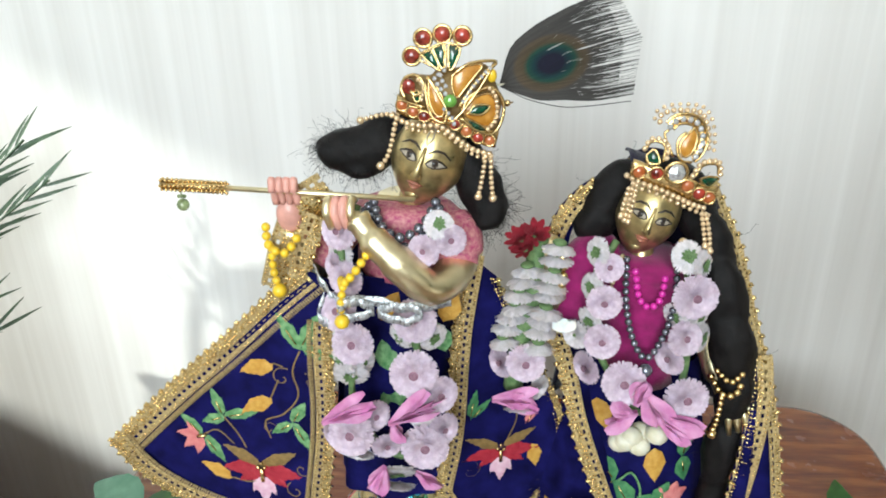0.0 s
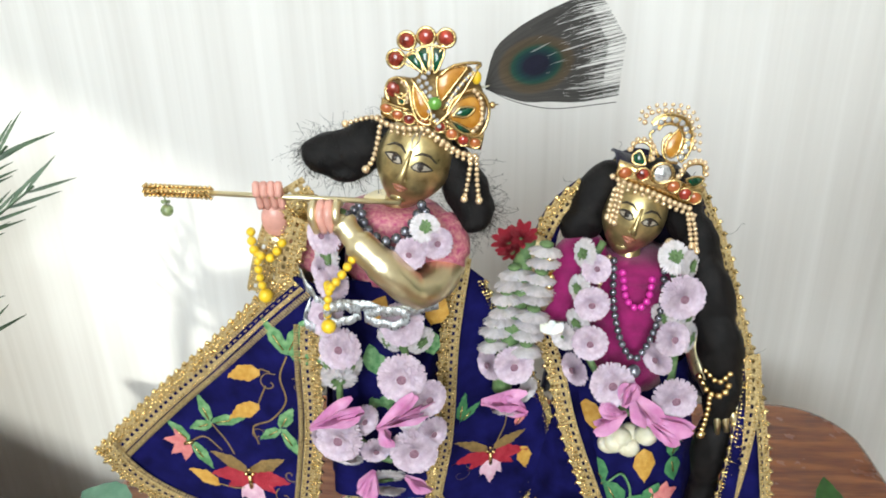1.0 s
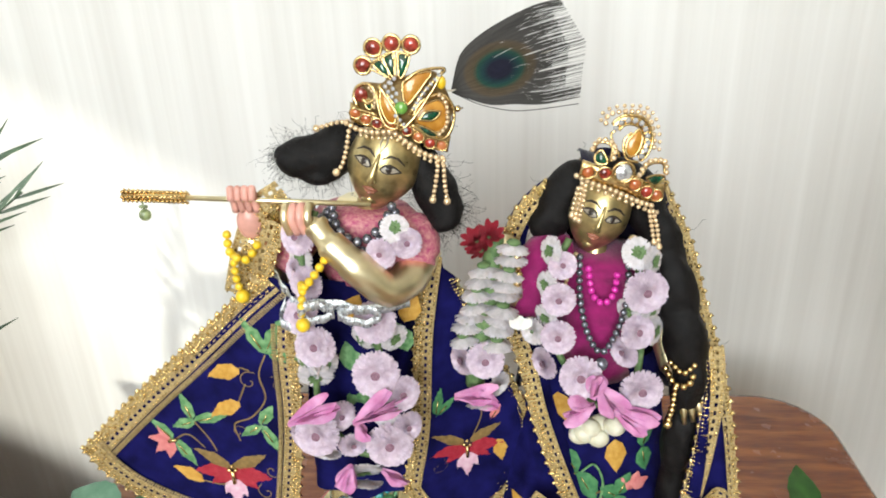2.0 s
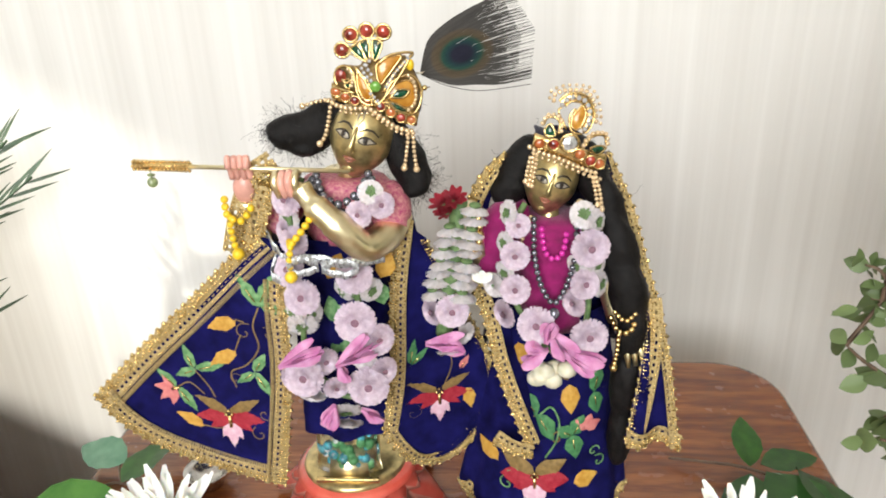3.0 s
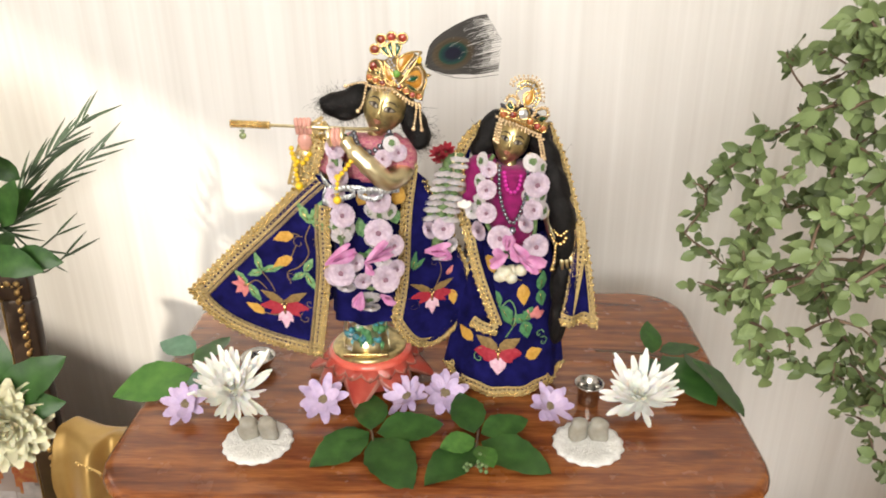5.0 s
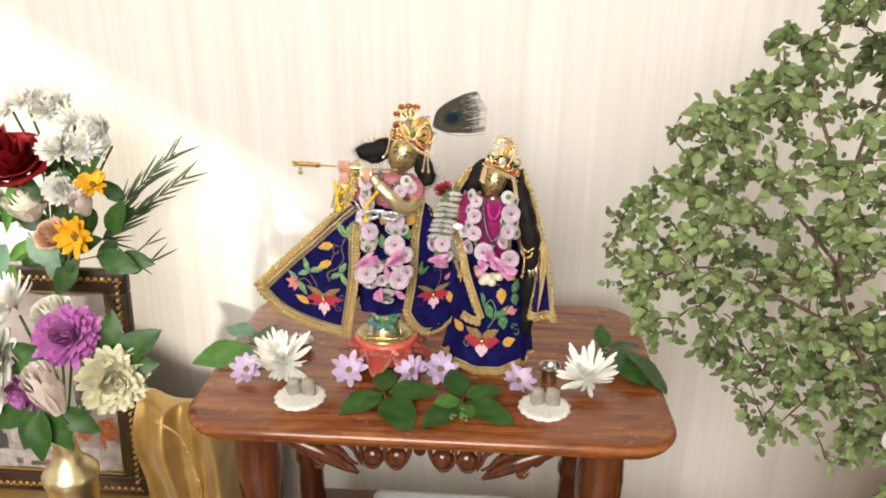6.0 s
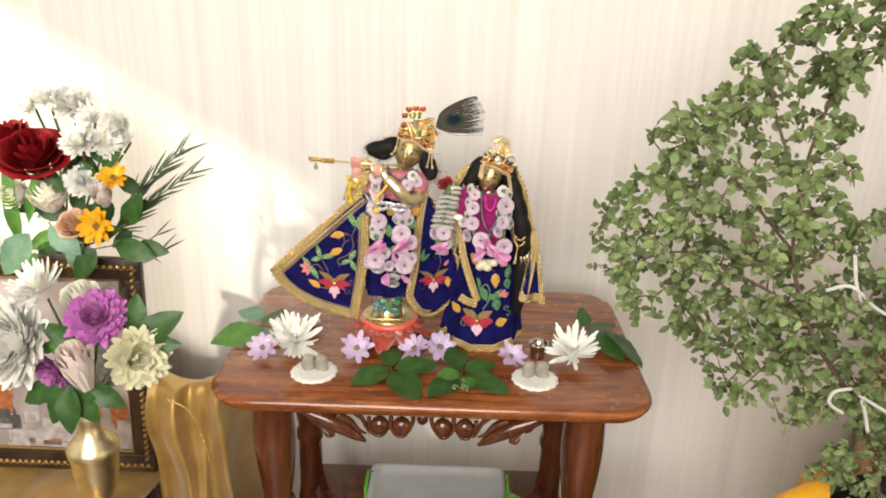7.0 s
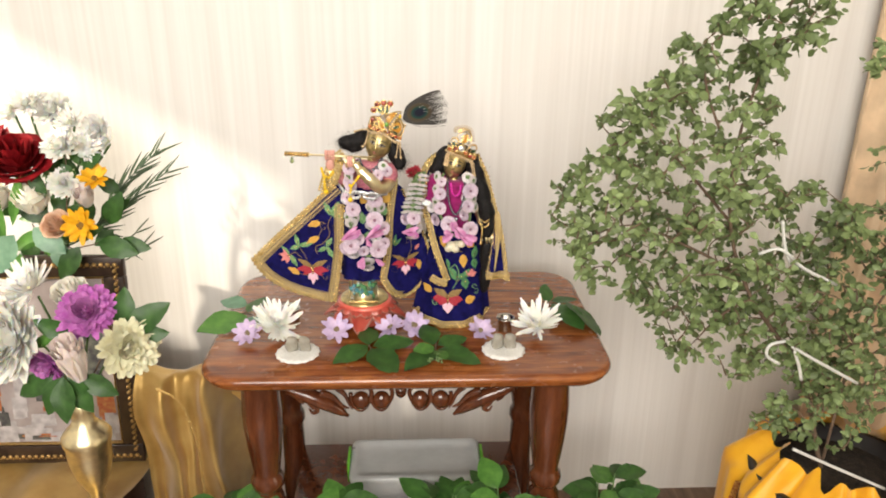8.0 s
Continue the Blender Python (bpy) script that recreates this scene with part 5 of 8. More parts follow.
    wire([(-0.0270, 0.8980), (-0.0220, 0.9080), (-0.0110, 0.9110), (-0.0050, 0.9030), (-0.0060, 0.8930), (-0.0110, 0.8870), (-0.0190, 0.8900), (-0.0270, 0.8970)], 0.0010, 0.0038)
    beads_on("pearl_arc", t, ws([(-0.0120, 0.9110), (-0.0090, 0.9070), (-0.0080, 0.9000), (-0.0090, 0.8940), (-0.0130, 0.8900)], 0.0045), 0.0013, PEARL)
    b = bmesh.new()
    ball(b, w(-0.0320, 0.9060, 0.005), (0.0036, 0.0024, 0.0034), None, 14, 9)
    part("lime_stone", b, LIME, t)
    b = bmesh.new()
    ball(b, w(-0.0110, 0.9170, 0.003), (0.0026, 0.002, 0.0036), None, 12, 8)
    part("amber_stone", b, YELBEAD, t)
    wire([(-0.0060, 0.9020), (-0.0000, 0.9020)], 0.0005, 0.002)
    ball(wires, w(-0.0030, 0.9020, 0.002), 0.0019, None, 10, 7)
    part("filigree", wires, GOLD, t, "curled gold wire work")
    # hanging pearl strings
    for run, y in (([(-0.0610, 0.8940), (-0.0630, 0.8850), (-0.0660, 0.8760), (-0.0700, 0.8710)], 0.154), ([(-0.0620, 0.8950), (-0.0720, 0.8940), (-0.0830, 0.8910)], 0.172), ([(-0.0140, 0.8750), (-0.0160, 0.8620), (-0.0180, 0.8520)], 0.160), ([(-0.0110, 0.8750), (-0.0110, 0.8630), (-0.0100, 0.8510)], 0.160)):
        pts = [Vector((x, y, z)) for x, z in run]
        beads_on("pearl_string", t, pts, 0.0014, PEARL, 0.0030, drop=(pts[-1], 0.0022))


CRYSTAL = bmesh.new()
ball(CRYSTAL, (0, 0, 0), (0.0013, 0.0010, 0.0013), None, 6, 4)
CRYSTAL = mesh_of("crystal", CRYSTAL, DIAMOND, smooth=False)
k_crown()


def feather_mat(ex, ez):
    """Dark barbs that turn bronze, green and violet-blue round the eye at (ex, ez)."""
    m = mat("feather_barb", (0.03, 0.025, 0.02), 0.5, obvar=0.35, spec=0.25)
    nt = m.node_tree
    tc = nt.nodes.new("ShaderNodeTexCoord")
    mp = nt.nodes.new("ShaderNodeMapping")
    mp.vector_type = "TEXTURE"
    mp.inputs["Location"].default_value = (ex, 0, ez)
    mp.inputs["Rotation"].default_value = (0, radians(-18), 0)
    mp.inputs["Scale"].default_value = (0.0215, 10, 0.0155)
    nt.links.new(tc.outputs["Object"], mp.inputs[0])
    ln = nt.nodes.new("ShaderNodeVectorMath")
    ln.operation = "LENGTH"
    nt.links.new(mp.outputs[0], ln.inputs[0])
    r = nt.nodes.new("ShaderNodeValToRGB")
    e = r.color_ramp.elements
    e[0].position, e[0].color = 0.30, (0.004, 0.004, 0.016, 1)
    e[1].position, e[1].color = 1.0, (0.050, 0.046, 0.042, 1)
    for p, c in ((0.46, (0.004, 0.026, 0.030)), (0.60, (0.010, 0.045, 0.030)), (0.72, (0.060, 0.044, 0.022)), (0.90, (0.070, 0.050, 0.030))):
        e.new(p).color = (*c, 1)
    nt.links.new(ln.outputs["Value"], r.inputs[0])
    hs = [n for n in nt.nodes if n.type == "HUE_SAT"][0]
    nt.links.new(r.outputs[0], hs.inputs["Color"])
    return m


def feather():
    o = Vector((-0.0070, 0.188, 0.9070))
    t = thing("peacock_feather", o, "peacock feather with a dark eye, fixed to the crown", "feather")
    ex, ez = (0.0200, 0.9190)
    BARB = feather_mat(ex - o.x, ez - o.z)
    b = bmesh.new()
    up = [(-0.0070, 0.9080), (-0.0020, 0.9260), (0.0080, 0.9360), (0.0230, 0.9450), (0.0390, 0.9520), (0.0590, 0.9560)]
    down = [(-0.0070, 0.9060), (0.0040, 0.9020), (0.0150, 0.8990), (0.0290, 0.8990), (0.0470, 0.9000), (0.0730, 0.9060)]
    mid = [(-0.0070, 0.9070), (0.0020, 0.9100), (0.0150, 0.9150), (0.0290, 0.9220), (0.0490, 0.9280), (0.0750, 0.9350)]
    tube(b, [o + Vector((-0.006, 0, 0.0)), o, *[Vector((x, 0.189, z)) for x, z in mid[1:5]]], [0.0008, 0.0007, 0.0006, 0.0005, 0.0003, 0.0002], 6)
    part("quill", b, WAX, t)
    r = random.Random(2)
    b = bmesh.new()
    for k in range(760):
        s = r.random()
        tuft = round(s * 26) / 26
        long = 1 - 0.05 * r.random() - (0.16 * r.random() if 0.1 < s < 0.9 else 0) - (0.45 * r.random() if k % 3 == 0 else 0)
        pts = []
        for j in range(6):
            f = s + (tuft - s) * 0.85 * max(0, j - 3) / 2
            a, c = (up, mid) if f < 0.5 else (mid, down)
            g = f * 2 if f < 0.5 else f * 2 - 1
            pts.append(Vector((a[j][0] * (1 - g) + c[j][0] * g, 0.189, a[j][1] * (1 - g) + c[j][1] * g)))
        P = smooth_path(pts, 3)
        P = P[:max(4, int(len(P) * long))]
        n = len(P) - 1
        dy = r.uniform(-0.0012, 0.0012)
        vs = []
        for j, p in enumerate(P):
            d = (P[min(j + 1, n)] - P[max(j - 1, 0)]).normalized()
            side = Vector((-d.z, 0, d.x)) * 0.00036 * (1 - 0.80 * (j / n) ** 1.8)
            p = p + Vector((0, dy - 0.006 * (p.x - o.x) / 0.06, 0.0006 * math.sin(j * 0.7 + k) * j / n))
            vs += [p - side, p + side]
        raw(b, vs, [(2 * j, 2 * j + 1, 2 * j + 3, 2 * j + 2) for j in range(n)])
    vane = part("vane", b, BARB, t, "fine dark bronze barbs round a blue-green eye", smooth=False)
    vane["kind"] = "stuff"
    b = bmesh.new()
    tube(b, smooth_path([(x, 0.188, z) for x, z in ((-0.0070, 0.9060), (0.0080, 0.8990), (0.0250, 0.8950), (0.0390, 0.8950), (0.0640, 0.8980))], 5), 0.0003, 4)
    part("loose_barb", b, BARB, t)


feather()

# ---- smaller statue and what it wears ----
def r_body():
    """The smaller brass statue, one plain mesh."""
    b = bmesh.new()
    hx, hz = (0.0780, 0.8340)
    on = head_shape(b, Matrix.Translation((hx, 0.184, hz)) @ ry(radians(19)) @ rx(radians(-4)) @ rz(radians(-7)), (0.0178, 0.0185, 0.0250))
    features(b, on, 0.88)
    tube(b, [(0.077, 0.187, 0.815), (0.078, 0.190, 0.79)], [0.0065, 0.008], 12, 1)
    tube(b, smooth_path([(0.079, 0.192, 0.80), (0.08, 0.192, 0.76), (0.08, 0.2, 0.68), (0.079, 0.204, 0.574)], 5), [0.018] * 5 + [0.022] * 6 + [0.020] * 5, 14)
    # lowered arm with an open hand
    tube(b, smooth_path([(0.106, 0.186, 0.792), (0.117, 0.180, 0.766), (0.124, 0.170, 0.740), (0.130, 0.160, 0.727)], 5), [0.010] * 6 + [0.008] * 6 + [0.006] * 4, 12)
    for k in range(4):
        tube(b, [(0.130 + 0.003 * k, 0.157, 0.728), (0.131 + 0.0048 * k, 0.152, 0.714 + 0.001 * k), (0.132 + 0.005 * k, 0.151, 0.706 + 0.002 * k)], [0.0026, 0.0022, 0.0014], 7)
    # raised hand behind the flower column
    tube(b, smooth_path([(0.050, 0.186, 0.80), (0.036, 0.18, 0.775), (0.024, 0.172, 0.80), (0.020, 0.170, 0.822)], 5), [0.010] * 6 + [0.008] * 10, 12)
    return solid("statue", b, [BRASS, FACE, EYE, EYEWHITE, LIP, PINKPAINT], (0.079, 0.204, 0.574), "smaller brass statue with a tilted head under a veil", "statue")


r_body()


def skirt():
    t = thing("skirt", (0.08, 0.19, 0.552), "blue velvet skirt with orchid embroidery and gold lace hem", "skirt")

    def rad(v):
        return 0.036 + 0.030 * v ** 0.9

    def f(u, v):
        a = math.pi * (0.02 + 0.96 * u)
        w = 1 + 0.05 * v * math.sin(u * 34) * 0.6
        x = 0.084 - 0.008 * v - math.cos(a) * rad(v) * 1.02 * w
        y = 0.200 - math.sin(a) * (0.026 + 0.024 * v) * w
        return Vector((x, y, 0.735 - 0.160 * v - 0.024 * v * math.sin(a)))

    def yf(x, z):
        v = max(0.0, min(1.0, (0.735 - z) / 0.184))
        c = max(-1.0, min(1.0, (0.084 - 0.008 * v - x) / (rad(v) * 1.02)))
        return 0.200 - math.sqrt(max(0, 1 - c * c)) * (0.026 + 0.024 * v) - 0.0015
    b = bmesh.new()
    sheet(b, f, 64, 24)
    sheet(b, lambda u, v: Vector((0.084 - 0.008 * v + math.cos(math.pi * u) * rad(v), 0.2 + math.sin(math.pi * u) * 0.03, 0.735 - 0.16 * v)), 16, 8)
    p = part("cloth", b, BLUE, t)
    hem = [f(u / 60, 1) + Vector((0, -0.0015, 0)) for u in range(1, 60)]
    b = bmesh.new()
    trim(b, hem, 0.0125, 0, seed=21, rows=3)
    part("lace_hem", b, [LACE, BRAID], p)
    orchid(p, 0.068, 0.603, yf, 0.95)
    for x, z, a, L, W in ((0.040, 0.612, 140, 0.013, 0.010), (0.098, 0.598, 15, 0.014, 0.011), (0.056, 0.712, -70, 0.015, 0.010), (0.093, 0.682, -85, 0.018, 0.010), (0.100, 0.703, -40, 0.012, 0.010)):
        bud(p, x, z, yf, a, L, W)
    sprig(p, 0.070, 0.658, yf, ((130, 0.018, 0.011), (-60, 0.018, 0.011), (200, 0.010, 0.008)), 1)
    sprig(p, 0.096, 0.640, yf, ((60, 0.013, 0.009), (-80, 0.015, 0.010), (150, 0.010, 0.008)), 1)
    sprig(p, 0.112, 0.672, yf, ((80, 0.016, 0.008), (-80, 0.014, 0.008)), 1)
    b = bmesh.new()
    for a in (20, 70, 130):
        leaf_stitch(b, 0.106, 0.643, yf, radians(a), 0.009, 0.007, 6)
    part("embroidered_blossom", b, EMB, p)
    b = bmesh.new()
    stitch_line(b, [(0.072, 0.658), (0.080, 0.664), (0.086, 0.652), (0.084, 0.636), (0.076, 0.622)], yf, 0.0008, 0)
    stitch_line(b, [(0.075, 0.695), (0.082, 0.69), (0.092, 0.686)], yf, 0.0007, 5)
    for x, z, R, tn, a0, m in ((0.079, 0.69, 0.006, 1, 0, 5), (0.050, 0.605, 0.007, -1, 1, 0), (0.047, 0.595, 0.006, 1, 2, 0), (0.085, 0.638, 0.006, 1, 1, 5), (0.117, 0.612, 0.006, -1, 2, 0), (0.113, 0.622, 0.005, 1, 0, 0)):
        curl_line(b, x, z, yf, R, tn, a0, m)
    part("embroidered_vine", b, EMB, p)


skirt()


def veil():
    t = thing("veil", (0.09, 0.21, 0.60), "dark blue veil with gold lace edges over the smaller statue", "veil")
    # edge on the side of the lowered arm, from the crown to the hanging corner
    outer = smooth_path([(0.1180, 0.203, 0.8480), (0.1280, 0.198, 0.8280), (0.1360, 0.192, 0.8090), (0.1420, 0.186, 0.7860), (0.1490, 0.178, 0.7610), (0.1560, 0.170, 0.7360), (0.1620, 0.160, 0.7030), (0.1700, 0.150, 0.6420)], 6)
    inner = smooth_path([(0.1110, 0.198, 0.8470), (0.1160, 0.196, 0.8290), (0.1210, 0.192, 0.8070), (0.1290, 0.186, 0.7820), (0.1400, 0.168, 0.7580), (0.1420, 0.156, 0.7280), (0.1380, 0.148, 0.6900), (0.1310, 0.142, 0.6490)], 6)
    n = len(outer) - 1

    def f(u, v):
        i = round(v * n)
        p = inner[i].lerp(outer[i], u)
        return p + Vector((0, -0.006 * math.sin(u * math.pi * 2.4) * v, 0))
    b = bmesh.new()
    sheet(b, f, 10, n, thick=0.0014)
    for q in b.faces:
        q.material_index = 1 if q.calc_center_median().z > 0.725 else 0
    p = part("veil_side", b, [BLUE, PURPLE], t)
    b = bmesh.new()
    trim(b, [f(1, k / n) + Vector((0, -0.0016, 0)) for k in range(n + 1)], -0.006, 0, seed=31, rows=2)
    part("lace_edge", b, [LACE, BRAID], p)
    b = bmesh.new()
    trim(b, [f(0, k / n) + Vector((0, -0.0016, 0)) for k in range(int(n * 0.6), n + 1)], 0.0125, 0, seed=32)
    part("lace_edge", b, [LACE, BRAID], p)
    b = bmesh.new()
    trim(b, [f(k / 10, 1) + Vector((0, -0.0016, 0.0)) for k in range(11)], 0.0125, 0, seed=33)
    part("lace_edge", b, [LACE, BRAID], p)
    # hood over the head and the fall on the other side
    b = bmesh.new()

    def hood(u, v):
        a = math.pi * (-0.05 + 1.10 * u)
        w = 0.022 + 0.046 * v ** 0.75 - 0.008 * (1 - u) * v
        top = 0.864 - 0.010 * u
        z = top - 0.165 * v ** 1.15 - (1 - math.sin(max(0, min(math.pi, a)))) * 0.012
        return Vector((0.086 - math.cos(a) * w + 0.002, 0.205 + 0.026 * math.sin(a) * (1 - 0.2 * v), z))
    sheet(b, hood, 24, 16, thick=0.0014)
    sheet(b, lambda u, v: Vector((0.068 + 0.040 * u, 0.190 + 0.030 * v, 0.862 - 0.014 * u + 0.004 * math.sin(v * math.pi))), 8, 5, thick=0.0014)
    part("hood", b, PURPLE, t, "dark violet cloth hood")
    left = smooth_path([(0.0700, 0.200, 0.8610), (0.0540, 0.197, 0.8530), (0.0410, 0.194, 0.8460), (0.0280, 0.191, 0.8320), (0.0200, 0.188, 0.8120), (0.0190, 0.184, 0.7880), (0.0220, 0.178, 0.7620), (0.0310, 0.170, 0.7360), (0.0380, 0.160, 0.7070), (0.0480, 0.152, 0.6770), (0.0620, 0.147, 0.6390)], 6)
    for nm, off, w, sd in (("lace_edge", (0, 0, 0), 0.0105, 34),):
        b = bmesh.new()
        trim(b, [q + Vector(off) for q in left], w, 0, seed=sd)
        part(nm, b, [LACE, BRAID], t)
    b = bmesh.new()
    m = len(left) - 1
    sheet(b, lambda u, v: left[round(v * m)] + Vector((0.016 * u, 0.004 + 0.01 * u, -0.002 * u)), 4, m)
    part("veil_fall", b, BLUE, t)
    # scalloped corner that hangs over the skirt
    b = bmesh.new()
    trim(b, smooth_path([(0.036, 0.150, 0.642), (0.048, 0.146, 0.636), (0.066, 0.143, 0.632)], 6), 0.012, 0, seed=36)
    part("lace_edge", b, [LACE, BRAID], t)


veil()


def r_clothes():
    t = thing("blouse", (0.08, 0.19, 0.725), "magenta cloth blouse on the smaller statue", "blouse")
    for nm, pts, rad in (("bodice", [(0.079, 0.190, 0.808), (0.079, 0.190, 0.79), (0.080, 0.190, 0.76), (0.082, 0.192, 0.725)], [0.014] + [0.027] * 6 + [0.027] * 8 + [0.025] * 4),
                         ("sleeve", [(0.062, 0.190, 0.806), (0.047, 0.186, 0.803), (0.038, 0.182, 0.788), (0.036, 0.178, 0.77)], [0.012] * 4 + [0.0155] * 10 + [0.013] * 5),
                         ("sleeve", [(0.096, 0.190, 0.804), (0.110, 0.188, 0.797), (0.116, 0.184, 0.776)], [0.012] * 4 + [0.012] * 9)):
        b = bmesh.new()
        tube(b, smooth_path(pts, 6), rad, 20)
        for v in b.verts:
            v.co += Vector((0, 0.0014 * math.sin(v.co.z * 420 + v.co.x * 90), 0))
        part(nm, b, MAGENTA, t)


r_clothes()
hair("hair", (0.08, 0.2, 0.74), "long dark hair falling under the veil",
     [((x, y, z), (ra, 0.012, rb), a) for (x, z), y, ra, rb, a in (
         ((0.0570, 0.8390), 0.196, 0.0135, 0.026, 24), ((0.0500, 0.8260), 0.194, 0.0130, 0.016, 30), ((0.0860, 0.8460), 0.198, 0.025, 0.018, 0), ((0.1060, 0.8360), 0.190, 0.012, 0.024, -12), ((0.1160, 0.8120), 0.182, 0.0130, 0.026, -14),
         ((0.1240, 0.7840), 0.172, 0.0140, 0.028, -12), ((0.1310, 0.7550), 0.164, 0.0135, 0.026, -10), ((0.1340, 0.7290), 0.160, 0.0110, 0.022, 6), ((0.1320, 0.6870), 0.162, 0.0115, 0.030, 4), ((0.1320, 0.6430), 0.164, 0.0100, 0.034, 3))], 22, 5)
strand("necklace", (0.08, 0.155, 0.75), "long grey pearl necklace with a round pendant", "necklace",
       [([(0.066, 0.168, 0.812), (0.066, 0.158, 0.79), (0.071, 0.154, 0.768), (0.079, 0.152, 0.757), (0.087, 0.154, 0.768), (0.093, 0.158, 0.79), (0.094, 0.168, 0.812)], 0.0022, DARKPEARL, ((0.079, 0.150, 0.750), 0.0042))])
strand("necklace", (0.079, 0.16, 0.787), "short bright magenta pearl necklace", "necklace",
       [([(0.071, 0.165, 0.806), (0.073, 0.158, 0.793), (0.079, 0.156, 0.788), (0.085, 0.158, 0.793), (0.088, 0.165, 0.806)], 0.0021, MAGPEARL, None)])
strand("necklace", (0.06, 0.16, 0.80), "silvery bead string beside the garland", "necklace",
       [([(0.064, 0.172, 0.812), (0.058, 0.162, 0.80), (0.056, 0.155, 0.785)], 0.0016, PEARL, None)])
strand("bracelet", (0.124, 0.15, 0.73), "golden beaded bracelets on the lowered arm", "bracelet",
       [([(0.119, 0.158, 0.742), (0.123, 0.148, 0.737), (0.130, 0.146, 0.738), (0.135, 0.152, 0.744)], 0.0021, GOLD, None),
        ([(0.121, 0.155, 0.748), (0.127, 0.148, 0.745), (0.135, 0.152, 0.749)], 0.0018, GOLD, None),
        ([(0.123, 0.147, 0.735), (0.1225, 0.147, 0.722), (0.121, 0.148, 0.710)], 0.0019, GOLD, ((0.121, 0.148, 0.708), 0.003))])
strand("bracelet", (0.027, 0.16, 0.80), "golden beaded bracelet on the raised arm", "bracelet",
       [([(0.028, 0.160, 0.822), (0.030, 0.156, 0.81), (0.028, 0.156, 0.797), (0.022, 0.16, 0.79)], 0.0026, GOLD, None)])
garland("flower_garland", (0.078, 0.15, 0.70), "lilac chrysanthemum garland with pink petals on the smaller statue",
        [(0.0480, 0.8200, 0.160, 0.0090, "b", -1.3, 0.2), (0.0550, 0.8120, 0.157, 0.0085, "l", 0.1, 0.1), (0.0530, 0.7930, 0.151, 0.0102, "l", -0.1, 0.1), (0.0460, 0.7990, 0.158, 0.0085, "b", -1.2, 0), (0.0460, 0.7780, 0.157, 0.0085, "b", -0.9, -0.3), (0.0530, 0.7690, 0.149, 0.0105, "l", 0, 0.1),
         (0.0390, 0.7680, 0.158, 0.0090, "w", -0.8, 0), (0.0460, 0.7480, 0.154, 0.0105, "l", -1.3, -0.3), (0.0670, 0.7430, 0.146, 0.0132, "l", -0.1, 0.2), (0.0980, 0.8180, 0.160, 0.0100, "b", 0.1, 0.6), (0.1070, 0.8130, 0.160, 0.0090, "b", 1.2, 0.1),
         (0.1020, 0.7980, 0.151, 0.0130, "l", 0.1, 0.1), (0.1080, 0.7830, 0.157, 0.0095, "b", 0.9, -0.3), (0.0940, 0.7820, 0.157, 0.0085, "b", -0.9, -0.3), (0.0990, 0.7720, 0.150, 0.0105, "l", 0.2, 0.1), (0.1110, 0.7680, 0.158, 0.0095, "b", 1.3, 0), (0.0930, 0.7560, 0.154, 0.0100, "l", -1.0, 0),
         (0.1030, 0.7340, 0.146, 0.0132, "l", 0.1, 0.1), (0.0990, 0.7180, 0.153, 0.0095, "l", 0, -0.7)],
        [(x, 0.141, z, a, L, W) for (x, z), a, L, W in (((0.0730, 0.7330), 1.25, 0.016, 0.012), ((0.0760, 0.7430), -0.95, 0.028, 0.014), ((0.0750, 0.7280), 3.6, 0.020, 0.014), ((0.0840, 0.7280), -0.55, 0.030, 0.013), ((0.0730, 0.7260), 2.7, 0.014, 0.012))],
        [(0.060, 0.172, 0.822), (0.048, 0.162, 0.80), (0.052, 0.157, 0.76), (0.066, 0.153, 0.735), (0.080, 0.150, 0.72), (0.100, 0.153, 0.735), (0.102, 0.158, 0.78), (0.098, 0.170, 0.82)])
b = bmesh.new()
for k in range(9):
    ball(b, (0.078 + RNG.uniform(-0.011, 0.011), 0.148 + RNG.uniform(-0.003, 0.004), 0.7035 + RNG.uniform(-0.005, 0.006)), (0.007, 0.006, 0.006), ry(RNG.random()), 10, 8)
solid("cream_blossom", b, WAX, (0.078, 0.148, 0.70), "cream waxy blossom at the foot of the garland", "flower")


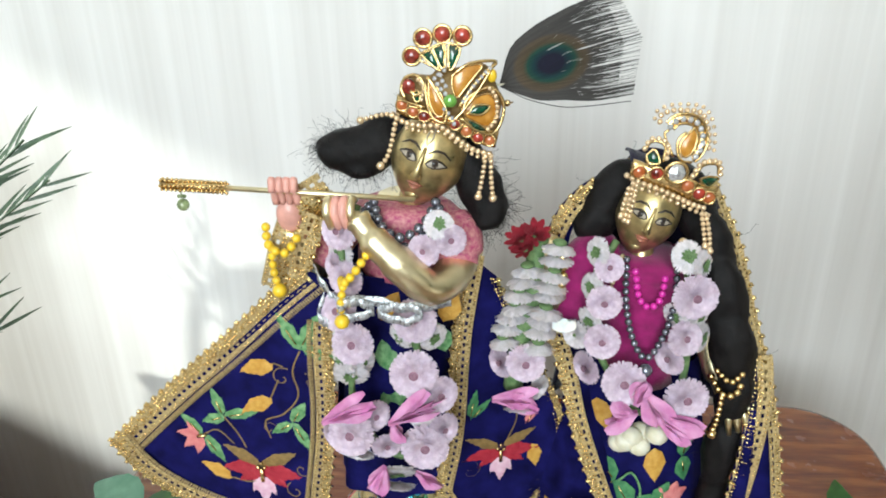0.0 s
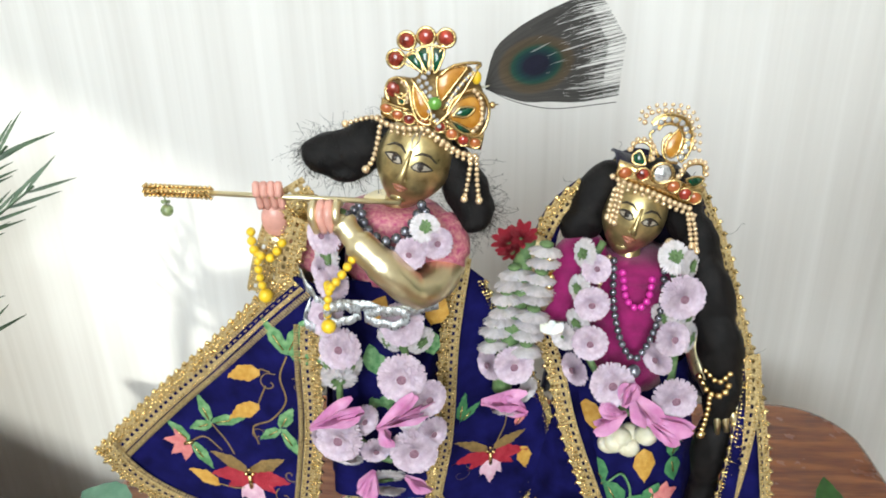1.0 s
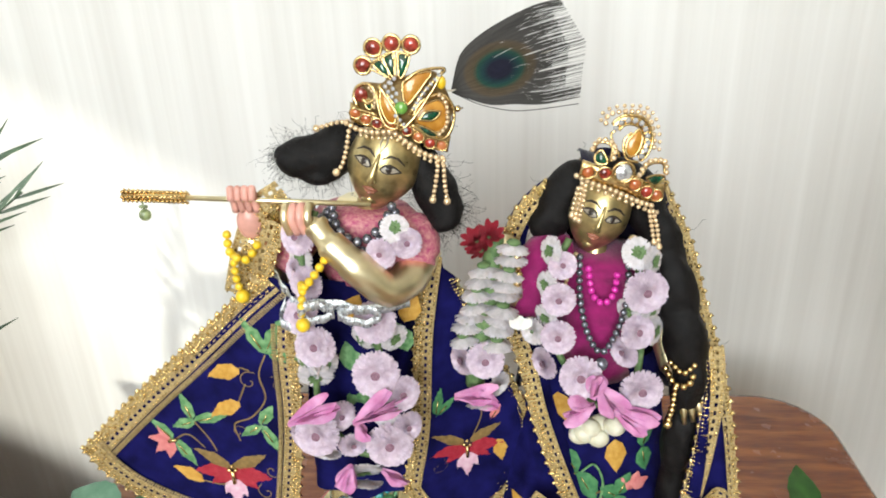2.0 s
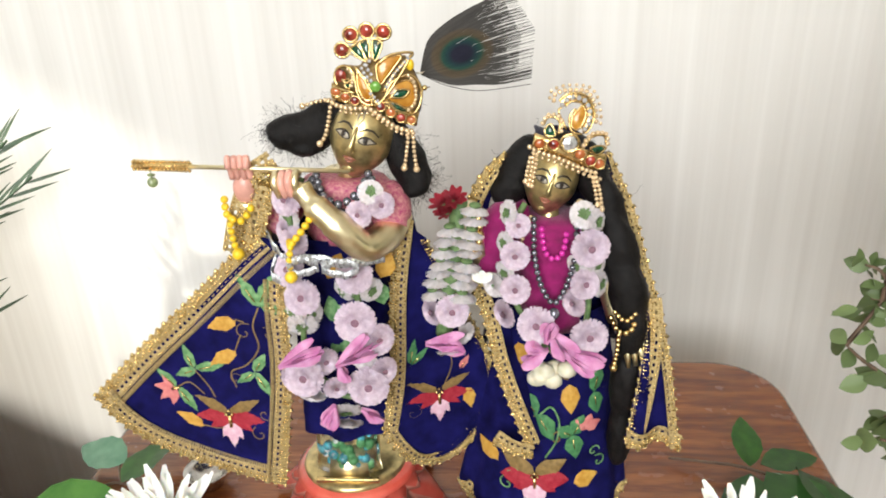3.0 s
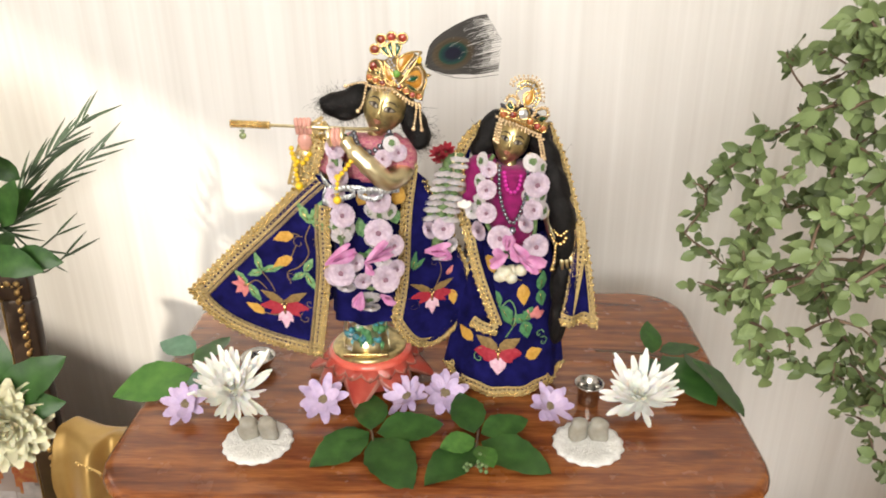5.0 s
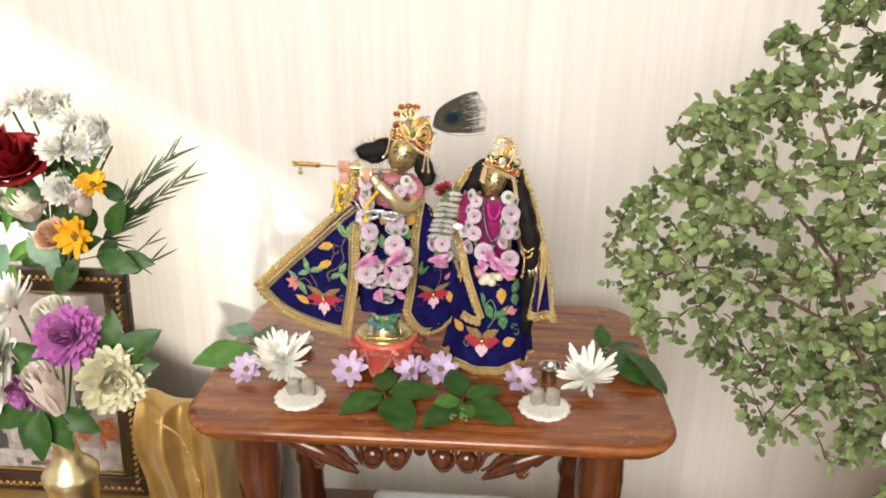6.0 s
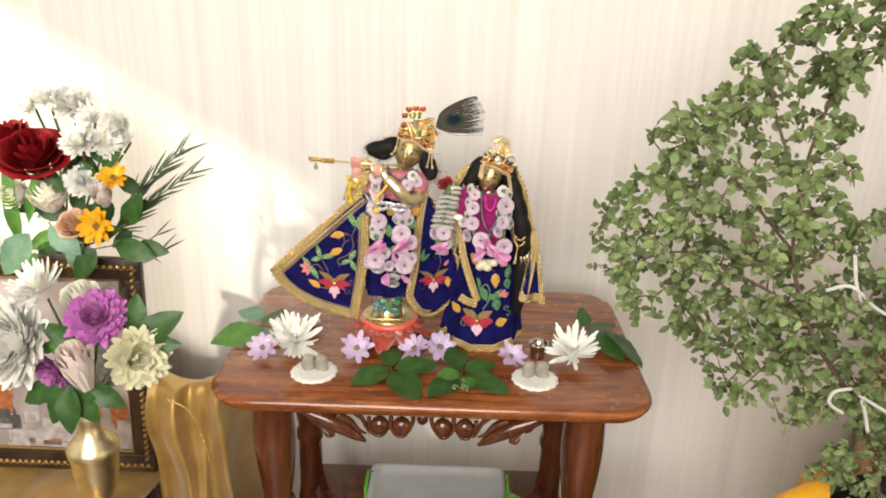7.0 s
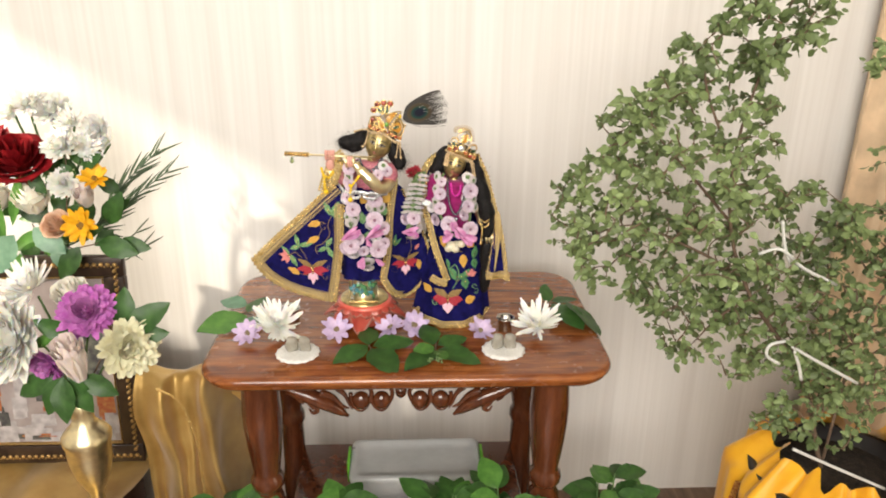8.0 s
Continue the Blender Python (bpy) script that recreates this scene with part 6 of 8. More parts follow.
def column():
    """The garland of edge-on blooms hung on the raised hand."""
    g = thing("hand_garland", (0.008, 0.16, 0.73), "stacked pale chrysanthemums with a red top on the raised hand", "garland")
    b = bmesh.new()
    tube(b, smooth_path([(0.016, 0.168, 0.826), (0.013, 0.165, 0.79), (0.006, 0.162, 0.755), (0.003, 0.16, 0.728)], 6), 0.006, 8)
    part("string", b, SEPAL, g)
    for k in range(9):
        u = k / 8
        x, z = [a + (c - a) * u for a, c in zip((0.0270, 0.8260), (0.0170, 0.7640))]
        piece("flower", EDGE_MUM, aim((x, 0.156 + 0.003 * math.sin(k * 2.1), z), (-0.12 + 0.08 * math.sin(k * 1.9), -0.10, -1), k * 1.3, 0.0104 + 0.0006 * math.sin(k * 2.7)), g)
    for k in range(7):
        u = k / 6
        x, z = [a + (c - a) * u for a, c in zip((0.0100, 0.8100), (-0.0030, 0.7640))]
        piece("flower", EDGE_MUM, aim((x, 0.160 + 0.003 * math.sin(k * 1.7), z), (0.10 + 0.08 * math.sin(k * 2.3), -0.10, -1), k * 1.7, 0.0104 + 0.0006 * math.sin(k * 1.7)), g)
    for x, z, y, n, rad, me in ((0.0100, 0.7520, 0.150, (0.05, -1, 0.2), 0.0118, LILAC_MUMS[0]), (-0.0040, 0.7480, 0.157, (-1.1, -1, 0), 0.0100, LILAC_MUMS[1]), (0.0170, 0.7310, 0.156, (0.9, -1, -0.3), 0.0095, PALE_MUM), (0.0080, 0.7220, 0.152, (0, -0.6, -1), 0.0112, EDGE_MUM)):
        piece("flower", me, aim((x, y, z), n, 0.3, rad), g)
    for x, z, a in ((0.0130, 0.8290, 0.3), (0.0060, 0.8260, -0.2), (0.0090, 0.8200, -0.5)):
        piece("flower", RED_BLOOM, aim((x, 0.160, z), (a, -0.6, 0.9), 0.3 + a, 0.0100), g, "red fleshy bloom")
    b = bmesh.new()
    px, pz = (-0.0130, 0.7310)
    qx, qz = (0.0170, 0.7240)
    blossom_bow(b, (px + 0.004, 0.146, pz - 0.002), 0.0, 0.026, 0.011, 0, 5)
    blossom_bow(b, (qx, 0.147, qz), 2.6, 0.018, 0.010, 0, 6)
    part("pink_petals", b, PINKPETAL, g)
    b = bmesh.new()
    for k in range(3):
        petal(b, Matrix.Translation((0.031, 0.150, 0.774)) @ rx(radians(90)) @ rz(-0.6 + 0.6 * k), 0.010, 0.007, 0.2, 0.4, 5, 0.6)
    part("calyx", b, WHITEPETAL, g, "white tapering petals")


column()


def r_crown():
    t = thing("crown", (0.088, 0.178, 0.85), "golden crown with crystal spray and green and red stones", "crown")

    def w(x, z, o=0.0):
        return Vector((x, 0.170 + 10 * (x - 0.086) ** 2 - o + 0.2 * max(0, z - 0.862), z))

    def ws(pts, o=0.0):
        return [w(x, z, o) for x, z in pts]

    def smooth(pts, o=0.0, n=6):
        return smooth_path(ws(pts, o), n)
    low = smooth([(0.0640, 0.8590), (0.0720, 0.8570), (0.0820, 0.8540), (0.0920, 0.8500), (0.1020, 0.8450), (0.1120, 0.8430)])
    high = smooth([(0.0660, 0.8690), (0.0730, 0.8670), (0.0830, 0.8640), (0.0930, 0.8620), (0.1030, 0.8560), (0.1140, 0.8530)])
    n = len(low) - 1
    b = bmesh.new()
    sheet(b, lambda u, v: low[round(u * n)].lerp(high[round(u * n)], v), n, 3, thick=0.0018)
    part("band", b, GOLD, t)
    for x, z, m in ((0.0690, 0.8630, ORANGE_GEM), (0.0780, 0.8630, RED), (0.0950, 0.8560, ORANGE_GEM), (0.1020, 0.8510, RED), (0.1080, 0.8480, ORANGE_GEM)):
        p = w(x, z, 0.0016)
        b = bmesh.new()
        ball(b, p, (0.0033, 0.0018, 0.0032), None, 10, 7)
        g = part("stone", b, m, t)
        b = bmesh.new()
        ring_of(b, loop_xz(p.x, p.y - 0.0002, p.z, 0.0037, 0.0036, 14), 0.0006, close=True)
        part("setting", b, GOLD, g)
    b = bmesh.new()
    p = w(0.0880, 0.8640, 0.003)
    ball(b, p, (0.0052, 0.0022, 0.0052), None, 6, 4)
    e = part("crystal", b, DIAMOND, t, "large clear faceted crystal", smooth=False)
    b = bmesh.new()
    ring_of(b, loop_xz(p.x, p.y, p.z, 0.0058, 0.0058, a=0.4), 0.001, close=True)
    part("setting", b, GOLD, e)
    for pts, arc in (([(0.0720, 0.8730), (0.0760, 0.8760), (0.0790, 0.8690), (0.0730, 0.8690)], [(0.0710, 0.8760), (0.0740, 0.8810), (0.0800, 0.8810), (0.0830, 0.8770), (0.0820, 0.8690)]),
                     ([(0.1010, 0.8600), (0.1060, 0.8610), (0.1120, 0.8590), (0.1060, 0.8550)], [(0.0970, 0.8620), (0.1010, 0.8680), (0.1070, 0.8690), (0.1120, 0.8670), (0.1130, 0.8610)])):
        enamel(t, smooth(pts + pts[:1], 0.003, 3)[:-1], GREEN, "green_stone")
        beads_on("pearl_arc", t, ws(arc, 0.0025), 0.0016, PEARL)
        b = bmesh.new()
        ring_of(b, smooth([(x * 0.85 + sum(q[0] for q in pts) / 4 * 0.15, z * 0.85 + sum(q[1] for q in pts) / 4 * 0.15) for x, z in arc], 0.002), 0.0009)
        part("setting", b, GOLD, t)
    # curled crystal spray round an orange drop
    sp = smooth([(0.0830, 0.8880), (0.0860, 0.8910), (0.0910, 0.8920), (0.0970, 0.8900), (0.1000, 0.8850), (0.1010, 0.8790), (0.0990, 0.8740), (0.0960, 0.8710)], 0.002, 8)
    for p in even_path(sp, 0.0040):
        piece("crystal", CRYSTAL, Matrix.Translation(p + Vector((0, -0.0012, 0))) @ Matrix.Scale(1.35, 4), t)
    b = bmesh.new()
    for off in (-0.0027, 0.0027):
        q = []
        for i, p in enumerate(sp):
            d = (sp[min(i + 1, len(sp) - 1)] - sp[max(i - 1, 0)]).normalized()
            q.append(p + Vector((-d.z, 0, d.x)) * off)
        tube(b, q, 0.0008, 6)
    tube(b, smooth([(0.0960, 0.8690), (0.0910, 0.8700), (0.0880, 0.8740), (0.0880, 0.8810), (0.0920, 0.8850)], 0.002), 0.0008, 6)
    tube(b, smooth([(0.0830, 0.8860), (0.0810, 0.8830), (0.0860, 0.8720)], 0.001), 0.0008, 6)
    part("spray_rim", b, GOLD, t)
    b = bmesh.new()
    sheet(b, lambda u, v: sp[round(u * (len(sp) - 1))] + Vector((0, 0.0008, 0)) + (Vector(w(0.0930, 0.8800)) - sp[round(u * (len(sp) - 1))]).normalized() * 0.005 * (v - 0.5), len(sp) - 1, 2, thick=0.001)
    part("spray_plate", b, GOLD, t)
    drop = [(0.0960, 0.8870), (0.0980, 0.8820), (0.0960, 0.8750), (0.0920, 0.8720), (0.0890, 0.8750), (0.0900, 0.8810)]
    enamel(t, smooth(drop + drop[:1], 0.002, 3)[:-1], ORANGE, "orange_petal")
    out = smooth([(0.0780, 0.8900), (0.0790, 0.8940), (0.0850, 0.8960), (0.0910, 0.8960), (0.0980, 0.8950), (0.1020, 0.8910), (0.1040, 0.8850), (0.1050, 0.8790), (0.1050, 0.8730)], 0.001, 8)
    for k, p in enumerate(even_path(out, 0.0035)):
        piece("pearl", bead_mesh(0.0016, PEARL), Matrix.Translation(p), t)
        d = (p - w(0.0910, 0.8820)).normalized()
        piece("pearl", bead_mesh(0.0012, PEARL), Matrix.Translation(p + Vector((d.x, 0, d.z)) * 0.0032), t)
    row = [(0.0630, 0.8600), (0.0700, 0.8570), (0.0800, 0.8540), (0.0890, 0.8500), (0.0990, 0.8450), (0.1080, 0.8410)]
    beads_on("pearl_row", t, ws(row, 0.001), 0.0017, PEARL, 0.0034)
    beads_on("pearl_row", t, [p + Vector((0.0012, 0, -0.0036)) for p in ws(row[1:], 0.001)], 0.0014, PEARL, 0.0042)
    for run in ([(0.0650, 0.8590), (0.0640, 0.8490), (0.0620, 0.8380)], [(0.0670, 0.8580), (0.0660, 0.8480), (0.0640, 0.8370)], [(0.0630, 0.8560), (0.0610, 0.8470), (0.0600, 0.8400)], [(0.1050, 0.8420), (0.1080, 0.8320), (0.1100, 0.8200)], [(0.1030, 0.8420), (0.1050, 0.8330), (0.1070, 0.8230)]):
        pts = [Vector((x, 0.164, z)) for x, z in run]
        beads_on("pearl_string", t, pts, 0.0014, PEARL, 0.0030, drop=(pts[-1], 0.0019))
    b = bmesh.new()
    ball(b, (0.0960, 0.168, 0.8230), 0.003, None, 10, 8)
    part("earring", b, PEARL, t)


r_crown()

# ---- leaves and cut flowers ----
def orient(at, along, up, s=1.0):
    """A pose whose y axis runs along, with z near up."""
    y = Vector(along).normalized()
    x = y.cross(Vector(up)).normalized()
    z = x.cross(y)
    M = Matrix((x, y, z)).transposed().to_4x4()
    sc = s if isinstance(s, (tuple, list)) else (s, s, s)
    return Matrix.Translation(at) @ M @ Matrix.Diagonal((*sc, 1))


def leaf_mesh(name, width, material, droop=0.12, fold=0.16, tooth=0.0, tip=0.42, rows=9, wave=0.015):
    """A leaf of length 1 along y: folded at the midrib, with a drooping point."""
    b = bmesh.new()
    vs = []
    for i in range(rows + 1):
        t = i / rows
        a = t * 0.5 / tip if t < tip else 0.5 + 0.5 * (t - tip) / (1 - tip)
        w = width / 2 * math.sin(math.pi * a) ** 0.8 * (1 - (tooth if i % 2 else 0)) if 0 < i < rows else 0.004
        for s in (-1, -0.5, 0, 0.5, 1):
            vs.append((w * s, t, fold * w * abs(s) * (1.3 - abs(s) * 0.5) - droop * t * t + wave * math.sin(t * 11 + s * 2) * abs(s)))
    raw(b, vs, [(i * 5 + k, i * 5 + k + 1, i * 5 + k + 6, i * 5 + k + 5) for i in range(rows) for k in range(4)])
    return mesh_of(name, b, material)


VINE_LEAF = leaf_mesh("leaf", 0.62, LEAF, 0.10, 0.12, 0.07, rows=11)
VINE_LEAF_B = leaf_mesh("leaf", 0.62, LEAFBLUE, 0.10, 0.12, 0.07, rows=11)
VINE_LEAF_C = leaf_mesh("leaf", 0.66, LEAFBRIGHT, 0.08, 0.10, 0.05, rows=11)
DARK_LEAF = leaf_mesh("leaf", 0.55, LEAF, 0.2, 0.2, 0.06, rows=9)
LONG_LEAF = leaf_mesh("leaf", 0.16, LEAFBRIGHT, 0.2, 0.3, 0.0, rows=8)
FRESH_LEAF = leaf_mesh("leaf", 0.36, LEAFBRIGHT, 0.3, 0.25, 0.0, rows=8)
BUSH_LEAF = [leaf_mesh("leaf", w, LEAFLIGHT, d, 0.30, 0.0, 0.45, 6) for w, d in ((0.62, 0.18), (0.52, 0.36), (0.68, 0.10))]
BLADE = leaf_mesh("leaflet", 0.075, PALM, 0.15, 0.3, 0.0, 0.35, 6, 0.0)


def leaf_sprig(name, at, label, stems, leaves):
    t = thing(name, at, label, "leaves")
    b = bmesh.new()
    for st in stems:
        tube(b, smooth_path(st, 5), 0.0013, 6)
    part("stem", b, BARK, t)
    for me, p, d, up, s in leaves:
        piece("leaf", me, orient(p, d, up, s), t)
    return t


leaf_sprig("leaf_sprig", (-0.30, 0.19, 0.55), "dark green vine leaves beside a white flower", [[(-0.275, 0.19, 0.560), (-0.29, 0.19, 0.563), (-0.31, 0.18, 0.562)], [(-0.285, 0.19, 0.562), (-0.30, 0.22, 0.565)]],
           [(VINE_LEAF_C, (-0.282, 0.178, 0.563), (-0.9, -0.55, 0.0), (0.1, -0.3, 1), 0.088), (VINE_LEAF_B, (-0.288, 0.212, 0.568), (-0.95, 0.35, 0.08), (0.15, -0.4, 1), 0.056),
            (VINE_LEAF, (-0.282, 0.186, 0.566), (0.35, 0.75, 0.15), (-0.3, -0.3, 1), 0.060), (VINE_LEAF_B, (-0.285, 0.178, 0.560), (0.5, -0.5, 0), (0, -0.2, 1), 0.045)])
leaf_sprig("leaf_sprig", (0.27, 0.19, 0.55), "dark vine leaves on a twig, drooping over the table edge", [[(0.190, 0.237, 0.556), (0.215, 0.228, 0.560), (0.245, 0.217, 0.564), (0.270, 0.20, 0.567)]],
           [(VINE_LEAF, (0.252, 0.215, 0.566), (0.05, 0.75, 0.45), (0.2, -0.8, 0.6), 0.046), (VINE_LEAF, (0.252, 0.210, 0.562), (-0.45, -0.85, -0.05), (-0.5, -0.2, 1), 0.058),
            (VINE_LEAF, (0.262, 0.205, 0.570), (0.45, -0.95, -0.05), (0.1, -0.25, 1), 0.090), (VINE_LEAF, (0.285, 0.205, 0.574), (0.55, -0.95, -0.2), (0.6, 0.0, 1), 0.100), (VINE_LEAF, (0.26, 0.215, 0.568), (0.9, 0.15, 0.1), (-0.2, 0, 1), 0.05)])
leaf_sprig("leaf_sprig", (-0.06, 0.065, 0.55), "five dark vine leaves lying flat on the table", [[(-0.066, 0.085, 0.556), (-0.062, 0.07, 0.557), (-0.06, 0.055, 0.556)]],
           [(VINE_LEAF, (-0.066, 0.074, 0.558), (-0.8, -0.7, 0), (0.1, -0.1, 1), 0.070), (VINE_LEAF, (-0.06, 0.068, 0.557), (0.55, -0.95, 0), (-0.1, 0, 1), 0.083), (VINE_LEAF, (-0.058, 0.072, 0.559), (0.95, 0.25, 0.05), (0, -0.2, 1), 0.070),
            (VINE_LEAF, (-0.064, 0.078, 0.558), (-0.1, 0.9, 0.12), (0, -0.3, 1), 0.060), (VINE_LEAF, (-0.066, 0.072, 0.556), (-0.95, 0.05, 0), (0.1, 0.1, 1), 0.048)])
t = leaf_sprig("leaf_sprig", (0.05, 0.06, 0.55), "dark vine leaves with a bud cluster at the table edge", [[(0.046, 0.085, 0.557), (0.044, 0.06, 0.558), (0.042, 0.025, 0.557)]],
               [(VINE_LEAF, (0.044, 0.058, 0.558), (-0.75, -0.8, 0), (0, 0, 1), 0.073), (VINE_LEAF, (0.048, 0.062, 0.558), (0.85, -0.5, 0), (0, -0.1, 1), 0.077), (VINE_LEAF, (0.048, 0.070, 0.560), (0.9, 0.45, 0.08), (0, -0.2, 1), 0.056),
                (VINE_LEAF, (0.042, 0.072, 0.560), (-0.25, 0.9, 0.2), (0, -0.4, 1), 0.062), (VINE_LEAF_C, (0.042, 0.06, 0.562), (-0.5, -0.3, 0.1), (0.2, -0.3, 1), 0.040), (VINE_LEAF_C, (0.046, 0.05, 0.562), (0.3, -0.8, 0.1), (0.2, -0.3, 1), 0.037)])
b = bmesh.new()
for k in range(18):
    ball(b, (0.043 + RNG.uniform(-0.012, 0.012), 0.022 + RNG.uniform(-0.012, 0.012), 0.558 + RNG.uniform(0, 0.008)), 0.0022, None, 7, 5)
part("bud_cluster", b, SEPAL, t, "pale green bud cluster")

# large white spidery blooms on the table
def mum_parts(name, rings, petal_w, mats, core=0.28, curl=0.5, lift=0.25, rows=3, rough=0.12, seed=1, tip=0.65):
    """As mum_mesh, with each petal a mesh of its own: (name, mesh, pose) rows."""
    r = random.Random(seed)
    out = []
    for n, L, tilt in rings:
        kinds = []
        for k in range(4):
            b = bmesh.new()
            petal(b, Matrix(), (L - core * 0.3) * r.uniform(1 - rough, 1 + rough), petal_w * r.uniform(0.85, 1.15), curl * r.uniform(0.2, 1.6), 0.3, rows, tip, 0, 0.45, 0.04)
            kinds.append(mesh_of("petal", b, mats[0]))
        o = r.random() * 6
        for k in range(n):
            a = o + k * math.tau / n + r.uniform(-0.14, 0.14)
            M = rz(a) @ rx(radians(tilt + r.uniform(-12, 12))) @ ry(r.uniform(-0.35, 0.35))
            out.append(("petal", r.choice(kinds), Matrix.Translation((0, 0, lift * (1 - L) * 0.6)) @ M @ Matrix.Translation((0, core * 0.3, 0))))
    b = bmesh.new()
    ball(b, (0, 0, lift * 0.5), (core, core, core * 0.5), u=12, v=8)
    out.append(("centre", mesh_of("centre", b, mats[1]), Matrix()))
    return out


SPIDER = [mum_parts("bloom", ((21, 1.0, 6), (21, 0.86, 14), (22, 0.74, 24), (21, 0.6, 37), (18, 0.47, 52), (12, 0.36, 68)), 0.15, [m, CREAM], 0.2, 0.35, 0.3, 6, 0.16, s, 0.75) for m, s in ((WHITEPETAL, 5), (CREAM, 6))]
DENSE = [mum_parts("bloom", ((34, 1.0, 2), (34, 0.95, 13), (32, 0.88, 25), (30, 0.80, 37), (26, 0.70, 50), (20, 0.58, 64), (14, 0.46, 78)), 0.27, [m, m], 0.3, 0.3, 0.5, 5, 0.1, s, 0.7) for m, s in ((WHITEPETAL, 11), (CREAM, 12), (VIOLET, 13))]
ASTERM = [mum_parts("bloom", ((9, 1.0, 12), (7, 0.82, 24)), 0.42, [ASTER, ASTERC], 0.24, 0.15, 0.12, 6, 0.12, s, 0.62) for s in (21, 22, 23)]
DAISY = mum_parts("bloom", ((11, 1.0, 18), (9, 0.85, 30)), 0.34, [YELLOWP, SUNCORE], 0.26, 0.1, 0.15, 6, 0.08, 31, 0.6)


def cut_flower(name, made, m, label, group=""):
    """A bloom at the pose m: one mesh, or a thing with petals when made is a list."""
    if not isinstance(made, list):
        ob = new(name, made)
    else:
        ob = new(name)
        ob.empty_display_size = 0.2
        for nm, me, pm in made:
            p = new(nm, me)
            p.parent, p.matrix_basis = ob, pm
    ob.matrix_world = m
    BASE[ob.name] = m.translation.copy()
    return tagged(ob, label, "flower", group)


cut_flower("white_chrysanthemum", SPIDER[0], aim((-0.222, 0.135, 0.566), (0.12, -0.62, 1), 0.4, 0.047), "white spidery chrysanthemum lying by vine leaves", "large white flowers on the table")
cut_flower("white_chrysanthemum", SPIDER[0], aim((0.220, 0.128, 0.565), (-0.1, -0.55, 1), 2.0, 0.043), "white chrysanthemum with long petals near the steel cup", "large white flowers on the table")
for k, (x, y, nx, ny, r, sp) in enumerate(((-0.267, 0.112, -0.1, -0.9, 0.027, 0.2), (-0.121, 0.123, 0.05, -0.8, 0.027, 1.1), (-0.030, 0.128, -0.4, -0.6, 0.027, 2.0), (0.010, 0.136, 0.4, -0.9, 0.029, 0.5), (0.121, 0.113, 0.3, -0.5, 0.025, 1.4))):
    cut_flower("lilac_aster", ASTERM[k % 3], aim((x, y, 0.563), (nx, ny, 1), sp, r), ("lilac aster lying on the table before the lotus" if k in (1, 2, 3) else "lilac aster lying on the table by a white flower"), "lilac flowers on the table")


def doily(at, s):
    b = bmesh.new()
    n = 64
    rows = []
    for r, z in ((0.01, 0.003), (0.3, 0.003), (0.6, 0.0032), (0.85, 0.0045), (0.97, 0.003), (1.0, 0.001), (0.9, 0.0)):
        rows.append([b.verts.new((at[0] + math.cos(k * math.tau / n) * 0.0355 * r * s * (1 + 0.03 * math.sin(k * math.tau / n * 16) * (r > 0.8)), at[1] + math.sin(k * math.tau / n) * 0.0355 * r * s * (1 + 0.03 * math.sin(k * math.tau / n * 16) * (r > 0.8)), 0.55 + z + (0.0004 * math.sin(k * 1.3) if 0.5 < r < 0.98 else 0))) for k in range(n)])
    for p, q in zip(rows, rows[1:]):
        for k in range(n):
            b.faces.new((p[k], p[(k + 1) % n], q[(k + 1) % n], q[k]))
    b.faces.new(rows[0])
    solid("doily", b, DOILY, (at[0], at[1], 0.55), "round white crocheted doily under two wax lumps", "doily", "doilies on the table")
    for dx, a in ((-0.010, 0.3), (0.011, -0.25)):
        b = bmesh.new()
        lathe(b, [(0.0095, 0.0), (0.0105, 0.003), (0.0106, 0.012), (0.0098, 0.019), (0.0080, 0.023), (0.004, 0.0245)], (0, 0, 0), 18, Matrix.Diagonal((1.0, 0.62, 1, 1)))
        for v in b.verts:
            v.co += noise.noise_vector(v.co * 140) * 0.0022
        bmesh.ops.transform(b, matrix=Matrix.Translation((at[0] + dx * s, at[1] + 0.006, 0.5535)) @ rz(a) @ rx(0.12), verts=b.verts)
        solid("wax_lump", b, CANDLE, (at[0] + dx * s, at[1] + 0.006, 0.5535), "greyish melted wax lump on a white doily", "candle", "wax lumps on the doilies")


doily((-0.179, 0.066), 1.0)
doily((0.156, 0.068), 1.0)
b = bmesh.new()
lathe(b, [(0.0110, 0.0), (0.0115, 0.002), (0.0118, 0.012), (0.0125, 0.020), (0.0158, 0.0238), (0.016, 0.0248), (0.0145, 0.0242), (0.0112, 0.019), (0.009, 0.013), (0.008, 0.006), (0.003, 0.005)], (0.167, 0.141, 0.55), 32)
solid("steel_cup", b, STEEL, (0.167, 0.141, 0.55), "small polished steel cup with a flared rim", "cup")
b = bmesh.new()
lathe(b, [(0.012, 0.0), (0.013, 0.002), (0.018, 0.010), (0.0205, 0.016), (0.0200, 0.0168), (0.017, 0.011), (0.011, 0.004), (0.003, 0.0035)], (-0.213, 0.205, 0.55), 32)
solid("small_dish", b, STEEL, (-0.213, 0.205, 0.55), "small shallow metal dish behind the white flower", "dish")


